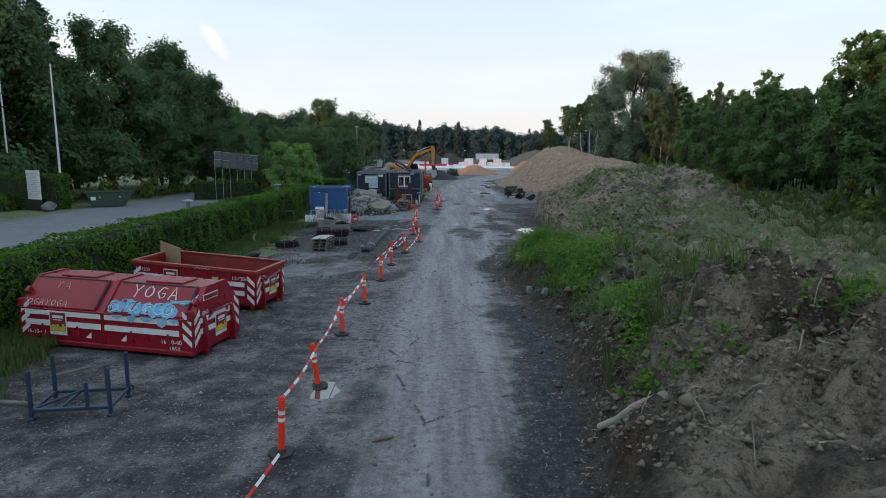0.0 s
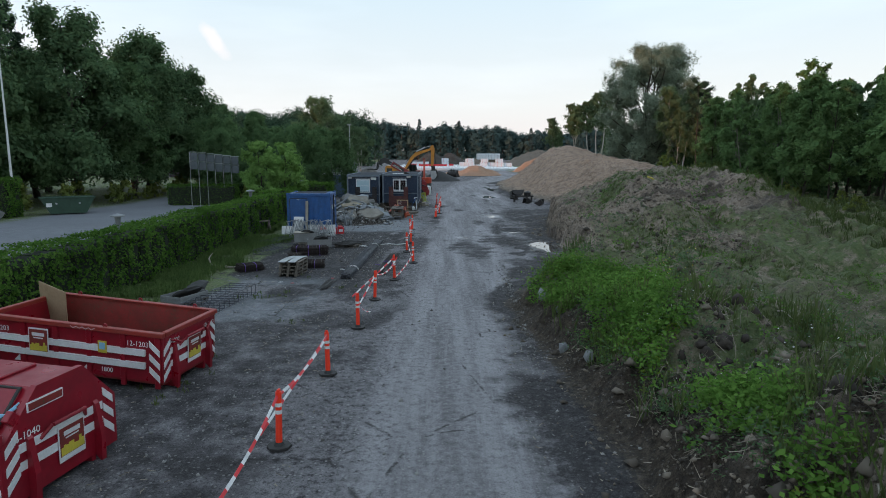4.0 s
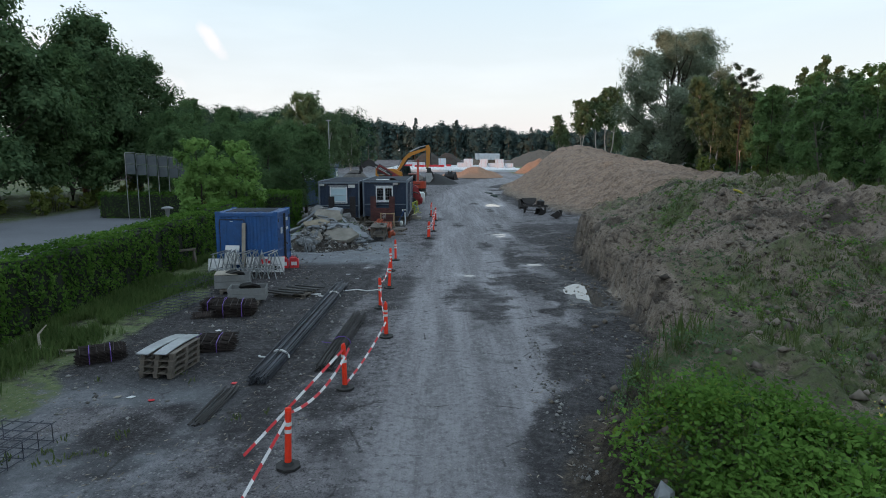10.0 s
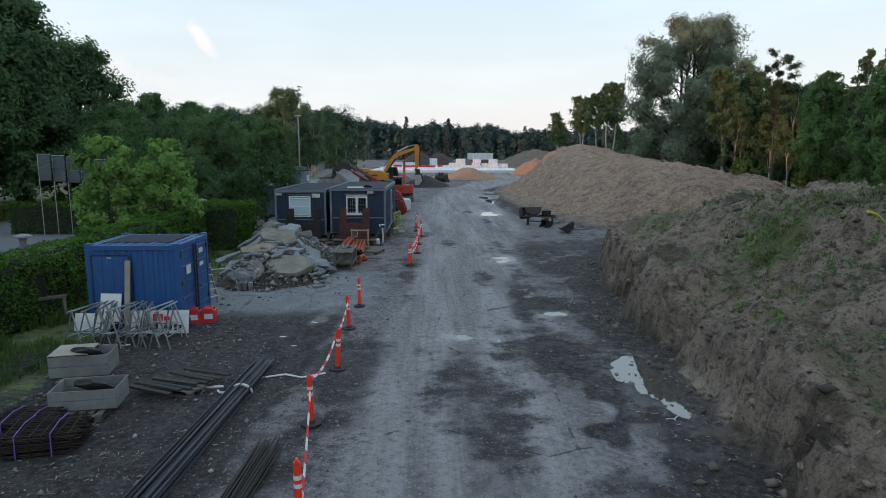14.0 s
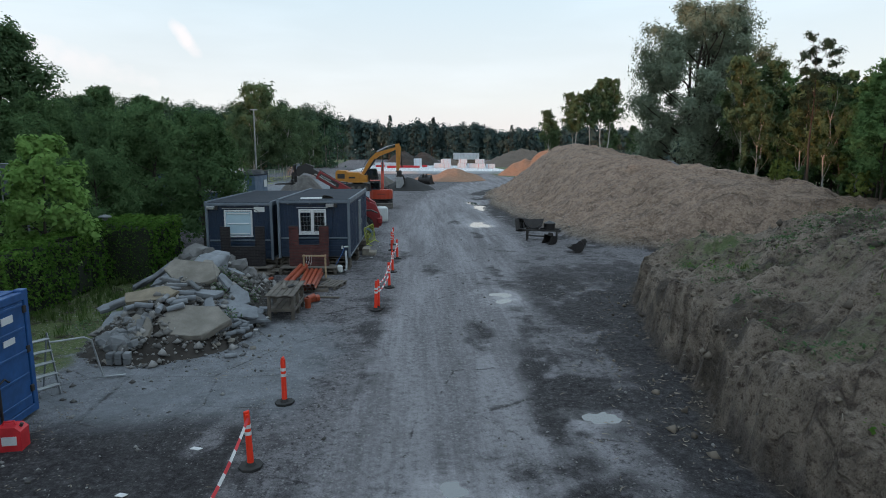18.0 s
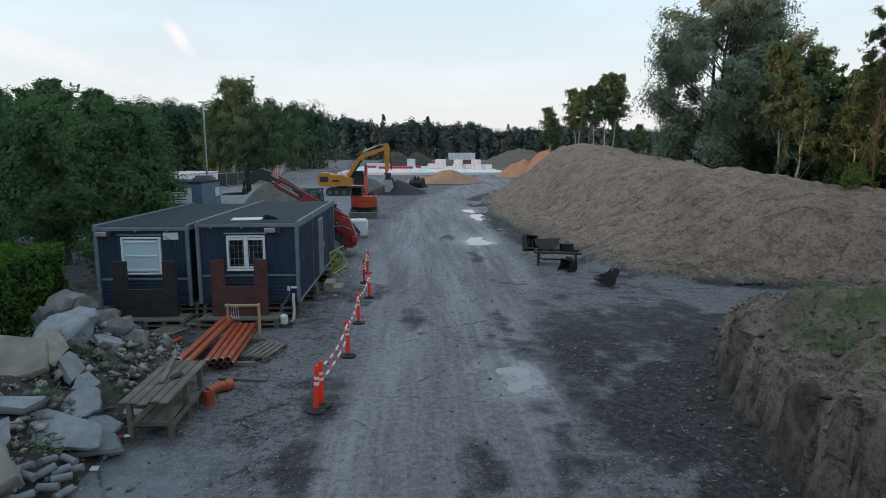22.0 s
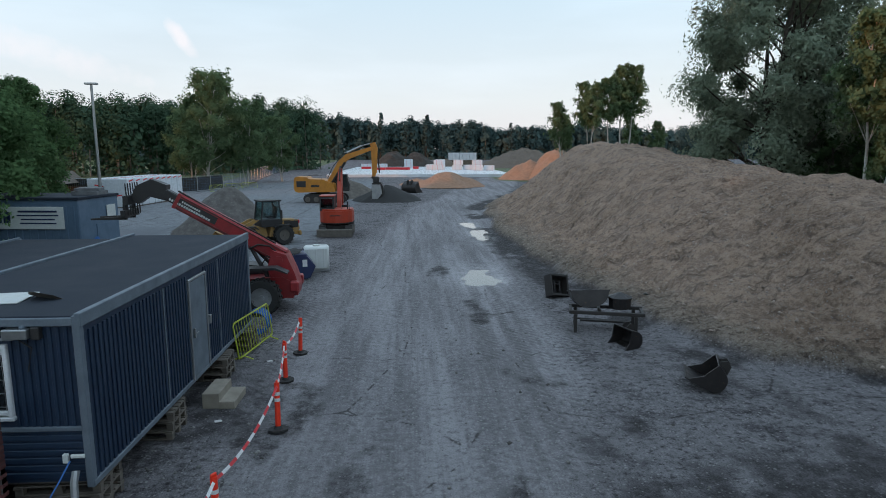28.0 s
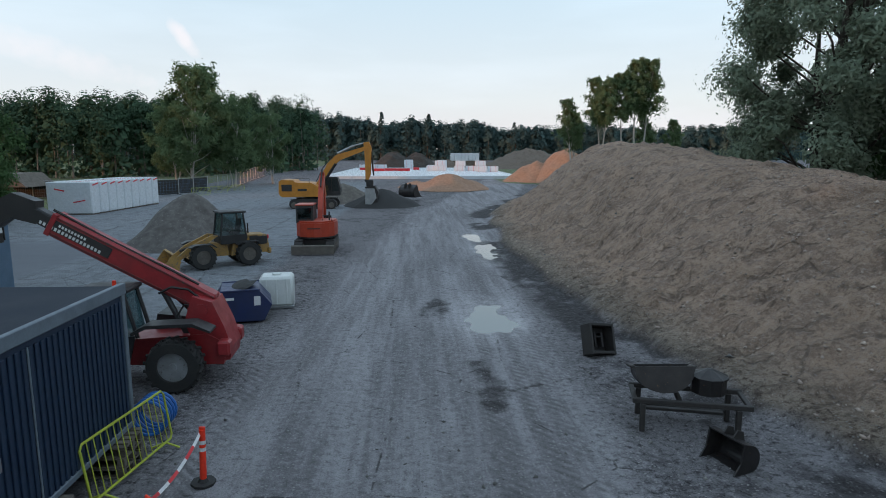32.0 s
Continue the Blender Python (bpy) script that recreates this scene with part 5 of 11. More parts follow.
def container_base(ob, L, W):
    for y in (-0.55, 0.55):
        part("skid", Shape().box((0, y, 0.1), (L, 0.09, 0.2)), M_RED, ob)
        part("roller", Shape().rod((-L / 2 + 0.25, y - 0.2, 0.13), (-L / 2 + 0.25, y - 0.02, 0.13), 0.13, n=14), M_STEEL_DARK, ob)
    # hook end with a slanted frame
    for y in (-0.62, 0.62):
        part("hook_frame", Shape().slab([(L / 2, 0.12), (L / 2 + 0.12, 0.0), (L / 2 + 0.13, 0.45), (L / 2 + 0.05, 0.95), (L / 2, 1.0)], 0.09, pose(0, y, 0), "y"), M_RED, ob)
    part("hook_bar", Shape().rod((L / 2 + 0.12, -0.3, 1.02), (L / 2 + 0.12, 0.3, 1.02), 0.03).rod((L / 2 + 0.1, -0.3, 1.02), (L / 2, -0.42, 0.85), 0.03).rod((L / 2 + 0.1, 0.3, 1.02), (L / 2, 0.42, 0.85), 0.03), M_RED, ob)


def closed_skip(at, turn):
    L, W, K, T, IN = 4.6, 2.05, 0.95, 1.6, 0.62
    ob = thing("closed_roll_off_container", at[:3], turn, "red steel roll-off container with sloped closed lids and graffiti", "container")
    ob.matrix_basis = pose(*at[:3], 0, at[3], turn)
    container_base(ob, L, W)
    prof = [(-W / 2, 0.12), (-W / 2, K), (-W / 2 + IN, T), (W / 2 - IN, T), (W / 2, K), (W / 2, 0.12)]
    part("body", Shape().slab(prof, L, None, "x"), M_RED, ob)
    for x in (-L / 2 + 0.04, -0.05, L / 2 - 0.04):
        part("rib", Shape().slab([(y * 1.035, z + 0.035 * (z > 1)) for y, z in prof], 0.09, pose(x, 0, 0), "x"), M_RED, ob)
    for x in (-1.7, -0.75, 0.7, 1.65):
        part("rib", Shape().box((x, -W / 2 - 0.012, 0.33), (0.07, 0.05, 0.5)), M_RED, ob)
    part("waist_rail", Shape().box((0, -W / 2 - 0.012, K - 0.01), (L, 0.06, 0.05)), M_RED, ob)
    part("bottom_rail", Shape().box((0, -W / 2 - 0.02, 0.14), (L, 0.07, 0.1)), M_RED, ob)
    slope = math.degrees(math.atan2(T - K, IN))
    run = math.hypot(T - K, IN)
    for x in (-1.25, 1.1):
        lid = part("lid", Shape().box((0, 0, 0.02), (2.0, run - 0.06, 0.04), bev=0.015), M_RED, ob, "sloped hinged lid")
        lid.matrix_basis = pose(x, -W / 2 + IN / 2, (K + T) / 2, slope, 0, 0)
        part("hinge_bar", Shape().rod((-1.0, 0, 0), (1.0, 0, 0), 0.022, n=8), M_RUBBER, lid, "dark hinge line").matrix_basis = pose(0, run / 2 - 0.05, 0.035)
        part("lid_edge", Shape().box((0.98, 0, 0.045), (0.05, run - 0.1, 0.03)), M_RUBBER, lid, "dark rubber lid edge")
        part("top_lid", Shape().box((x, 0, T + 0.02), (1.0, 0.66, 0.05), bev=0.02), M_RED, ob)
        part("lid_handle", Shape().rod((x - 0.6, -W / 2 - 0.04, K + 0.07), (x - 0.45, -W / 2 - 0.04, K + 0.07), 0.02), M_RED, ob)
    for x in (-L / 2 + 0.06, L / 2 - 0.06):
        part("lid_stop", Shape().box((x, -W / 2 - 0.02, K + 0.12), (0.12, 0.12, 0.2)), M_RED, ob)
        part("lid_stop", Shape().box((x, -W / 2 + 0.22, K + 0.36), (0.1, 0.16, 0.16), (45, 0, 0)), M_RED, ob)
    for x, sgn in ((-0.55, 1), (0.55, -1)):
        part("white_triangle", Shape().slab([(x, 0.3), (x + 0.16 * sgn, 0.3), (x + (0.16 if sgn > 0 else 0), 0.45)], 0.006, pose(0, -W / 2 - 0.006, 0), "y"), M_WHITE, ob)
    stripe_set(L, W, 0.6, 0.86, 0.13, 0.03, ob)
    name_plate(ob, pose(-1.25, -W / 2 - 0.04, 0.62))
    name_plate(ob, pose(L / 2 + 0.03, 0.1, 0.6, 0, 0, 90), 0.5, 0.55)
    part("end_plate", Shape().box((L / 2 + 0.01, -0.3, 1.38), (0.02, 0.62, 0.14), bev=0.002), M_WHITE, ob, "white-framed red name plate")
    part("end_plate", Shape().box((L / 2 + 0.018, -0.3, 1.38), (0.02, 0.58, 0.1), bev=0.002), M_RED_IN, ob)
    for text, x, z, s in (("16-10-40", -1.9, 0.36, 0.15), ("16-10-40", 1.72, 0.38, 0.15), ("1850", 1.8, 0.22, 0.15)):
        write("painted_number", text, s, M_WHITE, ob, pose(x, -W / 2 - 0.012, z, 90, 0, 0))
    write("painted_number", "16-1040", 0.15, M_WHITE, ob, pose(L / 2 + 0.02, -W / 2 + 0.35, 1.02, 90, 0, 90))
    # sprayed words: strokes on the sloped lid
    yoga = {"Y": [[(0, 1), (0.3, 0.5), (0.6, 1)], [(0.3, 0.5), (0.25, 0)]], "O": [[(0.3 + 0.3 * math.cos(a * 0.7), 0.5 + 0.42 * math.sin(a * 0.7)) for a in range(10)]],
            "G": [[(0.6, 0.85), (0.3, 0.95), (0.02, 0.5), (0.3, 0.05), (0.6, 0.2), (0.6, 0.45), (0.35, 0.45)]], "A": [[(0, 0), (0.3, 1), (0.62, 0)], [(0.12, 0.35), (0.5, 0.35)]]}

    def spray(word, x0, z0, size, step, m, material, r):
        s = Shape()
        for k, ch in enumerate(word):
            for line in yoga.get(ch, []):
                s.hose([tuple(m @ Vector((x0 + (k * step + u) * size, (z0 + v * size), 0))) for u, v in line], r, 5)
        return s

    lidm = pose(0, -W / 2, K, slope, 0, 0) @ pose(0, 0, 0.045)
    part("graffiti_word", spray("YOGA", 0.5, 0.46, 0.34, 0.95, lidm, M_WHITE, 0.016), M_WHITE, ob, "sprayed white word")
    part("graffiti_word", spray("YOGAYOGA", -2.3, 0.06, 0.17, 0.95, lidm, M_PINK, 0.01), M_PINK, ob, "faded sprayed word")
    part("graffiti_word", spray("YA", -1.6, 0.55, 0.2, 1.2, lidm, M_PINK, 0.008), M_PINK, ob)
    # rounded sprayed letters over the waist of the lid, with a tail
    tag = (((0.17, 0.17, 0.11, 0.15), 0.6, 5.2), ((0.42, 0.22, 0.12, 0.17), -0.8, 5.6), ((0.66, 0.18, 0.11, 0.15), 1.2, 6.0), ((0.86, 0.2, 0.08, 0.19), 2.4, 4.4),
           ((1.1, 0.17, 0.13, 0.13), 0.2, 6.2), ((1.36, 0.19, 0.12, 0.15), 0.9, 5.4), ((1.62, 0.16, 0.14, 0.17), 3.4, 5.9), ((1.42, 0.1, 0.1, 0.07), 0.0, 6.2))
    for q, ((cx, cy, rx, ry), a0, arc) in enumerate(tag):
        pts = [(cx + rx * math.cos(a0 + arc * a / 17) + 0.02 * math.sin(2 * a), cy + ry * math.sin(a0 + arc * a / 17), 0.0) for a in range(18)]
        s = Shape().hose([tuple(lidm @ Vector(p)) for p in pts], [0.026 + 0.012 * math.sin(a * 0.5 + q) for a in range(18)], 5)
        part("graffiti_tag", s, M_GRAFFITI, ob, "pale blue sprayed tag")
        if q % 2 == 0:
            s = Shape().hose([tuple(lidm @ Vector((cx + (p[0] - cx) * 0.62, cy + (p[1] - cy) * 0.55, 0.002))) for p in pts[2:12]], 0.011, 5)
            part("graffiti_tag", s, M_WHITE, ob, "white sprayed highlight")
    # the tag's filled bodies, on the lid and running down over the bands
    rng = random.Random(5)
    for cx, cy, rx, ry in ((0.3, 0.16, 0.17, 0.15), (0.56, 0.2, 0.12, 0.18), (0.78, 0.14, 0.1, 0.17), (1.0, 0.2, 0.13, 0.16), (1.26, 0.15, 0.14, 0.19), (1.52, 0.2, 0.16, 0.17), (1.74, 0.12, 0.12, 0.13)):
        ring = [(cx + rx * (1 + rng.uniform(-0.25, 0.25)) * math.cos(k * math.tau / 14), cy + ry * (1 + rng.uniform(-0.25, 0.25)) * math.sin(k * math.tau / 14)) for k in range(14)]
        part("graffiti_fill", Shape().slab(ring, 0.006, lidm @ pose(0, 0, -0.003), "z"), M_SPRAY_DEEP, ob, "deeper blue sprayed filling")
    for x0, x1, z0 in ((0.2, 0.5, 0.84), (0.62, 0.84, 0.78), (0.95, 1.3, 0.82), (1.38, 1.66, 0.72), (1.7, 1.95, 0.84)):
        ring = [(x0, 0.94), (x0 + 0.03, z0 + 0.05), ((x0 + x1) / 2, z0), (x1 - 0.04, z0 + 0.06), (x1, 0.94)]
        part("graffiti_fill", Shape().slab(ring[::-1], 0.008, pose(0, -W / 2 - 0.046, 0), "y"), M_GRAFFITI, ob, "pale blue paint run over the bands")
    for lift in (0.0, 0.07):
        s = Shape().hose([tuple(lidm @ Vector(p)) for p in ((1.55, 0.36 + lift, 0), (1.75, 0.4, 0), (1.95, 0.36 + lift, 0), (2.1, 0.46, 0), (2.2, 0.58 + lift, 0))], [0.02, 0.03, 0.034, 0.024, 0.012], 5)
        part("graffiti_tag", s, M_GRAFFITI, ob, "pale blue sprayed tag")
    return ob


def open_skip(at, turn):
    L, W, H = 4.05, 1.97, 1.27
    ob = thing("open_roll_off_container", at[:3], turn, "red open steel roll-off container holding waste timber", "container")
    ob.matrix_basis = pose(*at[:3], 0, at[3], turn)
    container_base(ob, L, W)
    part("floor_plate", Shape().box((0, 0, 0.2), (L, W, 0.06)), M_RED_IN, ob)
    for y in (-1, 1):
        part("side_panel", Shape().box((0, y * (W / 2 - 0.03), 0.72), (L, 0.06, 1.08)), M_RED_IN if y > 0 else M_RED, ob)
        part("top_rail", Shape().box((0, y * (W / 2), H - 0.05), (L + 0.06, 0.12, 0.1)), M_RED_RAIL, ob, "sun-faded red top rail")
        for k in range(6):
            part("rib", Shape().box((-L / 2 + 0.1 + k * (L - 0.2) / 5, y * (W / 2 + 0.01), 0.64), (0.11, 0.06, 1.1)), M_RED, ob)
    for x in (-1, 1):
        part("end_panel", Shape().box((x * (L / 2 - 0.03), 0, 0.72), (0.06, W - 0.13, 1.08)), M_RED, ob)
        part("top_rail", Shape().box((x * (L / 2 - 0.01), 0, H - 0.046), (0.11, W - 0.13, 0.1)), M_RED_RAIL, ob, "sun-faded red top rail")
    for x in (-1.5, 0.1, 1.5):
        part("lug", Shape().ring((x, W / 2 + 0.04, H + 0.02), 0.05, 0.025, 0.03, "y", 10), M_RED, ob)
    part("lug", Shape().ring((0.75, -W / 2, H + 0.02), 0.05, 0.025, 0.03, "y", 10), M_RED, ob)
    for y in (-0.75, 0.75):
        part("end_brace", Shape().rod((L / 2 + 0.02, y, 1.08), (L / 2 + 0.1, y * 0.62, 0.96), 0.025, n=6), M_RED, ob)
    stripe_set(L, W, 0.55, 0.82, 0.13, 0.05, ob)
    name_plate(ob, pose(-0.75, -W / 2 - 0.06, 0.8))
    name_plate(ob, pose(L / 2 + 0.03, 0.1, 0.66, 0, 0, 90), 0.5, 0.58)
    part("small_sticker", Shape().box((0.72, -W / 2 - 0.058, 0.86), (0.2, 0.01, 0.25), bev=0.002), M_SIGN_YELLOW, ob, "red and yellow sticker")
    part("small_sticker", Shape().box((0.72, -W / 2 - 0.064, 0.88), (0.13, 0.01, 0.14), bev=0.002), M_GRAFFITI, ob)
    for x, sgn in ((0.35, -1), (-1.4, 1)):
        part("white_triangle", Shape().slab([(x, 0.32), (x + 0.14 * sgn, 0.32), (x + (0.14 if sgn > 0 else 0), 0.46)], 0.006, pose(0, -W / 2 - 0.006, 0), "y"), M_WHITE, ob)
    part("scratched_tag", Shape().hose([(0.0 + 0.07 * k, -W / 2 - 0.065, H - 0.06 + 0.02 * (-1) ** k) for k in range(9)], 0.007, 4), M_PINK, ob, "scratched pale scribble")
    for x in (-1.7, 1.5):
        write("painted_number", "12-1203", 0.15, M_WHITE, ob, pose(x, -W / 2 - 0.045, 1.0, 90, 0, 0))
    write("painted_number", "1800", 0.14, M_WHITE, ob, pose(0.8, -W / 2 - 0.045, 0.38, 90, 0, 0))
    for y in (-0.72, 0.76):
        write("painted_number", "12-1203", 0.13, M_WHITE, ob, pose(L / 2 + 0.02, y * 0.9, 1.02, 90, 0, 90))
    return ob


closed_skip((-7.81, 15.05, 0.04, 1.4), -10.5)
open_skip((-7.44, 19.24, 0.11, 3.4), -9.75)
whole("plywood_sheet", Shape().box((0, 0, 0), (0.85, 0.02, 1.2), bev=0.003), M_WOOD_NEW, "raw plywood sheet leaning in the open container", "plywood", at=pose(-9.05, 20.05, 1.2, 10, 14, -20))
for _k, (_p, _s, _r) in enumerate((((-6.6, 19.05, 0.62), (1.5, 0.3, 0.26), 8), ((-6.8, 19.4, 0.45), (2.0, 0.2, 0.12), -14), ((-6.4, 18.8, 0.45), (1.1, 0.15, 0.1), 30), ((-7.9, 19.0, 0.4), (2.0, 0.25, 0.1), 3))):
    whole("waste_timber", Shape().box((0, 0, 0), _s), M_WOOD_NEW if _k == 0 else M_WOOD, "offcut of timber lying in the open container", "timber", "waste timber", at=pose(*_p, 0, 6, _r))
whole("plastic_waste", Shape().rock((-6.45, 18.85, 0.8), (0.3, 0.12, 0.07), random.Random(1), 2), M_TAPE_WHITE, "crumpled white plastic on waste timber", "waste", smooth=True)


# ---- steel rack ----
def blue_rack(at, turn):
    ob = thing("steel_stillage_rack", at, turn, "dark blue steel stillage rack with corner posts, empty", "rack")
    L, W = 1.32, 0.9
    for y in (-W / 2, W / 2):
        part("long_rail", Shape().box((0, y, 0.18), (L, 0.06, 0.07)), M_RACK_BLUE, ob)
        for x in (-L / 2, L / 2):
            part("post", Shape().box((x, y, 0.46), (0.065, 0.065, 0.92)), M_RACK_BLUE, ob)
            part("post_shoe", Shape().box((x, y, 0.03), (0.1, 0.1, 0.05)), M_RACK_BLUE, ob)
        part("middle_post", Shape().box((L / 2 - 0.38, y, 0.42), (0.06, 0.06, 0.5)), M_RACK_BLUE, ob)
    for x in (-L / 2, -0.2, L / 2):
        part("cross_rail", Shape().box((x, 0, 0.175), (0.055, W, 0.06)), M_RACK_BLUE, ob)
    part("brace", Shape().rod((-L / 2, -W / 2, 0.2), (-0.1, W / 2, 0.22), 0.025), M_RACK_BLUE, ob)
    part("lashing_ring", Shape().ring((L / 2 + 0.05, W / 2, 0.2), 0.06, 0.035, 0.02, "y", 10), M_RACK_BLUE, ob)
    return ob


blue_rack((-6.72, 10.85, 0), 8)
whole("timber_batten", Shape().box((0, 0, 0.04), (1.1, 0.1, 0.06)), M_WOOD, "grey timber batten on the ground beside the rack", "timber", at=pose(-8.1, 11.0, 0, 0, 0, -6))
whole("timber_batten", Shape().box((0, 0, 0.04), (0.8, 0.1, 0.06)), M_WOOD, "grey timber batten on the grass", "timber", at=pose(-8.0, 12.6, 0.02, 0, 0, 50))


# ---- marker posts and barrier tape ----
def marker_post():
    ob = thing("marker_post", (0, 0, 0), 0, "orange plastic marker post with white bands on black rubber foot", "traffic post", "marker posts along the road")
    part("foot", Shape().slab([(0.2 * math.cos(math.tau * (k + 0.5) / 8), 0.2 * math.sin(math.tau * (k + 0.5) / 8)) for k in range(8)], 0.045, pose(0, 0, 0.025), "z").rod((0, 0, 0.04), (0, 0, 0.1), 0.1, 0.06, 10), M_RUBBER, ob)
    part("shaft", Shape().rod((0, 0, 0.06), (0, 0, 0.95), 0.055, 0.05, 12).box((0, 0, 0.97), (0.1, 0.04, 0.06)), M_ORANGE, ob, smooth=True)
    for z in (0.62, 0.74):
        part("white_band", Shape().rod((0, 0, z - 0.035), (0, 0, z + 0.03), 0.0565, n=12, caps=False), M_WHITE, ob, "white reflective band")
    return ob


POSTS = ((-2.55, 9.1, 6, 4), (-2.55, 12.05, 4, -8), (-2.64, 15.6, 0, 3), (-2.46, 19.0, 1, 4), (-2.3, 22.65, 2, 1), (-2.2, 26.0, 0, -2), (-1.8, 29.3, 1, 1), (-1.25, 33.0, 1, 0),
         (-1.72, 36.2, 2, 1), (-1.68, 39.15, 0, 3), (-1.87, 42.6, 0, -2), (-1.87, 45.2, -1, 1), (-0.42, 53.0, 1, 2), (-0.5, 52.75, 2, -2), (-0.2, 56.2, 0, 1), (-0.2, 59.35, 1, 0), (-0.1, 62.75, 0, -7), (-0.5, 65.4, 1, 1), (-0.52, 67.4, 0, 2))
_post = marker_post()
for _k, (_x, _y, _rx, _ry) in enumerate(POSTS):
    _m = pose(_x, _y, ground_z(_x, _y) + 0.005, _rx * 0.7, _ry, 40 * _k)
    if _k == 0:
        _post.matrix_basis = _m
    else:
        copy_thing(_post, _m)


def tape(a, b, sag, n=16):
    """Red and white barrier tape between two points, in alternating lengths."""
    ob = thing("barrier_tape", (0, 0, 0), 0, "red and white barrier tape strung slack between posts", "barrier tape", "barrier tapes")
    a, b = Vector(a), Vector(b)
    n = max(6, int((b - a).length / 0.3))

    def at(u):
        p = a.lerp(b, u)
        z = p.z - sag * 4 * u * (1 - u)
        return Vector((p.x, p.y, max(z, ground_z(p.x, p.y) + 0.03)))

    for colour, mat in ((0, M_TAPE_RED), (1, M_TAPE_WHITE)):
        for k in range(colour, n, 2):
            s = Shape()
            for j in range(2):
                p, q = at((k + j / 2) / n), at((k + (j + 1) / 2) / n)
                w = Vector((-0.014, 0.005 * math.sin(k), 0.018))
                e = Vector((0.006, 0, 0))
                s.add([p - w, q - w, q + w, p + w, p - w + e, q - w + e, q + w + e, p + w + e], [(0, 1, 2, 3), (7, 6, 5, 4), (3, 2, 6, 7), (0, 4, 5, 1)])
            part(("red_length", "white_length")[colour], s, mat, ob)


def post_top(k, z=0.9):
    x, y = POSTS[k][:2]
    return (x, y, ground_z(x, y) + z)


tape((-2.75, 6.4, 0.1), (-2.55, 9.0, 0.05), 0.0)
tape(post_top(0), post_top(1), 0.1)
tape(post_top(1), post_top(2), 0.12)
tape(post_top(2), post_top(3), 0.12)
tape((-3.05, 15.9, 0.08), post_top(3), 0.0)
tape(post_top(4, 0.75), (-2.15, 24.3, 0.06), 0.1)
tape((-2.6, 24.6, 0.08), post_top(5, 0.8), 0.0)
tape(post_top(5), (-1.7, 29.3, 0.9), 0.25)
tape((-3.0, 26.3, 0.05), post_top(6, 0.9), 0.0)
tape(post_top(6, 0.1), post_top(7, 0.45), 0.1)
tape(post_top(7, 0.1), post_top(8, 0.7), 0.1)
tape(post_top(8), post_top(9), 0.22)
tape(post_top(9), post_top(10), 0.15)
tape(post_top(12), post_top(14), 0.18)
tape(post_top(13, 0.55), post_top(14, 0.55), 0.12)
tape(post_top(14), post_top(15), 0.18)
tape(post_top(15), post_top(16), 0.2)
tape(post_top(16), post_top(17), 0.12)
tape(post_top(17), post_top(18), 0.12)


# ---- hedges ----
def hedge(name, x0, x1, y0, y1, h, seed, label, dense=205, size=0.115):
    """A clipped hedge: twiggy core, near black for the shade in its gaps, and leaves over its top and sides."""
    rng = np.random.default_rng(seed)
    ob = thing(name, (0, 0, 0), 0, label, "hedge")
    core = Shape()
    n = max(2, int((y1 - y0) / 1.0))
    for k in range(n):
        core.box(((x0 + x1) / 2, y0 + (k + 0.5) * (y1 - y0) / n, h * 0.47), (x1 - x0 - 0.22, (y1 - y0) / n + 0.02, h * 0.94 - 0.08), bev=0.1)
    part("shaded_twig_core", core, M_HEDGE_CORE, ob)
    w, ln = x1 - x0, y1 - y0
    faces = ((2 * h + 2 * w) * ln + 2 * w * h)
    m = int(faces * dense)
    u = rng.random(m)
    y = y0 + ln * rng.random(m)
    x, z = np.empty(m), np.empty(m)
    top = u < w / (w + 2 * h)
    x[top], z[top] = x0 + w * rng.random(top.sum()), h
    rest = ~top
    side = rng.random(rest.sum()) < 0.5
    x[rest], z[rest] = np.where(side, x0, x1), h * rng.random(rest.sum()) ** 0.85
    ends = int(2 * w * h * dense)
    x[:ends], z[:ends], y[:ends] = x0 + w * rng.random(ends), h * rng.random(ends), np.where(rng.random(ends) < 0.5, y0, y1)
    wave = (fbm(y * 1.5, z * 1.6 + x * 2, 3, seed) - 0.5)
    grow = 0.62 * wave + rng.normal(size=m) * 0.04
    x = x + np.where(x > (x0 + x1) / 2, 1, -1) * grow * ~top
    z = z + np.where(top, 0.32 * (fbm(y * 0.9, x * 1.5, 3, seed + 5) - 0.5) + np.abs(rng.normal(size=m)) * 0.05, 0)
    c = np.stack([x, y, np.maximum(z, 0.05)], 1)
    out = np.stack([np.where(top, 0, np.where(x > (x0 + x1) / 2, 1.0, -1.0)), 0.8 * (fbm(y * 2.2, z * 2.2, 2, seed + 9) - 0.5), np.where(top, 1.0, 0.15)], 1)
    out[:ends] = np.stack([np.zeros(ends), np.where(y[:ends] > (y0 + y1) / 2, 1.0, -1.0), np.full(ends, 0.15)], 1)
    part("leaves", quads_mesh("leaves", leaf_quads(c, size, rng, 0.2, 0.62, 0, out, 1.0), M_HEDGE), M_HEDGE, ob)
    return ob


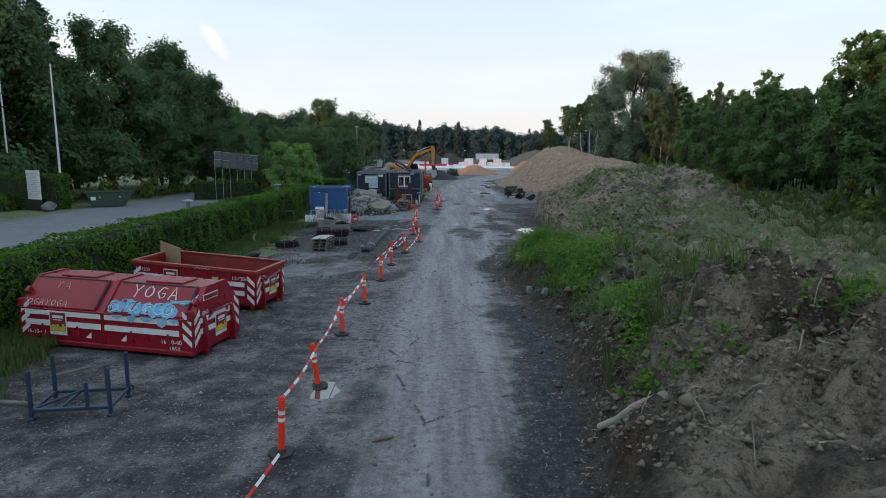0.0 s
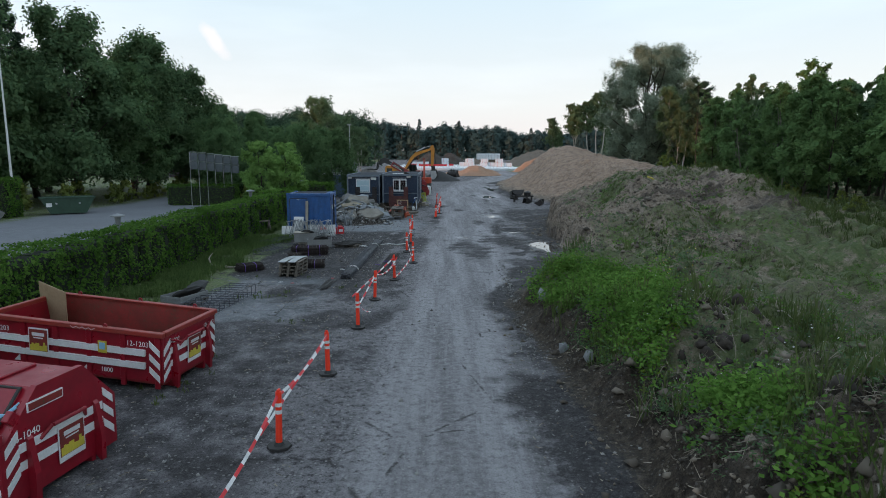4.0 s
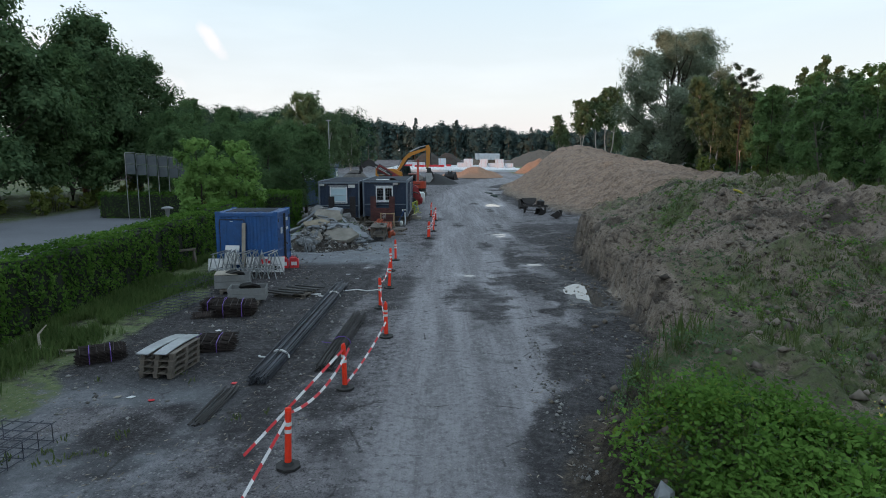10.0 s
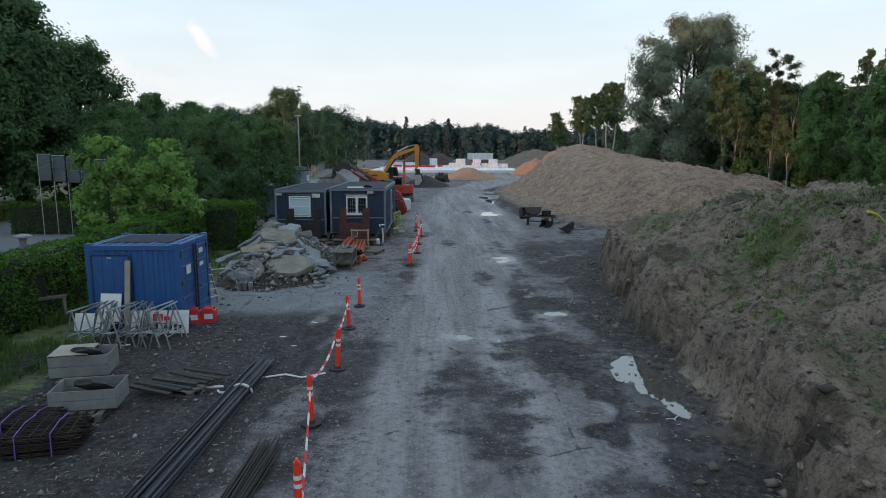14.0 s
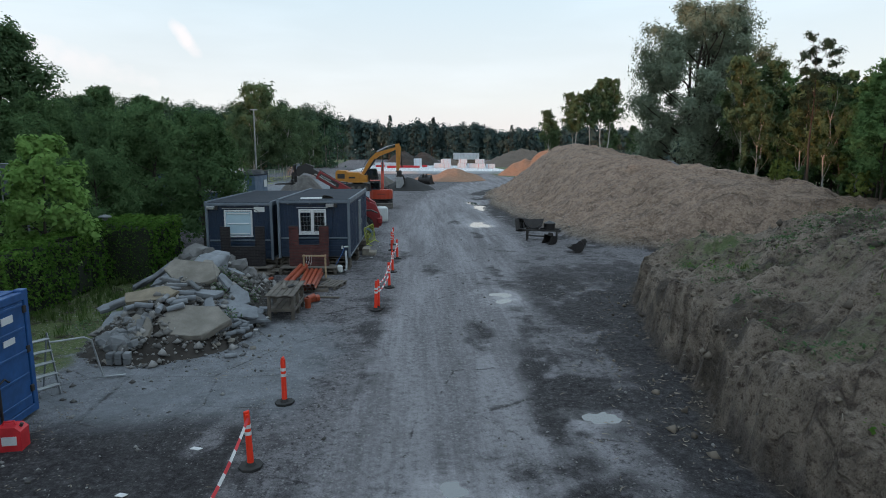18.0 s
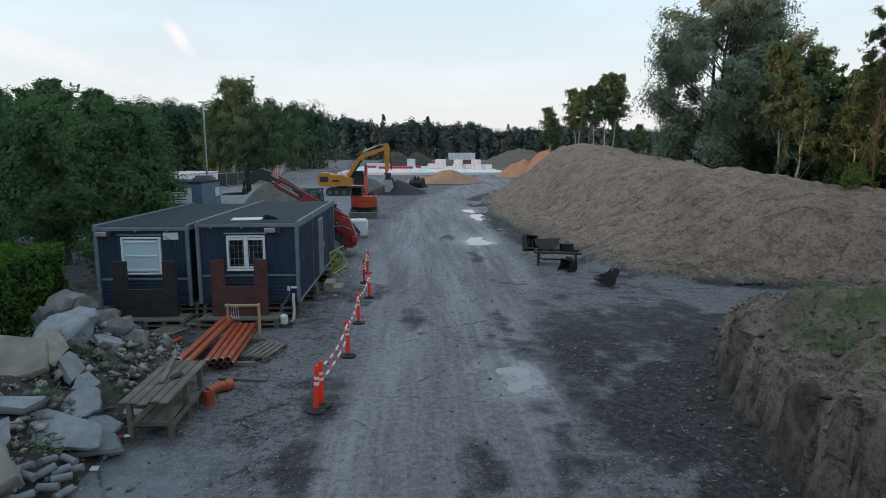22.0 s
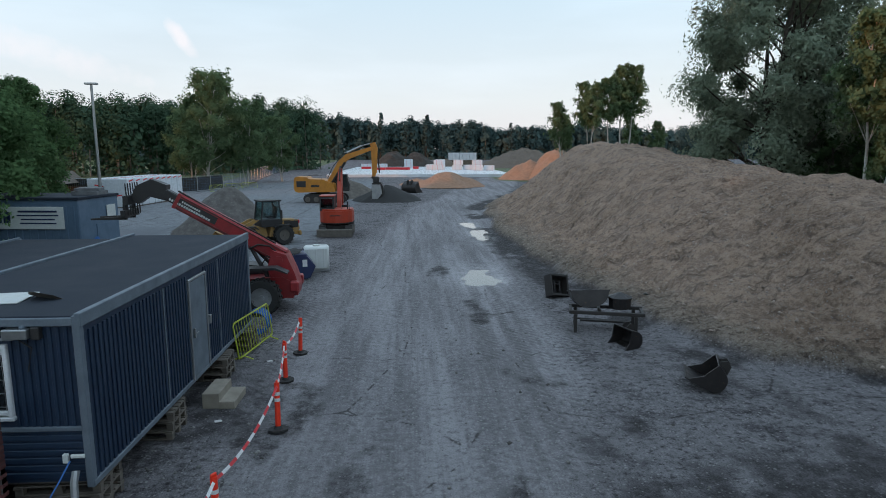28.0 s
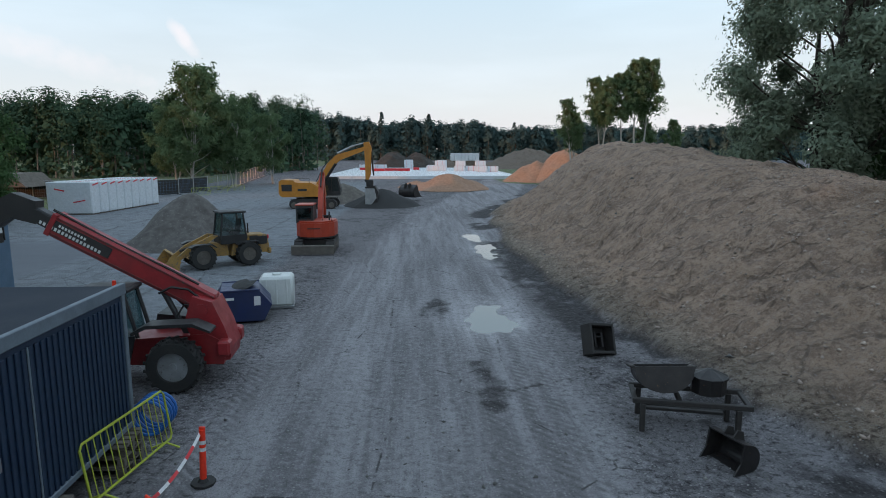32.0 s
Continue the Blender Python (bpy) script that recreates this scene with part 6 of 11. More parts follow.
hedge("hornbeam_hedge", -12.35, -11.05, 6, 46.8, 2.08, 5, "long clipped green hornbeam hedge between yard and car park")
hedge("hornbeam_hedge", -12.5, -11.2, 47.6, 57.2, 2.2, 6, "clipped green hedge behind the rubble heap")
hedge("hornbeam_hedge", -12.2, -9.6, 57.4, 60.6, 2.35, 7, "tall clipped hedge beside the site cabins", 200, 0.13)
hedge("sign_hedge", -40.5, -32.2, 51.4, 53.0, 2.9, 8, "clipped hedge behind the sign board at the car park", 130, 0.16)
hedge("low_hedge", -42, -35.6, 49.6, 50.9, 1.3, 9, "low clipped hedge at the car park", 110, 0.16)
hedge("terrace_hedge", -27.0, -19.0, 84.0, 85.3, 3.3, 12, "dark shrub hedge before the panel screen", 110, 0.18)
hedge("screen_hedge", -26.0, -19.5, 63.9, 64.9, 1.9, 13, "low dark shrub hedge below the panel screen", 110, 0.16)
hedge("dark_hedge", -24.5, -20.5, 74.0, 75.2, 1.7, 10, "dark clipped hedge across the car park", 110, 0.16)


# ---- car park: sign, flagpoles, lamps, boulder, green skip, screens ----
_sign = thing("sign_board", (-34.0, 51.0, 0), -28, "white notice board with rows of lettering on dark base", "sign")
part("board", Shape().box((0, 0, 2.15), (1.9, 0.08, 2.4)), M_WHITE, _sign)
part("base", Shape().box((0, 0, 0.48), (1.9, 0.14, 0.92)), M_MACHINE_BLACK, _sign)
for _k in range(7):
    part("text_bar", Shape().box((-0.15 + 0.1 * (_k % 3), -0.045, 3.1 - _k * 0.3), (1.3 - 0.2 * (_k % 3), 0.006, 0.05), bev=0.001), M_GALV, _sign)
    part("slat_joint", Shape().box((0, -0.043, 2.95 - _k * 0.3), (1.88, 0.004, 0.015), bev=0.001), M_GREYBLUE, _sign)
whole("boulder", Shape().rock((-32.4, 50.2, 0.35), (0.55, 0.45, 0.5), random.Random(8), 2), M_STONE, "grey boulder beside the sign board", "boulder", smooth=True)
for _x, _y in ((-33.7, 54.2), (-37.9, 53.8)):
    _f = thing("flagpole", (_x, _y, 0), 0, "tall white tapered flagpole without a flag", "flagpole", "flagpoles")
    part("pole", Shape().rod((0, 0, 0), (0, 0, 12.2), 0.11, 0.05, 10), M_WHITE, _f, smooth=True)
    part("cap", Shape().rod((0, 0, 12.2), (0, 0, 12.32), 0.09, 0.03, 8), M_WHITE, _f)
    part("rope", Shape().rod((0.12, 0, 1.0), (0.06, 0, 12.1), 0.008, n=4), M_GALV, _f)


def path_lamp():
    ob = thing("path_lamp", (0, 0, 0), 0, "grey garden lamp with flat round hat on a post", "lamp", "car park lamps")
    part("post", Shape().rod((0, 0, 0), (0, 0, 2.25), 0.05, 0.045, 10), M_LAMP, ob, smooth=True)
    part("globe", Shape().rod((0, 0, 2.25), (0, 0, 2.55), 0.08, 0.11, 12), M_LAMP, ob, smooth=True)
    part("hat", Shape().rod((0, 0, 2.55), (0, 0, 2.6), 0.25, 0.24, 18).rod((0, 0, 2.6), (0, 0, 2.66), 0.24, 0.05, 18), M_LAMP, ob, smooth=True)
    return ob


_lamp = path_lamp()
for _k, (_x, _y) in enumerate(((-11.75, 28.2), (-11.75, 43.7), (-11.85, 58.4))):
    _m = pose(_x, _y, 0.0, 0, 0, 10 * _k) @ Matrix.Scale(1.0, 4)
    if _k == 0:
        _lamp.matrix_basis = _m
    else:
        copy_thing(_lamp, _m)

_g = thing("green_skip", (-30.3, 55.5, 0), 35, "dark green steel skip at the edge of the car park", "skip")
part("tub", Shape().slab([(-1.9, 1.35), (1.9, 1.35), (1.25, 0.1), (-1.25, 0.1)], 1.7, None, "y"), M_BAG_GREEN, _g)
part("rim", Shape().box((0, -0.87, 1.34), (3.9, 0.1, 0.1)).box((0, 0.87, 1.34), (3.9, 0.1, 0.1)), M_BAG_GREEN, _g)
for _x in (-0.8, 0.8):
    part("lug", Shape().rod((_x, -1.0, 0.9), (_x, -0.85, 0.9), 0.07), M_GALV, _g)
part("paper", Shape().box((-1.3, -0.88, 0.8), (0.4, 0.01, 0.3), bev=0.002), M_WHITE, _g)

M_SCREEN = surface("dark_screen_panel", (0.085, 0.1, 0.11), (0.065, 0.08, 0.088), 0.6, bump=0.05)
_sc = thing("panel_screen", (-22.9, 63.0, 0), 10, "row of tall dark panels in pale steel frames", "screen")
for _k in range(6):
    _zz, _px, _py = 5.0 - 0.08 * _k, 0.68 * _k, 0.3 * _k
    part("panel", Shape().box((_px, _py, _zz - 0.42), (0.64, 0.05, 0.72)), M_SCREEN, _sc)
    part("panel", Shape().box((_px, _py, _zz - 1.22), (0.64, 0.05, 0.72)), M_SCREEN, _sc)
    part("post", Shape().box((_px - 0.36, _py, _zz / 2), (0.05, 0.05, _zz)), M_GALV, _sc)
    for _z in (_zz, _zz - 0.82):
        part("rail", Shape().box((_px, _py, _z), (0.72, 0.05, 0.04)), M_GALV, _sc)


# ---- blue site container ----
def site_container(at, turn):
    L, W, H = 2.55, 2.5, 2.44
    ob = thing("steel_store_container", at, turn, "small blue corrugated steel storage container with flat roof", "container")
    def corrugated(width, height):
        s, n = Shape(), int(width / 0.28)
        pts = []
        for k in range(n):
            x = -width / 2 + k * width / n
            for u, d in ((0.0, 0), (0.35, 0), (0.5, 0.035), (0.85, 0.035)):
                pts.append((x + u * width / n, d))
        pts.append((width / 2, 0))
        pts += [(width / 2, 0.06), (-width / 2, 0.06)]
        return s.slab(pts, height, None, "z")
    for turn_, off, wd in ((0, (0, -W / 2), L), (180, (0, W / 2), L), (-90, (-L / 2, 0), W)):
        w = part("wall", corrugated(wd - 0.2, H - 0.3), M_BLUE_STEEL, ob, "blue corrugated steel wall")
        w.matrix_basis = pose(off[0], off[1], H / 2, 0, 0, turn_)
    for x in (-1, 1):
        for y in (-1, 1):
            part("corner_post", Shape().box((x * (L / 2 - 0.05), y * (W / 2 - 0.05), H / 2), (0.13, 0.13, H)), M_BLUE_STEEL, ob)
    for z in (0.09, H - 0.08):
        part("rail", Shape().box((0, -W / 2 + 0.03, z), (L - 0.2, 0.1, 0.15)).box((0, W / 2 - 0.03, z), (L - 0.2, 0.1, 0.15)).box((L / 2 - 0.03, 0, z), (0.1, W - 0.2, 0.15)).box((-L / 2 + 0.03, 0, z), (0.1, W - 0.2, 0.15)), M_BLUE_STEEL, ob)
    part("roof", Shape().box((0, 0, H - 0.05), (L - 0.12, W - 0.12, 0.06)), M_BLUE_STEEL, ob)
    for k in range(8):
        part("roof_rib", Shape().box((-L / 2 + 0.24 + k * 0.295, 0, H - 0.008), (0.15, W - 0.2, 0.03)), M_BLUE_STEEL, ob)
    for k in range(7):
        part("roof_dirt", Shape().box((-L / 2 + 0.42 + k * 0.27, 0.05 + 0.05 * (k % 3), H + 0.012), (0.268, W - 0.75 - 0.12 * (k % 2), 0.012), bev=0.003), M_FELT, ob, "dark patch of moss and grit")
    part("door", Shape().box((-0.6, -W / 2 - 0.01, 1.15), (1.0, 0.05, 1.95)), M_BLUE_STEEL, ob)
    part("door_frame", Shape().box((-1.11, -W / 2 - 0.03, 1.15), (0.035, 0.03, 2.02)).box((-0.09, -W / 2 - 0.03, 1.15), (0.035, 0.03, 2.02)).box((-0.6, -W / 2 - 0.03, 2.16), (1.0, 0.03, 0.035)), M_RUBBER, ob, "dark rubber door seal")
    part("door_corrugation", Shape().box((-0.9, -W / 2 - 0.04, 1.15), (0.16, 0.02, 1.85)).box((-0.6, -W / 2 - 0.04, 1.15), (0.16, 0.02, 1.85)).box((-0.3, -W / 2 - 0.04, 1.15), (0.16, 0.02, 1.85)), M_BLUE_STEEL, ob)
    for y in (-0.575, 0.575):
        leaf = part("end_door", Shape().box((L / 2 - 0.03, y, H / 2), (0.05, 1.08, H - 0.34)), M_BLUE_STEEL, ob, "blue steel end door")
        for k in range(5):
            part("door_rib", Shape().box((L / 2 + 0.005, y, 0.36 + 0.46 * k), (0.03, 0.98, 0.06)), M_BLUE_STEEL, leaf)
        for z in (0.5, 1.3, 2.1):
            part("hinge", Shape().box((L / 2 + 0.01, y * 1.93, z), (0.05, 0.09, 0.14)), M_STEEL_DARK, leaf)
        part("locking_bar", Shape().rod((L / 2 + 0.04, y * 0.16, 0.12), (L / 2 + 0.04, y * 0.16, H - 0.12), 0.024), M_STEEL_DARK, leaf)
        part("door_handle", Shape().hose([(L / 2 + 0.05, y * 0.16, 0.95), (L / 2 + 0.06, y * 0.4, 1.0), (L / 2 + 0.06, y * 0.62, 0.9)], 0.018, 6), M_STEEL_DARK, leaf)
        part("gasket", Shape().box((L / 2 + 0.002, y * 0.03, H / 2), (0.03, 0.03, H - 0.34)), M_RUBBER, leaf)
    for x in (-1, 1):
        for y in (-1, 1):
            part("corner_casting", Shape().box((x * (L / 2 - 0.07), y * (W / 2 - 0.07), H - 0.02), (0.18, 0.18, 0.12)), M_BLUE_STEEL, ob)
    part("sticker", Shape().box((L / 2 + 0.02, 0.55, 2.02), (0.012, 0.34, 0.14), bev=0.001), M_WHITE, ob)
    part("sticker", Shape().box((L / 2 + 0.02, 0.55, 1.6), (0.012, 0.34, 0.12), bev=0.001), M_WHITE, ob)
    part("sticker", Shape().box((-0.62, -W / 2 - 0.04, 2.0), (0.12, 0.01, 0.2), bev=0.001), M_WHITE, ob)
    part("sticker", Shape().box((L / 2 + 0.02, -0.55, 1.62), (0.012, 0.34, 0.26), bev=0.001), M_WHITE, ob)
    return ob


site_container((-7.97, 43.72, 0.05), 2)
whole("timber_plank", Shape().box((0, 0, 1.05), (0.15, 0.06, 2.1)), M_LOG, "grey plank leaning on the blue container", "timber", at=pose(-8.0, 42.02, 0, -9, 0, 0))
for _k, (_x, _w, _h, _z) in enumerate(((-8.5, 0.6, 0.8, 1.0), (-9.0, 1.0, 0.5, 0.6), (-7.1, 1.6, 0.65, 0.62))):
    whole("white_sign_panel", Shape().box((0, 0, 0), (_w, 0.03, _h), bev=0.004), M_WHITE, "white sign panel leaning on the blue container", "sign", "loose sign panels", at=pose(_x, 42.2 - 0.06 * _k, _z - 0.25, -14, 0, 3 * _k - 4))
_sg = thing("sign_print", (-7.1, 42.055, 0.37), 2, "red emblem and black lettering bars printed on a white panel", "sign print")
for _x, _z, _w, _h, _m in ((-0.12, 0.13, 0.12, 0.2, M_TAPE_RED), (0.04, 0.13, 0.12, 0.2, M_TAPE_RED), (0.2, 0.1, 0.16, 0.12, M_TAPE_RED), (0.0, -0.03, 0.9, 0.02, M_MACHINE_BLACK)) + tuple((-0.6 + 0.13 * _k, -0.14, 0.085, 0.13 if _k % 4 else 0.17, M_MACHINE_BLACK) for _k in range(10) if _k not in (5,)):
    part("print_bar", Shape().box((_x, 0.25 * _z, _z), (_w, 0.008, _h), (-14, 0, 0), 0.001), _m, _sg)


def trestle():
    ob = thing("steel_trestle", (0, 0, 0), 0, "galvanised folding steel trestle leg", "trestle", "stack of trestles")
    for y in (-0.5, 0.5):
        part("leg", Shape().rod((-0.28, y, 0), (0, y * 0.9, 1.0), 0.02).rod((0.28, y, 0), (0, y * 0.9, 1.0), 0.02), M_GALV, ob)
        part("strut", Shape().rod((-0.16, y, 0.42), (0.16, y, 0.42), 0.012), M_GALV, ob)
    part("top_bar", Shape().rod((0, -0.6, 1.0), (0, 0.6, 1.0), 0.024), M_GALV, ob)
    part("lower_bar", Shape().rod((-0.2, -0.5, 0.3), (-0.2, 0.5, 0.3), 0.016).rod((0.2, -0.5, 0.3), (0.2, 0.5, 0.3), 0.016), M_GALV, ob)
    return ob


_t = trestle()
for _k in range(10):
    _m = pose(-8.7 + 0.24 * _k, 41.3 + 0.06 * (_k % 3), 0, 0, 0, -12 + 9 * (_k % 4))
    if _k == 0:
        _t.matrix_basis = _m
    else:
        copy_thing(_t, _m)

for _x, _y, _a in ((-6.62, 43.3, 14), (-6.2, 43.42, 8)):
    _j = thing("jerry_can", (_x, _y, 0), _a, "red plastic fuel can with white label beside the container", "fuel can", "red fuel cans")
    part("body", Shape().slab([(-0.19, 0), (0.19, 0), (0.19, 0.36), (0.1, 0.44), (-0.19, 0.44)], 0.3, None, "y"), M_TAPE_RED, _j)
    part("handle", Shape().hose([(-0.15, 0, 0.43), (-0.12, 0, 0.5), (0.04, 0, 0.5), (0.07, 0, 0.43)], 0.018, 6), M_TAPE_RED, _j)
    part("cap", Shape().rod((0.13, 0, 0.4), (0.16, 0, 0.46), 0.03), M_MACHINE_BLACK, _j)
    part("label", Shape().box((0, -0.153, 0.2), (0.24, 0.006, 0.16), bev=0.001), M_WHITE, _j)
_j = thing("bent_pipe_rail", (-6.6, 46.6, 0), 50, "bent grey steel pipe leaning behind the step ladder", "pipe")
part("tube", Shape().hose([(-0.7, 0, 1.1), (0.0, 0, 1.05), (0.15, 0, 0.95), (0.3, -0.1, 0.06), (0.7, -0.3, 0.04)], 0.022, 8), M_GALV, _j, smooth=True)
_l = thing("step_ladder", (-6.95, 45.75, 0), 55, "grey aluminium step ladder leaning by the container", "ladder")
for _x in (-0.22, 0.22):
    part("stile", Shape().box((_x, 0.18, 0.65), (0.03, 0.06, 1.35), (-16, 0, 0)), M_GALV, _l)
    part("back_leg", Shape().rod((_x, 0.75, 0), (_x, 0.36, 1.28), 0.018), M_GALV, _l)
for _k in range(5):
    part("tread", Shape().box((0, 0.02 + 0.07 * _k, 0.22 + 0.24 * _k), (0.44, 0.14, 0.03)), M_GALV, _l)
_wf = thing("wooden_sawhorse", (-11.0, 43.4, 0), 40, "grey wooden sawhorse in tall grass", "sawhorse")
part("beam", Shape().box((0, 0, 0.75), (1.0, 0.08, 0.1)), M_WOOD, _wf)
for _x in (-0.42, 0.42):
    part("leg", Shape().box((_x, 0.14, 0.37), (0.08, 0.05, 0.78), (20, 0, 0)).box((_x, -0.14, 0.37), (0.08, 0.05, 0.78), (-20, 0, 0)), M_WOOD, _wf)


# ---- pallets, crates, reinforcement ----
def pallet(at, turn, label="weathered wooden pallet lying on the ground", mat=None, tilt=0):
    mat = mat or M_WOOD
    ob = thing("pallet", at, turn, label, "pallet", "pallets")
    for k in range(5):
        part("top_board", Shape().box((-0.34 + 0.17 * k, 0, 0.132), (0.12, 1.2, 0.022), bev=0.004), mat, ob)
    for k in range(3):
        part("cross_board", Shape().box((0, -0.54 + 0.54 * k, 0.11), (0.8, 0.13, 0.022), bev=0.004), mat, ob)
        part("bottom_board", Shape().box((-0.33 + 0.33 * k, 0, 0.011), (0.1, 1.2, 0.022), bev=0.004), mat, ob)
        for j in range(3):
            part("block", Shape().box((-0.33 + 0.33 * k, -0.54 + 0.54 * j, 0.06), (0.1, 0.12, 0.078), bev=0.004), mat, ob)
    return ob


_p = pallet((-6.0, 30.45, 0.02), -8, "stacked weathered wooden pallet carrying grey slabs")
for _k in range(1, 4):
    copy_thing(_p, pose(-6.0 + 0.015 * _k, 30.45, 0.02 + 0.146 * _k, 0, 0, -8 + _k))
for _x, _r in ((-6.25, -10), (-5.9, -6)):
    _s = Shape()
    for _k in range(4):
        _s.box((0.0, -0.55 + 0.37 * _k, 0.02 + 0.02 * (_k in (1, 2))), (0.3, 0.38, 0.035), (3 * (1.5 - _k), 0, 0))
    whole("bent_grey_sheet", _s, M_GALV, "bent grey sheet metal strip on the pallet stack", "sheet metal", "grey strips", at=pose(_x + 0.1, 30.45, 0.61, 0, 0, _r))
for _a, _r in (((-4.9, 38.0, 0.01), 72), ((-6.2, 36.9, 0.01), 8), ((-7.3, 38.7, 0.01), 10)):
    copy_thing(_p, pose(*_a, 0, 0, _r))

for _k in range(8):
    whole("dark_batten", Shape().box((0, 0, 0), (0.1, 1.15 + 0.06 * (_k % 3), 0.05)), M_STEEL_DARK if _k % 3 == 0 else M_COAL, "dark wet batten lying on a pallet", "timber", "battens on the pallet", at=pose(-4.9 - 0.42 + 0.12 * _k, 38.0 + 0.14 * _k - 0.5, 0.19 + 0.03 * (_k % 2), 0, 0, 72 - 6 + 2 * (_k % 5)))


def crate(at, turn, lid, h=0.4):
    ob = thing("wooden_crate", at, turn, "pale wooden pallet crate with plank sides", "crate", "crates")
    for y in (-0.39, 0.39):
        for z in (h * 0.27, h * 0.75):
            part("side_board", Shape().box((0, y, z), (1.2, 0.025, h * 0.46)), M_CRATE, ob)
    for x in (-0.59, 0.59):
        for z in (h * 0.27, h * 0.75):
            part("end_board", Shape().box((x, 0, z), (0.025, 0.75, h * 0.46)), M_CRATE, ob)
    if lid:
        part("lid", Shape().box((-0.2, 0, h + 0.02), (0.8, 0.82, 0.03)), M_LOG, ob, "grey lid board")
    part("scrap", Shape().rock((0.1, 0, h * 0.86), (0.54, 0.35, 0.1), random.Random(2), 2), M_COAL, ob, "dark scrap")
    return ob


crate((-7.3, 38.7, 0.16), 12, True, 0.5)
crate((-6.2, 36.9, 0.16), 10, False, 0.42)


def mesh_bundle(at, turn, size, h, strap=True):
    """A stack of rusty reinforcement offcuts tied with straps."""
    ob = thing("reinforcement_stack", at, turn, "stack of rusty black reinforcement steel tied with purple straps", "reinforcement", "reinforcement stacks")
    rng = random.Random(int(at[1] * 10))
    s = Shape()
    for k in range(int(h / 0.035)):
        z = 0.03 + 0.035 * k
        for j in range(9):
            y = -size[1] / 2 + j * size[1] / 8 + rng.uniform(-0.02, 0.02)
            s.rod((-size[0] / 2 + rng.uniform(-0.08, 0.08), y, z), (size[0] / 2 + rng.uniform(-0.08, 0.08), y + rng.uniform(-0.03, 0.03), z + 0.01), 0.013, n=4)
        for j in range(6):
            x = -size[0] / 2 + (j + 0.5) * size[0] / 6 + rng.uniform(-0.03, 0.03)
            s.rod((x, -size[1] / 2 - 0.05, z + 0.016), (x + rng.uniform(-0.05, 0.05), size[1] / 2 + 0.05, z + 0.016), 0.012, n=4)
    tagged(part("steel_offcut", s, M_RUST_DARK, ob), kind="stuff")
    if strap:
        for x in (-0.25, 0.2):
            part("strap", Shape().hose([(x * size[0], -size[1] / 2 - 0.06, 0.02), (x * size[0], -size[1] / 2 - 0.05, h), (x * size[0], 0, h + 0.05), (x * size[0], size[1] / 2 + 0.03, h)], 0.011, 5), M_PURPLE, ob, "purple strap")
    return ob


mesh_bundle((-6.15, 35.4, 0), 12, (1.2, 0.8), 0.42)
mesh_bundle((-6.9, 36.1, 0), 5, (1.0, 0.7), 0.3)
mesh_bundle((-6.9, 35.2, 0), 20, (0.9, 0.6), 0.1, False)
mesh_bundle((-5.7, 32.1, 0), 10, (1.2, 0.9), 0.25)
mesh_bundle((-8.0, 31.2, 0), 30, (1.0, 0.7), 0.28)


def cage(at, turn, L, W, H):
    """A reinforcement cage of long bars and stirrups."""
    ob = thing("reinforcement_cage", at, turn, "dark reinforcement bar cage lying on bare ground", "reinforcement", "reinforcement cages")
    for y in np.linspace(-W / 2, W / 2, 5):
        for z in (0.05, H):
            part("long_bar", Shape().rod((-L / 2, y, z), (L / 2, y, z), 0.011, n=4), M_REBAR, ob)
    for x in np.linspace(-L / 2 + 0.1, L / 2 - 0.1, int(L / 0.3)):
        s = Shape()
        for z in (0.05, H):
            s.rod((x, -W / 2, z), (x, W / 2, z), 0.01, n=4)
        for y in (-W / 2, W / 2):
            s.rod((x, y, 0.02), (x, y, H), 0.01, n=4)
        part("stirrup", s, M_REBAR, ob)
    return ob


cage((-7.2, 24.7, 0), 82, 4.6, 0.95, 0.36)
copy_thing(_p, pose(-8.1, 25.0, 0.1, 0, 0, -22))
crate((-8.1, 25.0, 0.25), 68, False, 0.22)
cage((-8.3, 36.2, 0), 78, 2.6, 1.0, 0.25)
cage((-9.0, 39.3, 0), 70, 2.2, 0.8, 0.22)
whole("black_plastic_heap", Shape().rock((-8.6, 26.9, 0.1), (0.7, 0.45, 0.16), random.Random(5), 2), M_RUBBER, "crumpled black plastic pile beside a cage", "plastic")


def bar_bundle(a, b, r, n, label, straps, mat, strap=None, wide=0.028):
    ob = thing("reinforcement_bundle", (0, 0, 0), 0, label, "reinforcement", "bar bundles")
    rng = random.Random(n)
    a, b = Vector(a), Vector(b)
    d = (b - a).normalized()
    side = Vector((-d.y, d.x, 0))
    for k in range(n):
        o = side * rng.uniform(-r, r) + Vector((0, 0, 0.02 + abs(rng.gauss(0, 1)) * r * 0.42))
        p, q = a + o + d * rng.uniform(-0.15, 0.15), b + o + side * rng.uniform(-0.05, 0.05) + d * rng.uniform(-0.25, 0.25)
        mid = p.lerp(q, 0.5) + side * rng.uniform(-0.04, 0.04)
        part("bar", Shape().hose([p, mid, q], 0.014, 5), mat, ob)
    for u in straps:
        c = a.lerp(b, u)
        loop = [c + side * (r * 1.15 * math.cos(t)) + Vector((0, 0, max(0.02, r * 0.95 * math.sin(t) + 0.02))) for t in np.linspace(0, math.pi, 9)]
        part("strap", Shape().hose(loop, wide, 5).hose([loop[0], loop[0] + side * 0.2 - d * 0.1 + Vector((0, 0, 0.05)), loop[0] + side * 0.32 + d * 0.12], wide * 0.9, 5), strap or M_TAPE_WHITE, ob, "lifting strap tied round the bars")
    return ob


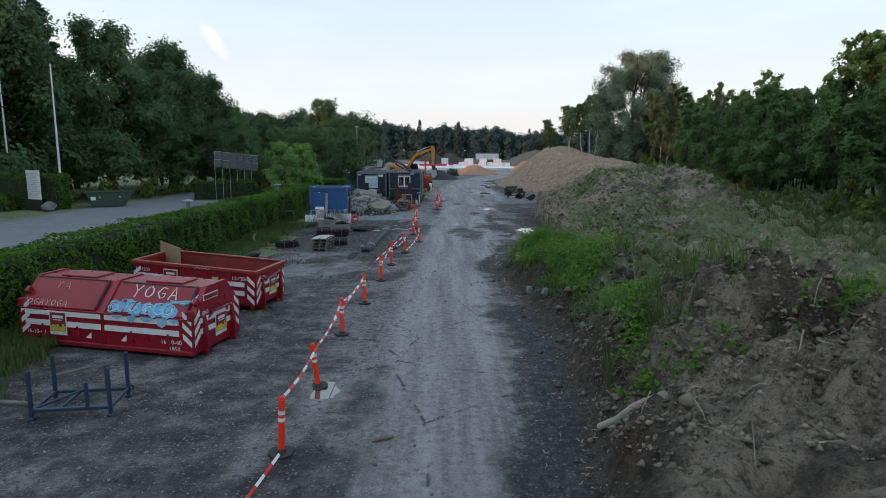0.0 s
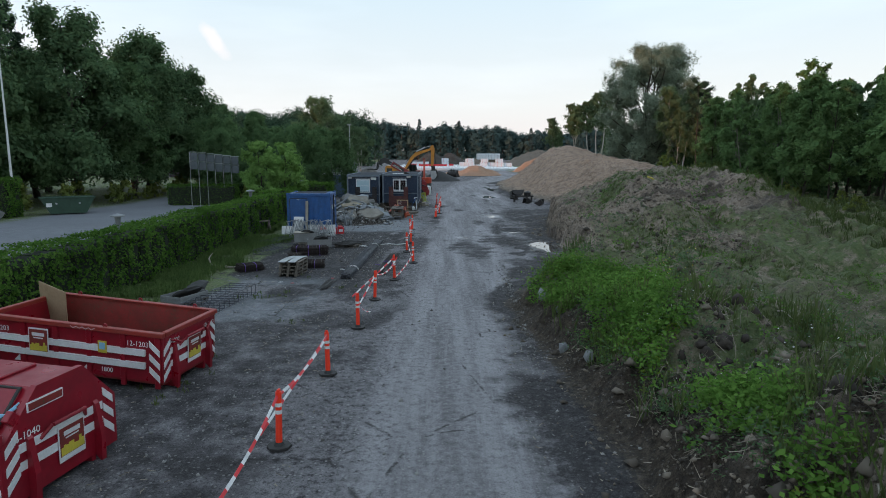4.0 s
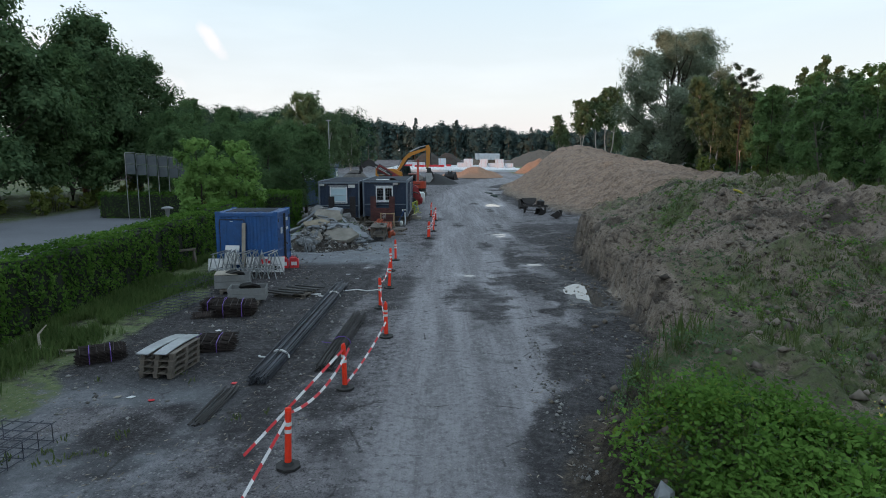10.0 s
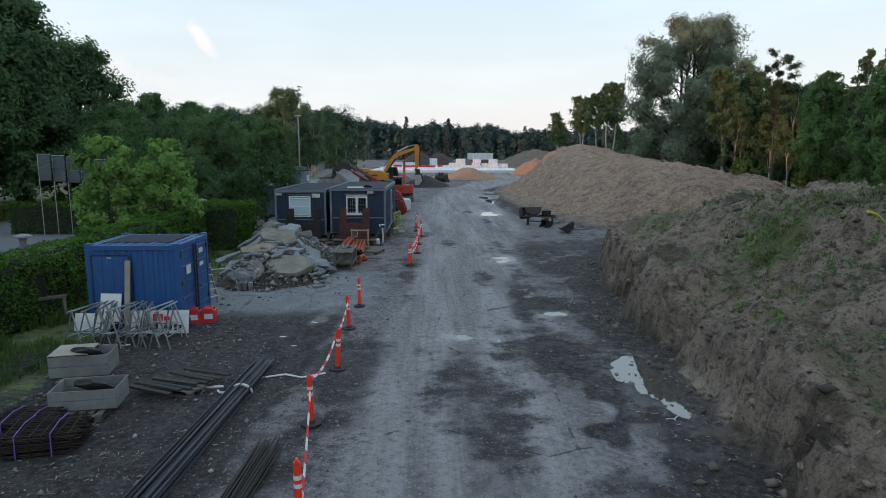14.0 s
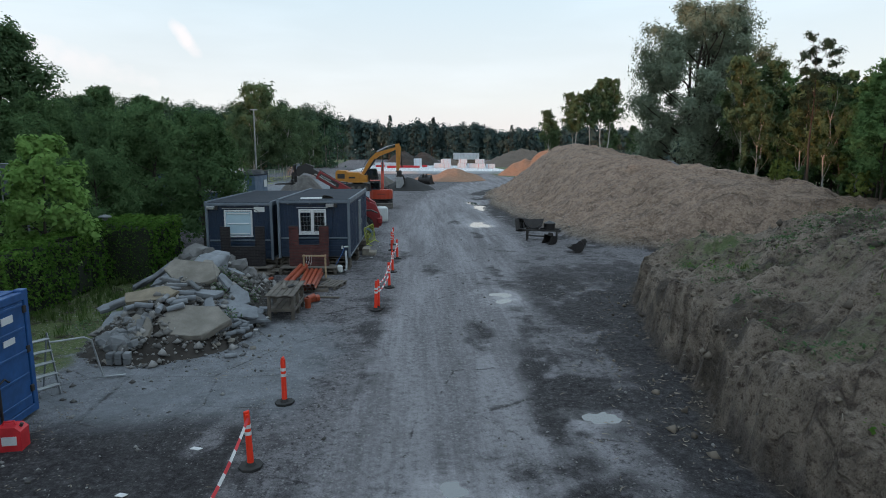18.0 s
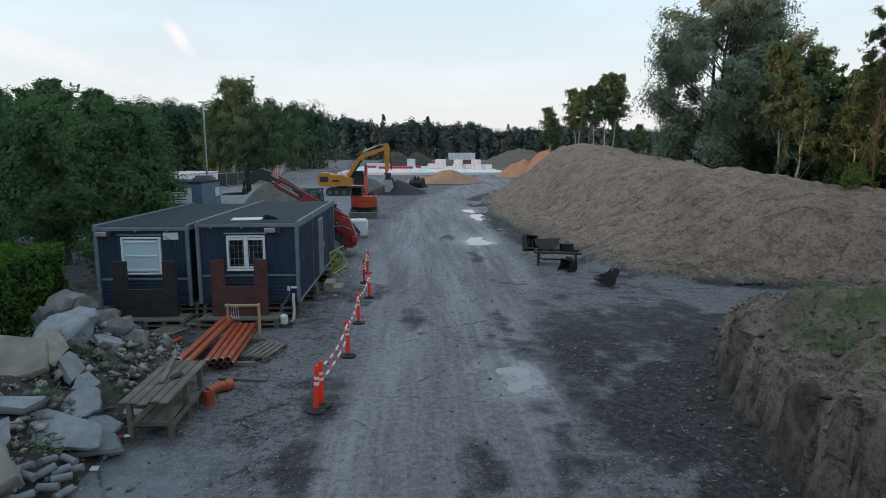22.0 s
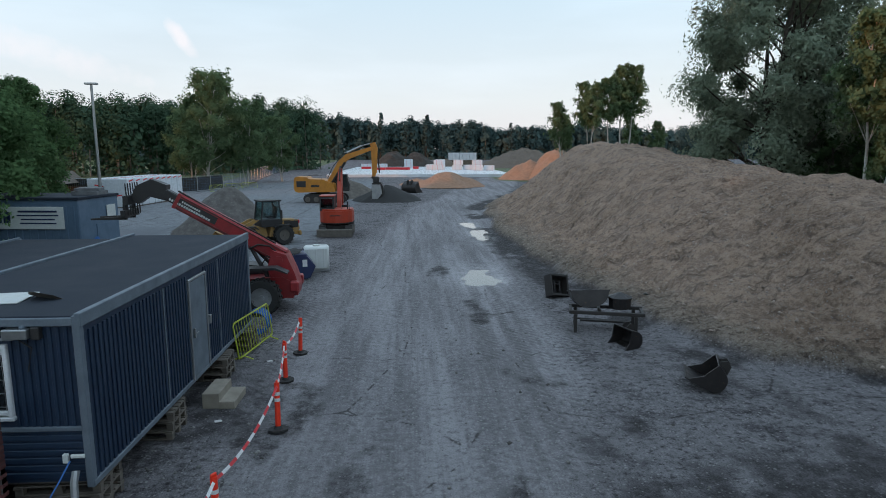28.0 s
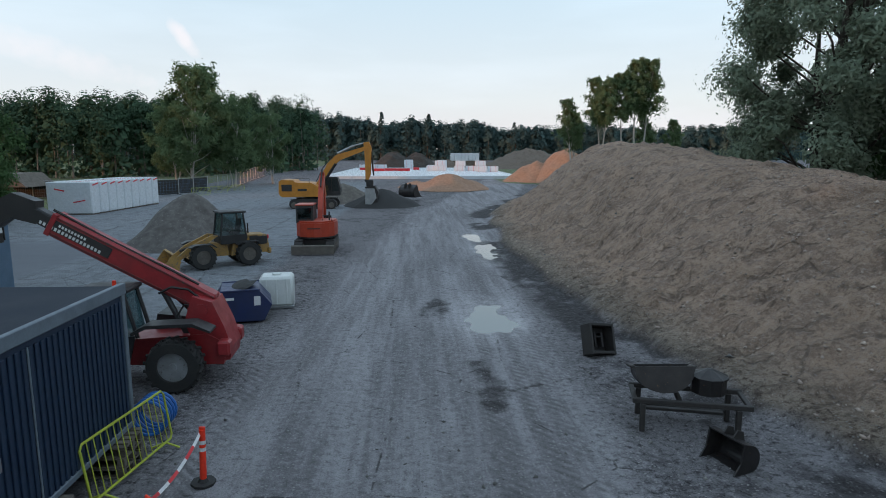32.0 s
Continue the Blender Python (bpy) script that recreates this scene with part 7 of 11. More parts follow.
bar_bundle((-3.75, 29.6, 0), (-3.45, 39.4, 0), 0.2, 84, "long bundle of dark reinforcement bars with white straps", (0.17, 0.83), M_REBAR)
bar_bundle((-2.45, 30.4, 0), (-2.25, 35.2, 0), 0.2, 56, "bundle of brown rusty reinforcement bars beside the road", (0.42,), M_STEEL_DARK, M_PURPLE, 0.012)
bar_bundle((-4.25, 27.5, 0), (-4.2, 29.2, 0), 0.14, 12, "short bundle of dark reinforcement bars on the ground", (), M_STEEL_DARK)
whole("loose_strap", Shape().hose([(-3.3, 38.6, 0.03), (-2.8, 38.75, 0.05), (-2.4, 38.6, 0.03), (-1.9, 38.8, 0.06)], 0.02, 6), M_TAPE_WHITE, "crumpled white strap on the ground", "strap")
whole("loose_strap", Shape().hose([(-4.6, 38.0, 0.02), (-4.2, 38.05, 0.03), (-4.0, 38.1, 0.02)], 0.03, 6), M_TAPE_WHITE, "white strap on the ground by the bars", "strap")
_br = Shape()
_br.hose([(-10.2, 31.6, 0.05), (-9.8, 31.7, 0.12), (-9.2, 31.6, 0.06), (-8.7, 31.8, 0.05)], [0.04, 0.05, 0.04, 0.02]).hose([(-9.8, 31.7, 0.12), (-9.95, 31.9, 0.4), (-9.85, 32.1, 0.6)], [0.04, 0.03, 0.015]).hose([(-9.2, 31.6, 0.06), (-9.0, 31.3, 0.2)], [0.03, 0.012])
whole("dead_branch", _br, M_LOG, "bare pale branch on the ground", "branch", smooth=True)

# ---- rubble heap ----
RUBBLE = thing("rubble_heap", (0, 0, 0), 0, "heap of broken concrete slabs, drill cores and stones", "rubble")
_rr = random.Random(12)


def rubble_u(x, y):
    """Distance from the heap's ridge as a share of its half-width."""
    t = min(1.0, max(0.0, (y - 50.0) / 5.6))
    d = x + 6.25 + 0.5 * t
    return math.hypot(d if d > 0 else d * 1.3, y - 50.0 - 5.6 * t) / 2.45


def rubble_z(x, y):
    """The heap's height at a place: highest along the ridge."""
    u = rubble_u(x, y)
    return 1.4 * (1 - u) ** 0.8 if u < 1 else 0.0


_core = Shape()
_nx, _ny = 34, 56
for _i in range(_nx + 1):
    for _k in range(_ny + 1):
        _x, _y = -9.4 + 6.0 * _i / _nx, 47.2 + 11.4 * _k / _ny
        _core.v.append((_x, _y, rubble_z(_x, _y) * 0.93 - 0.07 + 0.2 * noise.noise((_x * 2.3, _y * 2.3, 0)) * (rubble_z(_x, _y) > 0.05)))
for _i in range(_nx):
    for _k in range(_ny):
        _a = _i * (_ny + 1) + _k
        _core.f.append((_a, _a + _ny + 1, _a + _ny + 2, _a + 1))
part("earth", _core, M_EARTH_DARK, RUBBLE, "dark earth and crushed concrete", smooth=True)


def broken_plate(rng, a, b, t):
    """A broken slab, 2a by 2b and t thick: a ragged outline, an uneven fracture face, a slightly warped top."""
    n = rng.randint(5, 7)
    corners = []
    for k in range(n):
        w = (k + rng.uniform(-0.4, 0.4)) * math.tau / n
        q = rng.uniform(0.8, 1.28)
        corners.append(Vector((a * q * math.cos(w), b * q * math.sin(w))))
    rim = []
    for k in range(n):
        p, q = corners[k], corners[(k + 1) % n]
        for u in (0.0, 0.36, 0.7):
            side = Vector((q.y - p.y, p.x - q.x)).normalized()
            rim.append(p.lerp(q, u) + side * (rng.uniform(-0.05, 0.05) * min(a, b) if u else 0.0))
    m, v, f = len(rim), [], []
    for share, z, wild in ((0.93, -0.5, 0.06), (1.0, -0.1, 0.05), (0.985, 0.42, 0.015), (0.95, 0.5, 0.01), (0.5, 0.5, 0.0)):
        for p in rim:
            g = share + rng.uniform(-wild, wild)
            v.append((p.x * g, p.y * g, z * t + rng.uniform(-1, 1) * (0.012 if share > 0.96 or z < 0 else 0.003)))
    for ring in range(4):
        for k in range(m):
            f.append((ring * m + k, ring * m + (k + 1) % m, (ring + 1) * m + (k + 1) % m, (ring + 1) * m + k))
    v += [(0, 0, -0.5 * t), (0, 0, 0.5 * t)]
    for k in range(m):
        f.append((5 * m, (k + 1) % m, k))
        f.append((5 * m + 1, 4 * m + k, 4 * m + (k + 1) % m))
    return Shape().add(v, f)


# x, y, height, half-length, half-width, thickness, tilt forward, tilt sideways, turn, sandy or grey
for _x, _y, _z, _a, _b, _t, _rx, _ry, _turn, _warm in (
        (-6.3, 52.45, 1.38, 0.88, 0.62, 0.17, 40, 8, -8, 1), (-5.06, 49.05, 0.68, 0.86, 0.62, 0.22, 27, 2, 4, 1), (-4.6, 50.95, 0.55, 0.76, 0.46, 0.09, 17, 11, -14, 0),
        (-4.72, 51.95, 0.64, 0.34, 0.36, 0.09, 32, 24, -30, 0), (-4.22, 51.62, 0.3, 0.36, 0.3, 0.08, 14, 14, -38, 0), (-4.35, 51.05, 0.26, 0.7, 0.4, 0.1, 6, 4, -10, 0), (-6.5, 49.85, 1.2, 0.72, 0.5, 0.13, 20, -6, 16, 2),
        (-6.27, 48.62, 0.66, 0.46, 0.4, 0.12, 42, 14, -36, 1), (-7.55, 53.3, 1.28, 0.3, 0.72, 0.12, 22, -38, -34, 0), (-7.9, 52.6, 1.02, 0.26, 0.62, 0.1, 12, -40, -28, 0), (-8.35, 51.7, 0.55, 0.62, 0.26, 0.12, 14, -20, 24, 0),
        (-5.98, 53.25, 1.28, 0.36, 0.5, 0.12, 30, 30, 34, 1), (-5.45, 52.95, 0.98, 0.26, 0.42, 0.13, 24, 30, 40, 0), (-5.0, 52.6, 0.72, 0.3, 0.28, 0.16, 22, 18, 10, 0), (-5.36, 51.0, 1.02, 0.56, 0.2, 0.15, 12, 10, 18, 0),
        (-7.6, 50.2, 0.5, 0.45, 0.28, 0.12, 18, -24, 40, 0), (-5.0, 50.1, 0.9, 0.16, 0.3, 0.1, 34, 20, 24, 0), (-3.98, 52.5, 0.14, 0.36, 0.16, 0.1, 4, 8, 8, 0), (-8.0, 54.6, 0.8, 0.5, 0.36, 0.14, 10, -30, 20, 0), (-5.7, 55.0, 0.86, 0.34, 0.26, 0.16, 16, 24, 50, 0)):
    _o = part("concrete_slab", broken_plate(_rr, _a, _b, _t), (M_CONCRETE_PALE, M_CONCRETE_WARM, M_CONCRETE_RAW)[_warm], RUBBLE, ("", "sandy broken concrete slab", "rough yellowish concrete slab")[_warm])
    _o.matrix_basis = pose(_x, _y, _z, _rx, _ry, _turn)
# long broken kerbs and beams
for _x, _y, _z, _l, _w, _rx, _ry, _turn in ((-6.3, 50.75, 1.5, 0.62, 0.13, 8, 8, -14), (-6.02, 50.52, 1.4, 0.56, 0.12, 4, 2, 6), (-5.7, 51.0, 1.27, 0.46, 0.13, 6, 26, -34), (-5.98, 49.6, 1.25, 0.46, 0.12, 30, 0, 98), (-5.78, 49.46, 1.2, 0.32, 0.12, 34, 0, 80), (-6.2, 50.3, 1.36, 0.7, 0.1, 4, 4, 2), (-8.0, 51.2, 0.72, 0.6, 0.13, 6, -20, 30), (-7.9, 50.9, 0.4, 0.5, 0.12, 10, -16, 10)):
    _o = part("broken_beam", Shape().box((0, 0, 0), (_l, _w, _w * 0.8), bev=0.02), M_CONCRETE, RUBBLE)
    _o.matrix_basis = pose(_x, _y, _z, _rx, _ry, _turn)
_chunks = []
for _k in range(12):
    _q = _rr.uniform(0.08, 0.17)
    _chunks.append(Shape().rock((0, 0, 0), (_q, _q * _rr.uniform(0.5, 0.9), _q * _rr.uniform(0.3, 0.7)), _rr, 1).mesh("stone", (M_STONE, M_CONCRETE, M_STONE, M_CONCRETE_WARM)[_k % 4]))
for _k in range(250):
    _a, _q = _rr.uniform(0, math.tau), _rr.uniform(0.35, 1.04)
    _t = _rr.choice((0.0, 0.0, 0.0, _rr.random(), _rr.random(), 1.0))
    _x, _y = -6.25 - 0.5 * _t + 2.45 * _q * math.cos(_a), 50.0 + 5.6 * _t + 2.45 * _q * math.sin(_a)
    if _k % 3 == 0:
        _x, _y = _rr.uniform(-7.1, -6.0), _rr.uniform(47.9, 49.2)
    elif _k % 3 == 1:
        _x, _y = _rr.gauss(-4.5, 0.5), _rr.gauss(49.2, 0.45)
    if _x < -7.9:
        continue
    _o = part("stone", _chunks[_k % 12], None, RUBBLE)
    _f = _rr.choice((0.4, 0.5, 0.6, 0.7, 0.9))
    _o.matrix_basis = pose(_x, _y, rubble_z(_x, _y) * 0.93 + 0.03, _rr.uniform(-40, 40), _rr.uniform(-40, 40), _rr.uniform(0, 360)) @ Matrix.Scale(_f, 4)
_cm = [Shape().rod((-_h / 2, 0, 0), (_h / 2, 0, 0), _q, n=12).mesh("drill_core", M_CONCRETE_PALE, True) for _h, _q in ((0.44, 0.075), (0.3, 0.062))]
for _k, (_x, _y, _t) in enumerate(((-6.4, 49.2, 14), (-5.66, 50.17, 24), (-5.5, 49.86, 26), (-5.6, 49.52, 20), (-5.6, 49.28, 14), (-5.95, 49.1, 100), (-6.75, 49.3, 60),
                                   (-4.2, 49.86, 52), (-4.08, 50.02, 60), (-4.4, 49.45, 150), (-4.2, 49.28, 40), (-4.04, 49.62, 8), (-3.86, 49.7, 66), (-4.42, 49.22, 15), (-4.58, 48.92, 172), (-4.12, 50.36, 158), (-4.44, 49.72, 20), (-4.0, 49.9, 40), (-4.3, 50.1, 74), (-3.98, 50.2, 12), (-4.5, 49.5, 60), (-4.34, 49.62, 168), (-3.82, 51.06, 22), (-3.85, 48.15, 20))):
    _o = part("drill_core", _cm[_k > 6], None, RUBBLE, "round pale concrete drill core")
    _o.matrix_basis = pose(_x, _y, max(rubble_z(_x, _y), 0.0) + (0.12 if _k < 7 else 0.06), 0, _rr.uniform(-16, 16) if rubble_z(_x, _y) > 0.1 else 0, _t)
# perforated blocks in a loose pile, and three that stand in a row
_bm = Shape().box((0, 0, 0), (0.3, 0.22, 0.2), bev=0.02)
for _u in (-0.08, 0.08):
    _bm.box((_u, 0, 0.101), (0.09, 0.12, 0.008), bev=0.002)
_bm = _bm.mesh("concrete_block", M_CONCRETE)
for _k in range(26):
    _x, _y = _rr.uniform(-7.1, -6.2), _rr.uniform(48.0, 49.0)
    _o = part("concrete_block", _bm, None, RUBBLE)
    _o.matrix_basis = pose(_x, _y, rubble_z(_x, _y) * 0.9 + 0.07, _rr.uniform(-35, 35), _rr.uniform(-30, 30), _rr.uniform(0, 180)) @ Matrix.Scale(_rr.choice((0.55, 0.7, 0.85)), 4)
for _k in range(3):
    for _q in range(2):
        _o = part("concrete_block", _bm, None, RUBBLE)
        _o.matrix_basis = pose(-6.62 + 0.2 * _k, 47.72, 0.1 + 0.145 * _q, 0, 0, 90 + 5 * _k) @ Matrix.Scale(0.72, 4)
# the big pale lump on top, and the boulders behind it
part("concrete_lump", Shape().rock((-6.45, 54.75, 1.24), (0.86, 0.62, 0.36), random.Random(5), 3), M_CONCRETE_PALE, RUBBLE, "rounded pale lump of poured concrete", smooth=True)
for _x, _y, _z, _r in ((-7.9, 57.4, 1.18, 0.5), (-8.15, 57.0, 1.0, 0.36), (-7.35, 57.3, 1.08, 0.4), (-6.4, 56.5, 1.02, 0.34), (-5.82, 55.9, 0.9, 0.42), (-5.38, 55.75, 0.62, 0.38), (-7.3, 55.9, 1.0, 0.4), (-5.9, 54.1, 1.06, 0.24), (-5.1, 56.6, 0.2, 0.26), (-6.1, 56.8, 0.55, 0.34), (-6.6, 48.2, 0.42, 0.28), (-7.05, 48.4, 0.42, 0.26), (-8.6, 57.9, 0.6, 0.5), (-5.5, 54.6, 0.7, 0.2)):
    part("boulder", Shape().rock((_x, _y, _z), (_r, _r * 0.85, _r * 0.8), _rr, 2), M_STONE if _y > 50 else M_CONCRETE, RUBBLE)
# weeds grown up between the slabs
_n = np.random.default_rng(91)
_w = []
for _x, _y, _q, _k in ((-5.94, 53.75, 0.35, 90), (-4.55, 52.75, 0.28, 80), (-4.42, 50.3, 0.2, 60), (-5.4, 53.9, 0.35, 70), (-7.3, 54.6, 0.4, 90), (-8.6, 52.8, 0.4, 120), (-8.7, 50.6, 0.5, 160), (-5.2, 51.7, 0.2, 40), (-4.85, 53.6, 0.3, 60), (-5.3, 51.9, 0.2, 40)):
    _u = _n.normal(size=(_k, 2)) * _q * 0.6
    _w += [(_x + u_[0], _y + u_[1], rubble_z(_x + u_[0], _y + u_[1]) + 0.02 + 0.3 * _n.random() ** 1.5) for u_ in _u]
tagged(new("rubble_weeds", quads_mesh("rubble_weeds", leaf_quads(np.array(_w), 0.085, _n, 0.9, 0.5, 0.4), M_HERB_GREY)), "low green weeds grown up between the concrete slabs", "weeds", kind="stuff")
whole("small_round_sign", Shape().box((0, 0, 0.15), (0.24, 0.02, 0.3)).rod((0, -0.02, 0.16), (0, -0.012, 0.16), 0.09, n=16), M_WHITE, "small white sign leaning on the rubble", "sign", at=pose(-5.35, 54.55, 0.42, -15, 10, 10))
_bs = thing("striped_board", (-3.98, 51.45, 0.1), 28, "broken red and white striped barrier board on the rubble", "board")
part("board", Shape().box((0, 0, 0.03), (0.62, 0.09, 0.025)), M_TAPE_WHITE, _bs)
for _k in range(2):
    part("red_stripe", Shape().box((-0.16 + 0.3 * _k, 0, 0.034), (0.13, 0.094, 0.026), bev=0.003), M_RED, _bs)


# ---- workbench and pipes ----
def bench(at, turn):
    ob = thing("wooden_workbench", at, turn, "long weathered wooden workbench with plank top and lower shelf", "workbench")
    for k in range(5):
        part("top_plank", Shape().box((-0.36 + 0.18 * k, 0.02 * (k % 2), 0.83), (0.165, 2.2 + 0.1 * (k % 3), 0.04)), M_WOOD, ob)
        if k < 4:
            part("shelf_plank", Shape().box((-0.27 + 0.18 * k, 0, 0.36), (0.165, 1.8, 0.03)), M_WOOD, ob)
    for y in (-0.85, 0.0, 0.85):
        for x in (-0.36, 0.36):
            part("leg", Shape().box((x, y, 0.4), (0.1, 0.1, 0.8)), M_WOOD, ob)
        part("cross_beam", Shape().box((0, y, 0.76), (0.84, 0.06, 0.1)).box((0, y, 0.31), (0.76, 0.05, 0.08)), M_WOOD, ob)
    part("side_rail", Shape().box((0.42, 0, 0.32), (0.03, 1.9, 0.12)), M_WOOD, ob)
    return ob


bench((-3.36, 52.5, 0), 1)
whole("dark_glove_pile", Shape().rock((-3.2, 52.6, 0.89), (0.16, 0.09, 0.05), random.Random(3), 1), M_RUBBER, "dark rag on the workbench", "rag")
whole("timber_offcut", Shape().box((0, 0, 0), (0.1, 1.3, 0.05)), M_WOOD, "timber offcut lying on the workbench", "timber", at=pose(-3.5, 52.9, 0.88, 0, 0, 12))


def drain_pipe(a, b, r, label="long terracotta orange plastic drain pipe", group="stacked drain pipes"):
    """A hollow pipe with a wider socket at its near end."""
    ob = thing("drain_pipe", (0, 0, 0), 0, label, "pipe", group)
    a, b = Vector(a), Vector(b)
    d = (b - a).normalized()
    s = Shape().rod(a, b, r, n=14, caps=False).rod(a, b, r * 0.92, n=14, caps=False)
    for p in (a, b):
        q = d.to_track_quat("Z", "Y")
        ring = [p + q @ Vector((rr * math.cos(t * math.tau / 14), rr * math.sin(t * math.tau / 14), 0)) for rr in (r, r * 0.92) for t in range(14)]
        s.add(ring, [(i, (i + 1) % 14, 14 + (i + 1) % 14, 14 + i) for i in range(14)])
    part("tube", s, M_PIPE, ob, smooth=True)
    part("rim", Shape().ring((0, 0, 0), r * 1.02, r * 0.9, 0.04, "z", 16), M_GALV, ob, "grey rubber-sealed rim").matrix_basis = Matrix.Translation(a) @ d.to_track_quat("Z", "Y").to_matrix().to_4x4()
    if r > 0.07:
        part("socket", Shape().rod(b - d * 0.16, b, r * 1.15, n=14), M_PIPE, ob, smooth=True)
    return ob


for _k in range(4):
    drain_pipe((-3.4 + 0.155 * _k, 55.15 + 0.03 * _k, 0.2), (-3.62 + 0.18 * _k, 58.0, 0.22), 0.072)
for _k in range(4):
    drain_pipe((-3.43 + 0.155 * _k, 54.98 + 0.05 * _k, 0.345), (-3.66 + 0.18 * _k, 58.05, 0.365), 0.072)
for _k in range(2):
    drain_pipe((-4.28 + 0.26 * _k, 55.5 - 0.1 * _k, 0.2), (-3.95 + 0.2 * _k, 58.2, 0.52), 0.09, "wide terracotta orange drain pipe lying askew on the stack")
for _x in (-3.2, -3.4):
    whole("stack_bearer", Shape().box((_x + 0.1, 55.6 if _x > -3.3 else 57.6, 0.06), (1.3, 0.1, 0.12)), M_WOOD, "timber bearer under the stacked pipes", "timber", "pipe bearers")
drain_pipe((-6.65, 55.76, 0.12), (-5.3, 56.45, 0.12), 0.06, "thin orange drain pipe on the ground", "loose drain pipes")
drain_pipe((-5.56, 55.2, 0.12), (-5.0, 57.55, 0.14), 0.07, "orange drain pipe on the ground beside the battens", "loose drain pipes")
drain_pipe((-2.9, 53.75, 0.13), (-2.6, 54.1, 0.13), 0.11, "short orange pipe piece by the workbench", "loose drain pipes")
whole("orange_pipe_fitting", Shape().rod((-2.8, 53.2, 0), (-2.8, 53.2, 0.3), 0.1, 0.1, 14, False).rod((-2.8, 53.2, 0.22), (-2.8, 53.2, 0.34), 0.12, 0.12, 14).rod((-2.8, 53.2, 0.3), (-2.62, 53.42, 0.36), 0.1, 0.1, 14), M_PIPE, "bent orange pipe fitting standing on the ground", "pipe fitting", smooth=True)
for _k in range(7):
    whole("timber_batten", Shape().box((0, 0, 0), (0.09, 2.4 - 0.12 * _k, 0.05)), M_WOOD, "weathered batten in a loose stack beside the pipes", "timber", "stack of battens", at=pose(-4.72 + 0.11 * (_k % 4), 56.0, 0.06 + 0.055 * (_k // 3), 0, 0, -26 + 3 * _k))
whole("timber_batten", Shape().box((0, 0, 0.04), (0.1, 1.2, 0.06)), M_WOOD, "raw batten on the ground", "timber", at=pose(-2.5, 54.6, 0.0, 0, 0, 80))
_fr = thing("pipe_stop_frame", (-3.33, 57.9, 0), 0, "raw timber frame standing at the pipe stack", "frame")
for _x in (-0.44, 0.44):
    part("post", Shape().box((_x, 0, 0.52), (0.07, 0.07, 1.04)), M_WOOD_NEW, _fr)
part("rail", Shape().box((0, -0.06, 1.0), (0.98, 0.05, 0.07)), M_WOOD_NEW, _fr)
for _k in range(4):
    part("cord", Shape().hose([(-0.3 + 0.06 * _k, -0.09, 1.02), (-0.32 + 0.07 * _k, -0.1, 0.8), (-0.28 + 0.06 * _k, -0.09, 0.62)], 0.006, 4), M_TAPE_WHITE, _fr)
for _a, _r in (((-2.45, 56.5, 0.01), -14), ((-5.75, 58.2, 0.01), -22), ((-5.3, 59.3, 0.02), 95), ((-4.4, 59.2, 0.015), 90), ((-3.18, 59.2, 0.015), 90), ((-7.2, 59.2, 0.015), 90), ((-5.96, 59.2, 0.015), 90), ((-4.4, 59.2, 0.161), 91), ((-3.18, 59.2, 0.161), 89), ((-7.2, 59.2, 0.161), 90), ((-5.96, 59.2, 0.161), 91)):
    copy_thing(_p, pose(*_a, 0, 0, _r))


# ---- brick sample walls ----
def brick_sample(at, material, label, pier_h, sill, w):
    """A U-shaped sample wall of laid bricks: a low wall between two piers."""
    ob = thing("brick_sample_wall", at, 0, label, "brick wall", "brick sample walls")
    bl, bh, t = 0.228, 0.054, 0.108
    rows = int(pier_h / 0.066)
    meshes = {}
    core = Shape().box((0, 0, sill / 2), (w - 0.02, t - 0.016, sill), bev=0.001)
    for x in (-1, 1):
        core.box((x * (w / 2 - 0.2), 0, pier_h / 2), (0.38, t - 0.018, pier_h - 0.01), bev=0.001)
    part("mortar", core, M_MORTAR, ob)

    def put(x0, x1, z):
        key = round(x1 - x0, 3)
        if key not in meshes:
            meshes[key] = Shape().box((0, 0, 0), (x1 - x0, t, bh), bev=0.003).mesh("brick", material)
        o = part("brick", meshes[key], None, ob)
        o.matrix_basis = pose((x0 + x1) / 2, 0, z)

    for r in range(rows):
        z = 0.033 + r * 0.066
        spans = ((-w / 2, w / 2),) if z < sill else ((-w / 2, -w / 2 + 0.4), (w / 2 - 0.4, w / 2))
        for a, b in spans:
            x = a
            first = bl / 2 if r % 2 else bl
            while x < b - 0.03:
                e = min(x + first, b)
                put(x, e - 0.01 if e < b - 0.001 else e, z)
                x, first = e, bl + 0.01
    return ob


brick_sample((-3.77, 59.25, 0.33), M_BRICK_RED, "red brick sample wall with two piers standing on pallets", 1.75, 0.92, 1.68)
brick_sample((-6.58, 59.25, 0.33), M_BRICK_DARK, "charcoal brick sample wall with two piers standing on pallets", 1.72, 0.86, 1.86)
for _x in (-3.77, -6.58):
    whole("sample_board", Shape().box((_x, 59.2, 0.318), (2.4, 0.8, 0.022)), M_WOOD, "wooden board under a brick sample wall", "board", "sample boards")


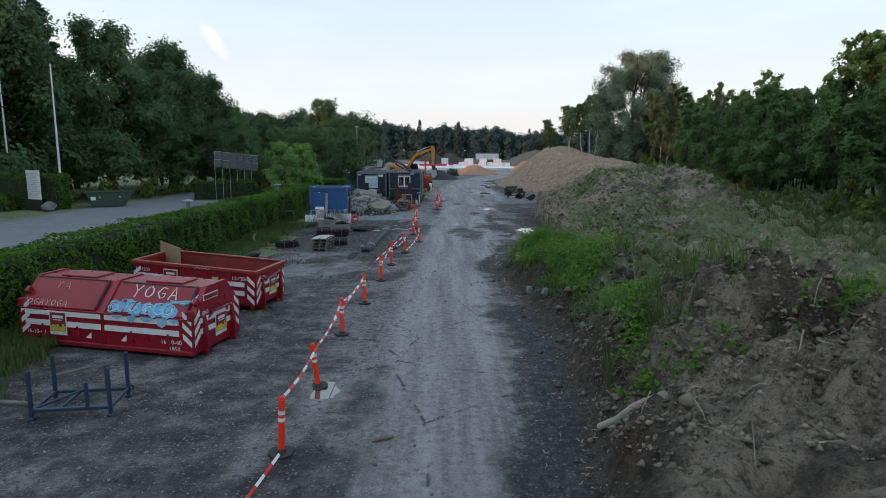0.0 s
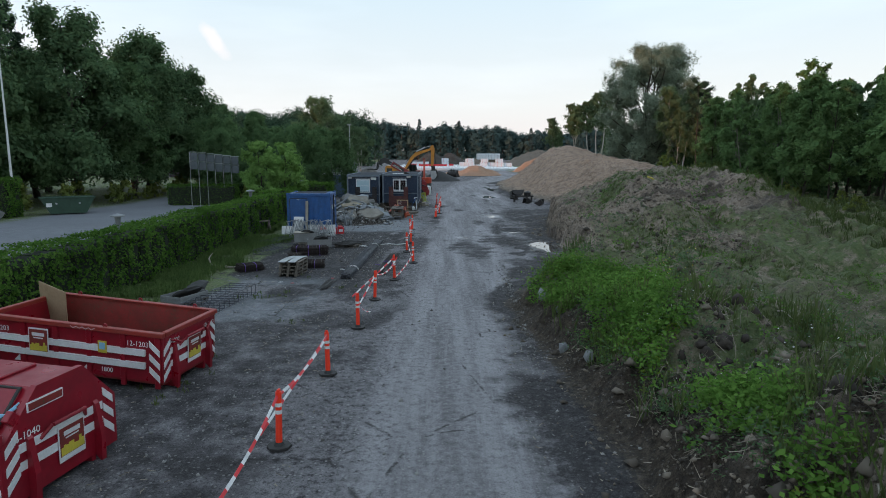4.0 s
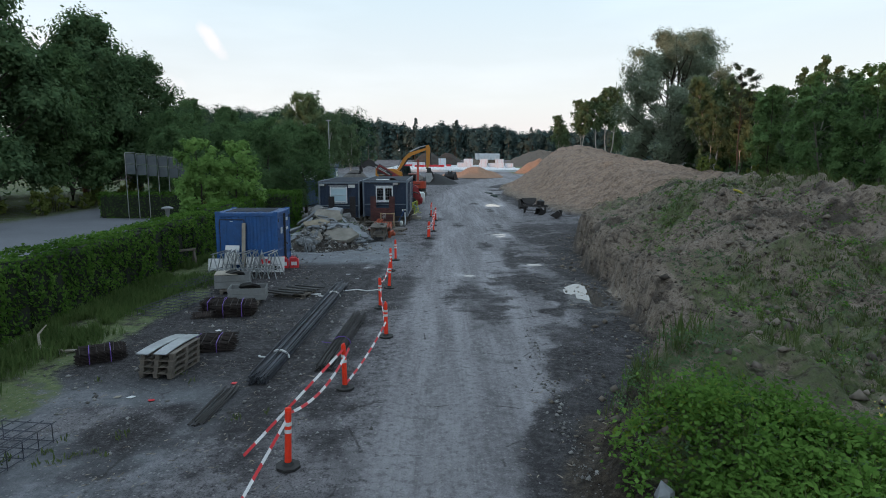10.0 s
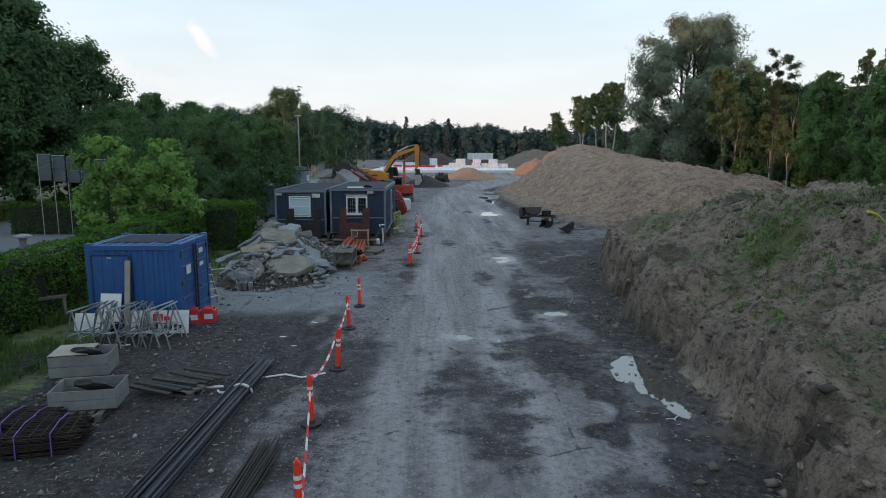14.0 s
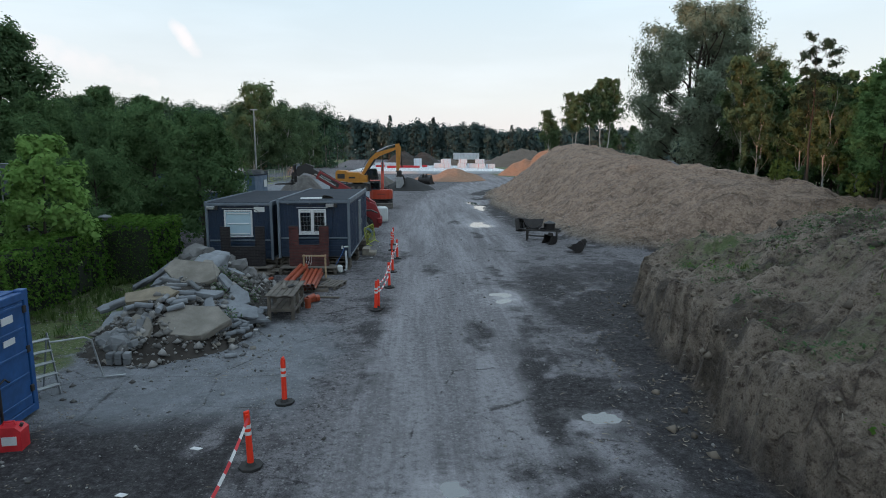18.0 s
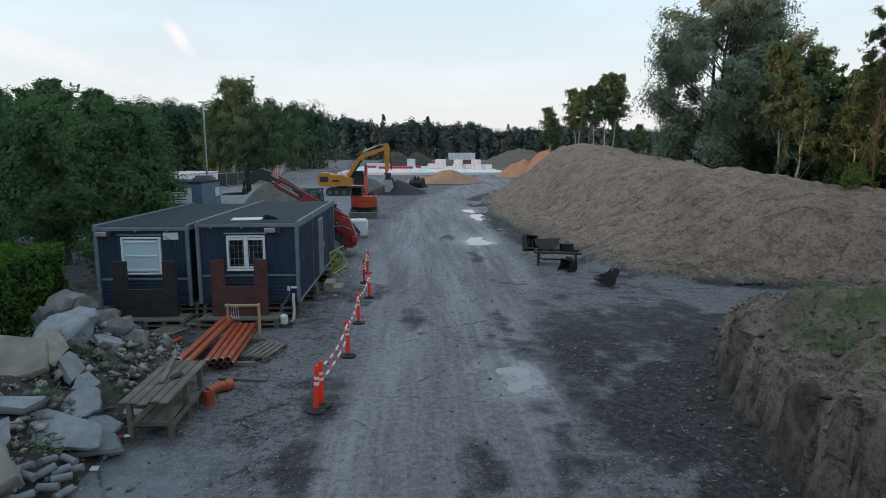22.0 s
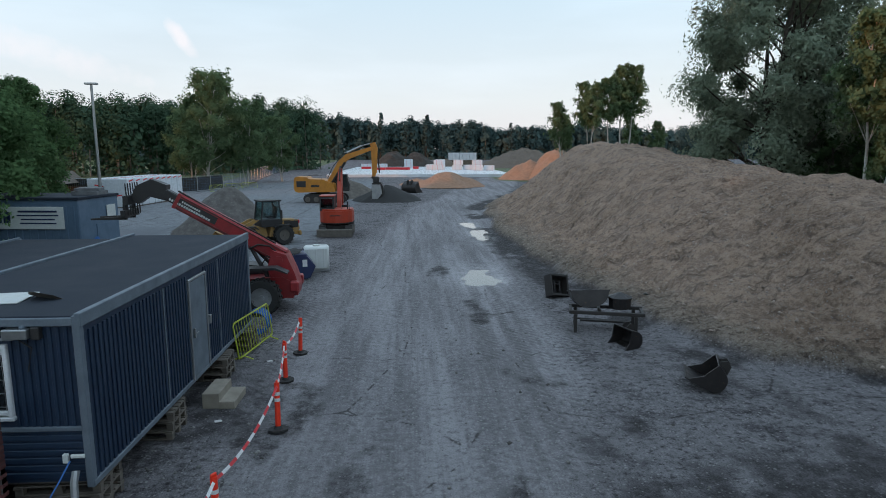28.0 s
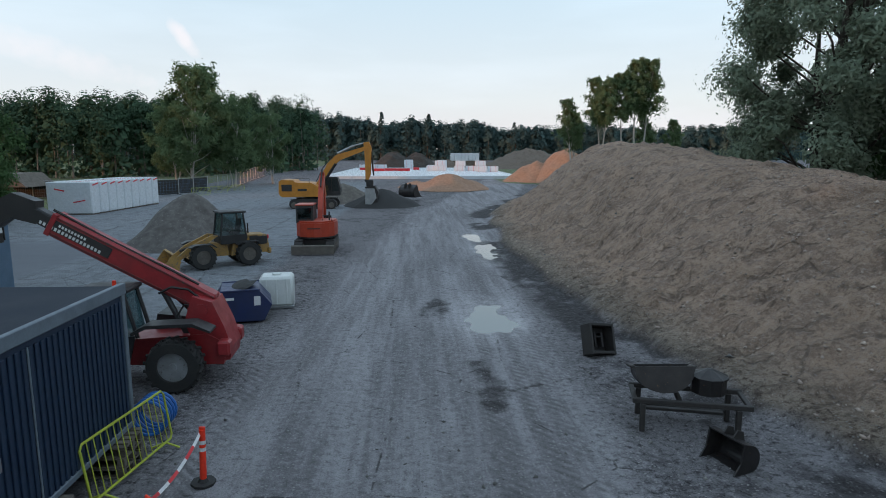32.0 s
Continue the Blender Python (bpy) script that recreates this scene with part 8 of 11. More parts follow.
# ---- site cabins ----
def cabin(at, blind, door, W):
    """A flat-roofed site cabin: ribbed cladding in steel posts and rails, a window in its front."""
    L, Z0, H = 8.7, 0.58, 2.56
    ob = thing("site_cabin", at, 0, "navy ribbed site cabin with grey trim and flat felt roof", "cabin", "site cabins")
    front = part("front_wall", Shape().box((0, 0.12, Z0 + H / 2), (W - 0.2, 0.05, H - 0.1), bev=0.002), M_CABIN, ob)
    # upright ribs over the sill, level boards below it
    win = (-0.62, 0.5, 1.66, 2.68) if not blind else (-0.61, 0.53, 1.66, 2.74)
    n = 27
    for k in range(n):
        x = -W / 2 + 0.13 + k * (W - 0.26) / (n - 1)
        if win[0] - 0.05 < x < win[1] + 0.05:
            part("rib", Shape().box((x, 0.085, (win[3] + Z0 + H) / 2), (0.05, 0.03, Z0 + H - win[3] - 0.2), bev=0.006), M_CABIN, front)
        else:
            part("rib", Shape().box((x, 0.085, 2.26), (0.05, 0.03, 1.54), bev=0.006), M_CABIN, front)
    for k in range(7):
        part("board", Shape().box((0, 0.085, Z0 + 0.16 + k * 0.115), (W - 0.24, 0.03, 0.085), bev=0.01), M_CABIN, front)
    part("sill_band", Shape().box((0, 0.07, 1.46), (W - 0.24, 0.05, 0.07)), M_CABIN_TRIM, ob)
    for x in (-1, 1):
        side = part("side_wall", Shape().box((x * (W / 2 - 0.06), L / 2, Z0 + H / 2), (0.05, L - 0.2, H - 0.1), bev=0.002), M_CABIN, ob)
        for k in range(62):
            y = 0.16 + k * (L - 0.32) / 61
            if x > 0 and door and 4.05 < y < 5.1:
                continue
            if (x > 0) == door:
                part("rib", Shape().box((x * (W / 2 - 0.025), y, Z0 + H / 2 - 0.1), (0.03, 0.075, H - 0.32), bev=0.008), M_CABIN, side)
        for y in (0.05, L - 0.05):
            part("corner_post", Shape().box((x * (W / 2 - 0.05), y, Z0 + H / 2), (0.11, 0.11, H)), M_CABIN_TRIM, ob)
        for y in (2.85, 6.0):
            part("joint_strip", Shape().box((x * (W / 2 - 0.01), y, Z0 + H / 2 - 0.1), (0.015, 0.035, H - 0.3), bev=0.003), M_CABIN_TRIM, ob)
        part("roof_rail", Shape().box((x * (W / 2 - 0.02), L / 2, Z0 + H - 0.06), (0.09, L + 0.02, 0.2)), M_CABIN_TRIM, ob)
        part("floor_rail", Shape().box((x * (W / 2 - 0.03), L / 2, Z0 + 0.05), (0.08, L, 0.1)), M_CABIN_TRIM, ob)
    for y in (0.0, L):
        part("roof_rail", Shape().box((0, y + (0.05 if y == 0 else -0.05), Z0 + H - 0.09), (W - 0.14, 0.08, 0.12)), M_CABIN_TRIM, ob)
    part("back_wall", Shape().box((0, L - 0.1, Z0 + H / 2), (W - 0.2, 0.05, H - 0.1)), M_CABIN, ob)
    part("floor", Shape().box((0, L / 2, Z0 + 0.06), (W - 0.2, L - 0.2, 0.08)), M_WOOD, ob)
    part("roof", Shape().box((0, L / 2, Z0 + H - 0.05), (W - 0.12, L - 0.1, 0.08)), M_FELT, ob, "dark roofing felt")
    # window
    wx, wz, ww, wh = (win[0] + win[1]) / 2, (win[2] + win[3]) / 2, win[1] - win[0], win[3] - win[2]
    w = part("window", Shape().box((wx, 0.055, win[3] + 0.02), (ww + 0.06, 0.09, 0.06)).box((wx, 0.055, win[2] - 0.02), (ww + 0.1, 0.11, 0.06)).box((win[0], 0.055, wz), (0.07, 0.09, wh)).box((win[1], 0.055, wz), (0.07, 0.09, wh)), M_PVC, ob, "white plastic window")
    part("lintel", Shape().box((wx, 0.06, win[3] + 0.12), (ww + 0.25, 0.05, 0.035)), M_GALV, ob)
    if blind:
        part("blind", Shape().box((wx, 0.06, wz), (ww - 0.06, 0.02, wh - 0.06)), M_BLIND, w, "pale blue closed blind")
        for z, high in ((wz, 0.04), (win[3] - 0.1, 0.05), (win[2] + 0.1, 0.05)):
            part("sash", Shape().box((wx, 0.035, z), (ww - 0.2, 0.03, high)), M_PVC, w)
    else:
        part("mullion", Shape().box((wx, 0.045, wz), (0.13, 0.08, wh)), M_PVC, w)
        for x in (-1, 1):
            cx = wx + x * (ww / 4 + 0.02)
            part("pane", Shape().box((cx, 0.07, wz), (ww / 2 - 0.1, 0.015, wh - 0.04)), M_GLASS, w, "dark glass pane")
            for z in (win[3] - 0.06, win[2] + 0.06):
                part("sash", Shape().box((cx, 0.045, z), (ww / 2 - 0.1, 0.06, 0.07)), M_PVC, w)
            g = Shape()
            for k in range(4):
                g.rod((cx - ww / 4 + 0.08 + k * 0.13, 0.055, win[2] + 0.05), (cx - ww / 4 + 0.08 + k * 0.13, 0.055, win[3] - 0.05), 0.005, n=5)
            for k in range(5):
                g.rod((cx - ww / 4 + 0.05, 0.055, win[2] + 0.15 + k * 0.2), (cx + ww / 4 - 0.05, 0.055, win[2] + 0.15 + k * 0.2), 0.005, n=5)
            part("window_grille", g, M_GALV, w, "pale scrolled security grille")
    lamp = part("flood_lamp", Shape().box((0.72 if not blind else -1.18, 0.0, Z0 + H - 0.24), (0.34, 0.16, 0.14)), M_GALV, ob, "grey flood lamp box")
    part("bracket", Shape().box((0.97 if not blind else -0.95, 0.02, Z0 + H - 0.24), (0.12, 0.1, 0.18)), M_MACHINE_BLACK, lamp)
    part("cable", Shape().hose([(-1.2, 0.05, Z0 + H - 0.2), (-0.3, 0.04, Z0 + H - 0.25), (0.5, 0.04, Z0 + H - 0.2), (0.9, 0.0, Z0 + H - 0.45), (0.8, 0.03, Z0 + H - 0.8)], 0.012, 5), M_RUBBER, ob)
    for k in range(3):
        part("eaves_bracket", Shape().box((-1.1 + 0.95 * k, 0.0, Z0 + H - 0.16), (0.06, 0.08, 0.06)), M_CABIN_TRIM, ob)
    if blind:
        part("notice", Shape().box((0.88, 0.055, 2.82), (0.46, 0.015, 0.22), bev=0.003), M_TANK, ob, "white notice plate")
    if door:
        d = part("door", Shape().box((W / 2 - 0.01, 4.55, Z0 + 1.12), (0.05, 0.92, 2.05)), M_CABIN_TRIM, ob, "grey steel door")
        part("door_frame", Shape().box((W / 2 + 0.005, 4.05, Z0 + 1.12), (0.06, 0.05, 2.12)).box((W / 2 + 0.005, 5.05, Z0 + 1.12), (0.06, 0.05, 2.12)).box((W / 2 + 0.005, 4.55, Z0 + 2.19), (0.06, 1.05, 0.06)), M_GALV, d)
        part("handle", Shape().box((W / 2 + 0.04, 4.2, Z0 + 1.05), (0.04, 0.05, 0.22)).rod((W / 2 + 0.07, 4.2, Z0 + 1.05), (W / 2 + 0.07, 4.33, Z0 + 1.05), 0.012), M_GALV, d)
        part("lock_box", Shape().box((W / 2 + 0.03, 5.14, Z0 + 1.1), (0.08, 0.1, 0.2)), M_GALV, ob)
    return ob


cabin((-3.64, 59.8, 0), False, True, 3.14)
cabin((-6.88, 59.85, -0.1), True, False, 2.88)
whole("roof_light", Shape().box((-3.9, 60.9, 3.142), (0.95, 0.75, 0.02), (0, 0, 8), 0.005), M_TANK, "milky plastic patch on the cabin roof", "roof patch")
whole("roof_puddle", Shape().rock((-3.1, 61.0, 3.12), (0.3, 0.35, 0.015), random.Random(2), 1), M_GRAVEL, "grey dirt patch on the cabin roof", "dirt patch")
# pallets that carry the cabins
for _x, _y in ((-2.72, 60.35), (-2.6, 62.8), (-2.5, 65.8), (-2.5, 68.0), (-4.6, 60.4), (-5.4, 60.4), (-7.5, 60.4), (-4.6, 68.0)):
    for _k in range(3):
        copy_thing(_p, pose(_x, _y, 0.01 + 0.18 * _k, 0, 0, 90 + 2 * _k) @ Matrix.Diagonal((1, 1, 1.22, 1)))
_st = thing("wooden_step", (-1.55, 64.3, 0), 0, "raw timber box steps below the cabin door", "steps")
part("upper_step", Shape().box((-0.2, 0, 0.17), (0.36, 0.9, 0.34)), M_LOG, _st)
part("lower_step", Shape().box((0.14, -0.05, 0.085), (0.34, 0.85, 0.17)), M_LOG, _st)
_tap = thing("water_meter", (-2.3, 59.5, 0), 0, "grey drain pipe, white canister and blue hose at the cabin", "meter")
part("drain", Shape().hose([(0.05, 0.2, 0.9), (0.05, 0.12, 0.75), (0.08, 0.05, 0.4), (0.08, -0.1, 0.12), (0.0, -0.25, 0.1)], 0.055, 8), M_GALV, _tap, smooth=True)
part("canister", Shape().box((-0.18, -0.3, 0.2), (0.24, 0.2, 0.34), bev=0.06), M_TANK, _tap, "white plastic canister")
part("hose", Shape().hose([(-0.02, 0.2, 1.05), (-0.12, 0.05, 0.8), (-0.3, -0.1, 0.45), (-0.45, -0.2, 0.2)], 0.012, 5), M_HOSE, _tap, "blue hose")
part("socket_box", Shape().box((-0.12, 0.28, 1.05), (0.08, 0.06, 0.14)).box((0.05, 0.28, 1.08), (0.2, 0.04, 0.06)), M_TANK, _tap)
part("mat", Shape().box((-0.2, -0.35, 0.015), (0.6, 0.45, 0.03)), M_RUBBER, _tap)


def crowd_barrier(a, b):
    ob = thing("pedestrian_barrier", (0, 0, 0), 0, "yellow-green steel pedestrian barrier leaning by the cabin", "barrier")
    a, b = Vector(a), Vector(b)
    up, lean = 1.05, Vector((-0.12, 0, 0))

    def at(u, h):
        return a.lerp(b, u) + lean * h + Vector((0, 0, 0.12 + h * (up - 0.12)))

    part("frame", Shape().hose([at(0, 0), at(0, 0.92), at(0.03, 1.0), at(0.97, 1.0), at(1, 0.92), at(1, 0.08), at(0.97, 0), at(0.03, 0), at(0, 0.08)], 0.022, 6), M_LIME, ob, smooth=True)
    for k in range(1, 14):
        part("bar", Shape().rod(at(k / 14, 0), at(k / 14, 1), 0.009, n=5), M_LIME, ob)
    for u in (0.12, 0.9):
        p = at(u, 0)
        part("foot", Shape().rod(p + Vector((-0.25, 0, -0.1)), p, 0.018, n=5).rod(p, p + Vector((0.25, 0, -0.1)), 0.018, n=5), M_LIME, ob)
    return ob


crowd_barrier((-1.95, 66.7, 0), (-1.6, 68.9, 0))
_h = Shape()
for _k in range(5):
    _h.hose([(-2.15 + 0.34 * math.cos(t), 69.2 + 0.12 * _k, 0.36 + 0.34 * math.sin(t)) for t in np.linspace(0, math.tau, 18)], 0.03, 6)
whole("hose_coil", _h, M_HOSE, "coil of blue hose behind the cabin corner", "hose", smooth=True)

# ---- machines ----
def tyre(parent, at, r, w, axis="y", rim_mat=None, lugs=20):
    """A wheel: tyre with lugs, rim with hub."""
    wheel = part("wheel", Shape().ring(at, r * 0.96, r * 0.55, w, axis, 30), M_RUBBER, parent, "black rubber tyre with deep lugs", smooth=True)
    s = Shape()
    for k in range(lugs):
        for side in (-1, 1):
            a = (k + 0.5 * (side > 0)) * math.tau / lugs
            m = pose(*at) @ (pose(0, 0, 0, 90) if axis == "y" else pose(0, 0, 0, 0, 90)) @ pose(0, 0, 0, 0, 0, math.degrees(a))
            s.add(*box_data((r * 0.965, 0, side * w * 0.24), (r * 0.09, r * 0.11, w * 0.5), side * 24), m)
    part("tread", s, M_RUBBER, wheel)
    d = {"x": Vector((1, 0, 0)), "y": Vector((0, 1, 0))}[axis]
    c = Vector(at)
    rim = Shape()
    for sg in (-1, 1):
        rim.rod(c + d * sg * w * 0.1, c + d * sg * w * 0.32, r * 0.3, r * 0.56, 20).rod(c, c + d * sg * w * 0.42, r * 0.18, r * 0.14, 12)
    part("rim", rim, rim_mat or M_RIM, wheel, smooth=True)
    return wheel


def box_data(c, s, turn):
    b = Shape().box(c, s, (turn, 0, 0), 0.01)
    return b.v, b.f


def telehandler(at, turn):
    """Built with its front towards -x."""
    ob = thing("telehandler", at, turn, "dusty red telehandler with raised telescopic boom and pallet forks", "telehandler")
    for x in (0.0, -2.9):
        for y in (-0.98, 0.98):
            tyre(ob, (x, y, 0.63), 0.63, 0.46)
    part("chassis", Shape().slab([(-3.6, 0.55), (0.95, 0.45), (1.05, 0.95), (0.6, 1.2), (-3.4, 1.0)], 1.0, None, "y"), M_TELE_RED, ob)
    part("counterweight", Shape().slab([(0.45, 0.5), (1.1, 0.55), (1.15, 0.85), (1.0, 1.35), (0.75, 1.95), (0.3, 2.1), (0.1, 1.5)], 0.95, None, "y"), M_TELE_RED, ob)
    for y in (-0.6, 0.6):
        part("rear_light_box", Shape().box((1.02, y, 0.9), (0.3, 0.35, 0.36), bev=0.05), M_TELE_RED, ob)
    part("engine_hood", Shape().slab([(-0.9, 1.0), (0.45, 1.0), (0.5, 1.35), (-0.8, 1.5)], 0.8, pose(0, 0.75, 0), "y"), M_MACHINE_BLACK, ob)
    for x in (0.0, -2.9):
        part("mudguard", Shape().slab([(x - 0.82, 1.4), (x - 0.5, 1.55), (x + 0.5, 1.57), (x + 0.88, 1.42), (x + 0.88, 1.47), (x + 0.5, 1.65), (x - 0.52, 1.63), (x - 0.84, 1.46)], 0.5, pose(0, -0.98, 0), "y"), M_MACHINE_BLACK, ob)
    cab = part("cab_frame", Shape().box((-1.85, -0.62, 1.95), (0.07, 0.85, 0.08)), M_MACHINE_BLACK, ob)
    for x, z0, x2 in ((-2.1, 0.9, -1.9), (-0.75, 1.3, -1.0)):
        for y in (-1.02, -0.28):
            part("cab_post", Shape().rod((x, y, z0), (x2, y, 2.35), 0.045, n=6), M_MACHINE_BLACK, cab)
    part("cab_roof", Shape().box((-1.45, -0.65, 2.38), (1.15, 0.9, 0.1), bev=0.03), M_MACHINE_BLACK, ob)
    part("cab_glass", Shape().slab([(-2.05, 1.35), (-0.85, 1.35), (-1.0, 2.32), (-1.88, 2.32)], 0.72, pose(0, -0.65, 0), "y"), M_CAB_GLASS, ob, "dark cab windows")
    part("cab_door", Shape().slab([(-2.1, 0.6), (-0.95, 0.75), (-0.8, 1.35), (-2.08, 1.35)], 0.06, pose(0, -1.03, 0), "y"), M_MACHINE_BLACK, ob)
    part("door_plate", Shape().box((-1.4, -1.07, 1.05), (0.5, 0.01, 0.1), bev=0.002), M_WHITE, ob)
    part("beacon", Shape().rod((-1.3, -0.7, 2.43), (-1.3, -0.7, 2.56), 0.05, 0.04, 10), M_ORANGE, ob, "orange beacon")
    part("mirror", Shape().box((-2.2, -1.15, 2.1), (0.05, 0.16, 0.28)).rod((-2.0, -1.0, 2.2), (-2.2, -1.15, 2.15), 0.015), M_MACHINE_BLACK, ob)
    # boom
    a, b = Vector((0.55, 0.05, 1.85)), Vector((-3.3, 0.05, 4.08))
    slope = math.degrees(math.atan2(b.z - a.z, a.x - b.x))
    mid = a.lerp(b, 0.46)
    part("boom", Shape().box(tuple(a.lerp(b, 0.42)), (3.95, 0.44, 0.54), (0, slope, 0), 0.05), M_TELE_RED, ob, "red telescopic boom")
    for dz in (-0.2, 0.2):
        part("boom_rail", Shape().box(tuple(a.lerp(b, 0.42) + Vector((0, -0.228, 0)) + Vector((math.sin(radians(slope)), 0, math.cos(radians(slope)))) * dz), (3.9, 0.02, 0.05), (0, slope, 0), 0.004), M_TELE_DARK, ob, "worn darker red edge strip")
    part("boom_hose", Shape().hose([tuple(a.lerp(b, u) + Vector((0, -0.1, 0.33 + 0.02 * math.sin(9 * u)))) for u in (0.05, 0.2, 0.4, 0.6, 0.8, 0.86)], 0.03, 5), M_RUBBER, ob)
    part("inner_boom", Shape().box(tuple(a.lerp(b, 0.93)), (0.75, 0.3, 0.34), (0, slope, 0), 0.03), M_MACHINE_BLACK, ob)
    part("boom_sign", Shape().box(tuple(a.lerp(b, 0.76) + Vector((0, -0.225, 0.02))), (1.9, 0.012, 0.26), (0, slope, 0), 0.002), M_MACHINE_BLACK, ob, "black sign strip with pale lettering")
    along = (b - a).normalized()
    for row, (count, step, high, low) in enumerate(((17, 0.088, 0.075, 0.055), (9, 0.075, 0.06, -0.06))):
        for k in range(count):
            at_ = a.lerp(b, 0.76) + along * ((count - 1) / 2 - k) * step + Vector((0, -0.234, 0)) + Vector((along.z, 0, -along.x)) * low * (1 if along.x > 0 else -1)
            part("letter_bar", Shape().box(tuple(at_), (step * 0.62, 0.006, high), (0, slope, 0), 0.001), M_TANK, ob)
    part("boom_collar", Shape().box(tuple(a.lerp(b, 0.87)), (0.12, 0.5, 0.54), (0, slope, 0)), M_TELE_RED, ob)
    part("lift_cylinder", Shape().rod((0.1, -0.25, 1.1), tuple(a.lerp(b, 0.28) + Vector((0, -0.1, -0.2))), 0.07, n=10).rod((0.4, 0.3, 1.2), tuple(a.lerp(b, 0.3) + Vector((0, 0.2, -0.2))), 0.07, n=10), M_MACHINE_BLACK, ob)
    part("boom_pivot", Shape().rod((0.5, -0.5, 1.78), (0.5, 0.6, 1.78), 0.14, n=14).box((0.45, 0, 1.65), (0.6, 0.9, 0.45), bev=0.08), M_TELE_RED, ob)
    part("hose_bundle", Shape().hose([(0.5, -0.28, 1.95), (0.2, -0.36, 2.25), (-0.2, -0.3, 2.3), (-0.5, -0.28, 2.15)], 0.03, 5).hose([(0.45, -0.3, 1.8), (0.1, -0.4, 1.9), (-0.1, -0.35, 1.6)], 0.025, 5), M_RUBBER, ob)
    part("boom_head", Shape().slab([(-3.10, 4.32), (-3.60, 4.52), (-4.10, 4.3), (-4.30, 3.85), (-4.05, 3.7), (-3.70, 3.95), (-3.15, 3.8)], 0.36, pose(0, 0.05, 0), "y"), M_MACHINE_BLACK, ob)
    part("fork_carriage", Shape().box((-4.30, 0.05, 3.85), (0.16, 1.2, 0.3)).box((-4.40, 0.05, 3.4), (0.16, 1.2, 0.24)), M_MACHINE_BLACK, ob)
    for k in range(6):
        part("carriage_bar", Shape().rod((-4.25, -0.45 + 0.2 * k, 3.35), (-4.30, -0.45 + 0.2 * k, 4.4), 0.022, n=5), M_MACHINE_BLACK, ob)
    for y in (-0.3, 0.4):
        part("fork", Shape().slab([(-4.35, 3.9), (-4.45, 3.9), (-4.48, 3.3), (-5.50, 3.25), (-5.50, 3.2), (-4.38, 3.2)], 0.12, pose(0, y, 0), "y"), M_STEEL_DARK, ob)
    return ob


telehandler((-2.55, 72.45, 0), 3)


def wheel_loader(at, turn):
    """Front towards -x."""
    ob = thing("wheel_loader", at, turn, "small dusty yellow and black wheel loader with bucket down", "wheel loader")
    for x in (0.0, -2.15):
        for y in (-0.8, 0.8):
            tyre(ob, (x, y, 0.6), 0.6, 0.42, "y", M_GRAVEL, 18)
    part("rear_body", Shape().slab([(-0.75, 0.5), (1.05, 0.55), (1.12, 0.9), (1.0, 1.42), (-0.6, 1.5)], 1.05, None, "y"), M_YELLOW_DUSTY, ob)
    part("grille", Shape().box((0.75, -0.53, 1.15), (0.55, 0.03, 0.4)), M_MACHINE_BLACK, ob)
    part("rear_bumper", Shape().box((1.1, 0, 0.62), (0.16, 1.4, 0.3), bev=0.05), M_YELLOW_DUSTY, ob)
    part("front_frame", Shape().slab([(-2.7, 0.5), (-0.8, 0.5), (-0.9, 1.05), (-2.0, 1.25)], 0.7, None, "y"), M_YELLOW_DUSTY, ob)
    for x in (0.0, -2.15):
        for y in (-0.8, 0.8):
            part("mudguard", Shape().slab([(x - 0.55, 1.05), (x - 0.3, 1.14), (x + 0.4, 1.14), (x + 0.6, 1.0), (x + 0.62, 1.05), (x + 0.42, 1.2), (x - 0.32, 1.2), (x - 0.58, 1.1)], 0.42, pose(0, y, 0), "y"), M_MACHINE_BLACK, ob)
    for x, x2 in ((-1.25, -1.1), (-0.0, -0.12)):
        for y in (-0.6, 0.6):
            part("cab_post", Shape().rod((x, y, 1.3), (x2, y * 0.92, 2.55), 0.045, n=6), M_MACHINE_BLACK, ob)
    part("cab_glass", Shape().slab([(-1.2, 1.5), (-0.03, 1.5), (-0.12, 2.5), (-1.08, 2.5)], 1.12, None, "y"), M_CAB_GLASS, ob, "dark cab windows")
    part("cab_base", Shape().box((-0.62, 0, 1.3), (1.25, 1.25, 0.42)), M_MACHINE_BLACK, ob)
    part("cab_roof", Shape().box((-0.6, 0, 2.6), (1.25, 1.25, 0.1), bev=0.03), M_MACHINE_BLACK, ob)
    for y in (-0.4, 0.4):
        part("lift_arm", Shape().slab([(-1.6, 1.55), (-1.3, 1.5), (-2.6, 0.75), (-3.3, 0.35), (-3.4, 0.5), (-2.7, 1.05)], 0.12, pose(0, y, 0), "y"), M_YELLOW_DUSTY, ob)
    part("tilt_cylinder", Shape().rod((-1.5, 0, 1.35), (-3.0, 0, 0.85), 0.06, n=8), M_STEEL_DARK, ob)
    part("bucket", Shape().slab([(-3.3, 0.1), (-4.1, 0.05), (-4.1, 0.1), (-3.4, 0.2), (-3.3, 0.5), (-3.5, 0.85), (-3.42, 0.9), (-3.15, 0.5)], 1.9, None, "y"), M_YELLOW_DUSTY, ob)
    for y in (-0.94, 0.94):
        part("bucket_side", Shape().slab([(-3.25, 0.1), (-4.1, 0.06), (-3.5, 0.86), (-3.2, 0.5)], 0.05, pose(0, y, 0), "y"), M_YELLOW_DUSTY, ob)
    part("operator_seat", Shape().box((-0.45, 0, 1.62), (0.5, 0.5, 0.14)).box((-0.2, 0, 1.95), (0.12, 0.48, 0.6), (0, 8, 0)), M_MACHINE_BLACK, ob)
    part("exhaust", Shape().rod((0.35, 0.3, 1.45), (0.35, 0.3, 1.95), 0.04, n=8), M_MACHINE_BLACK, ob)
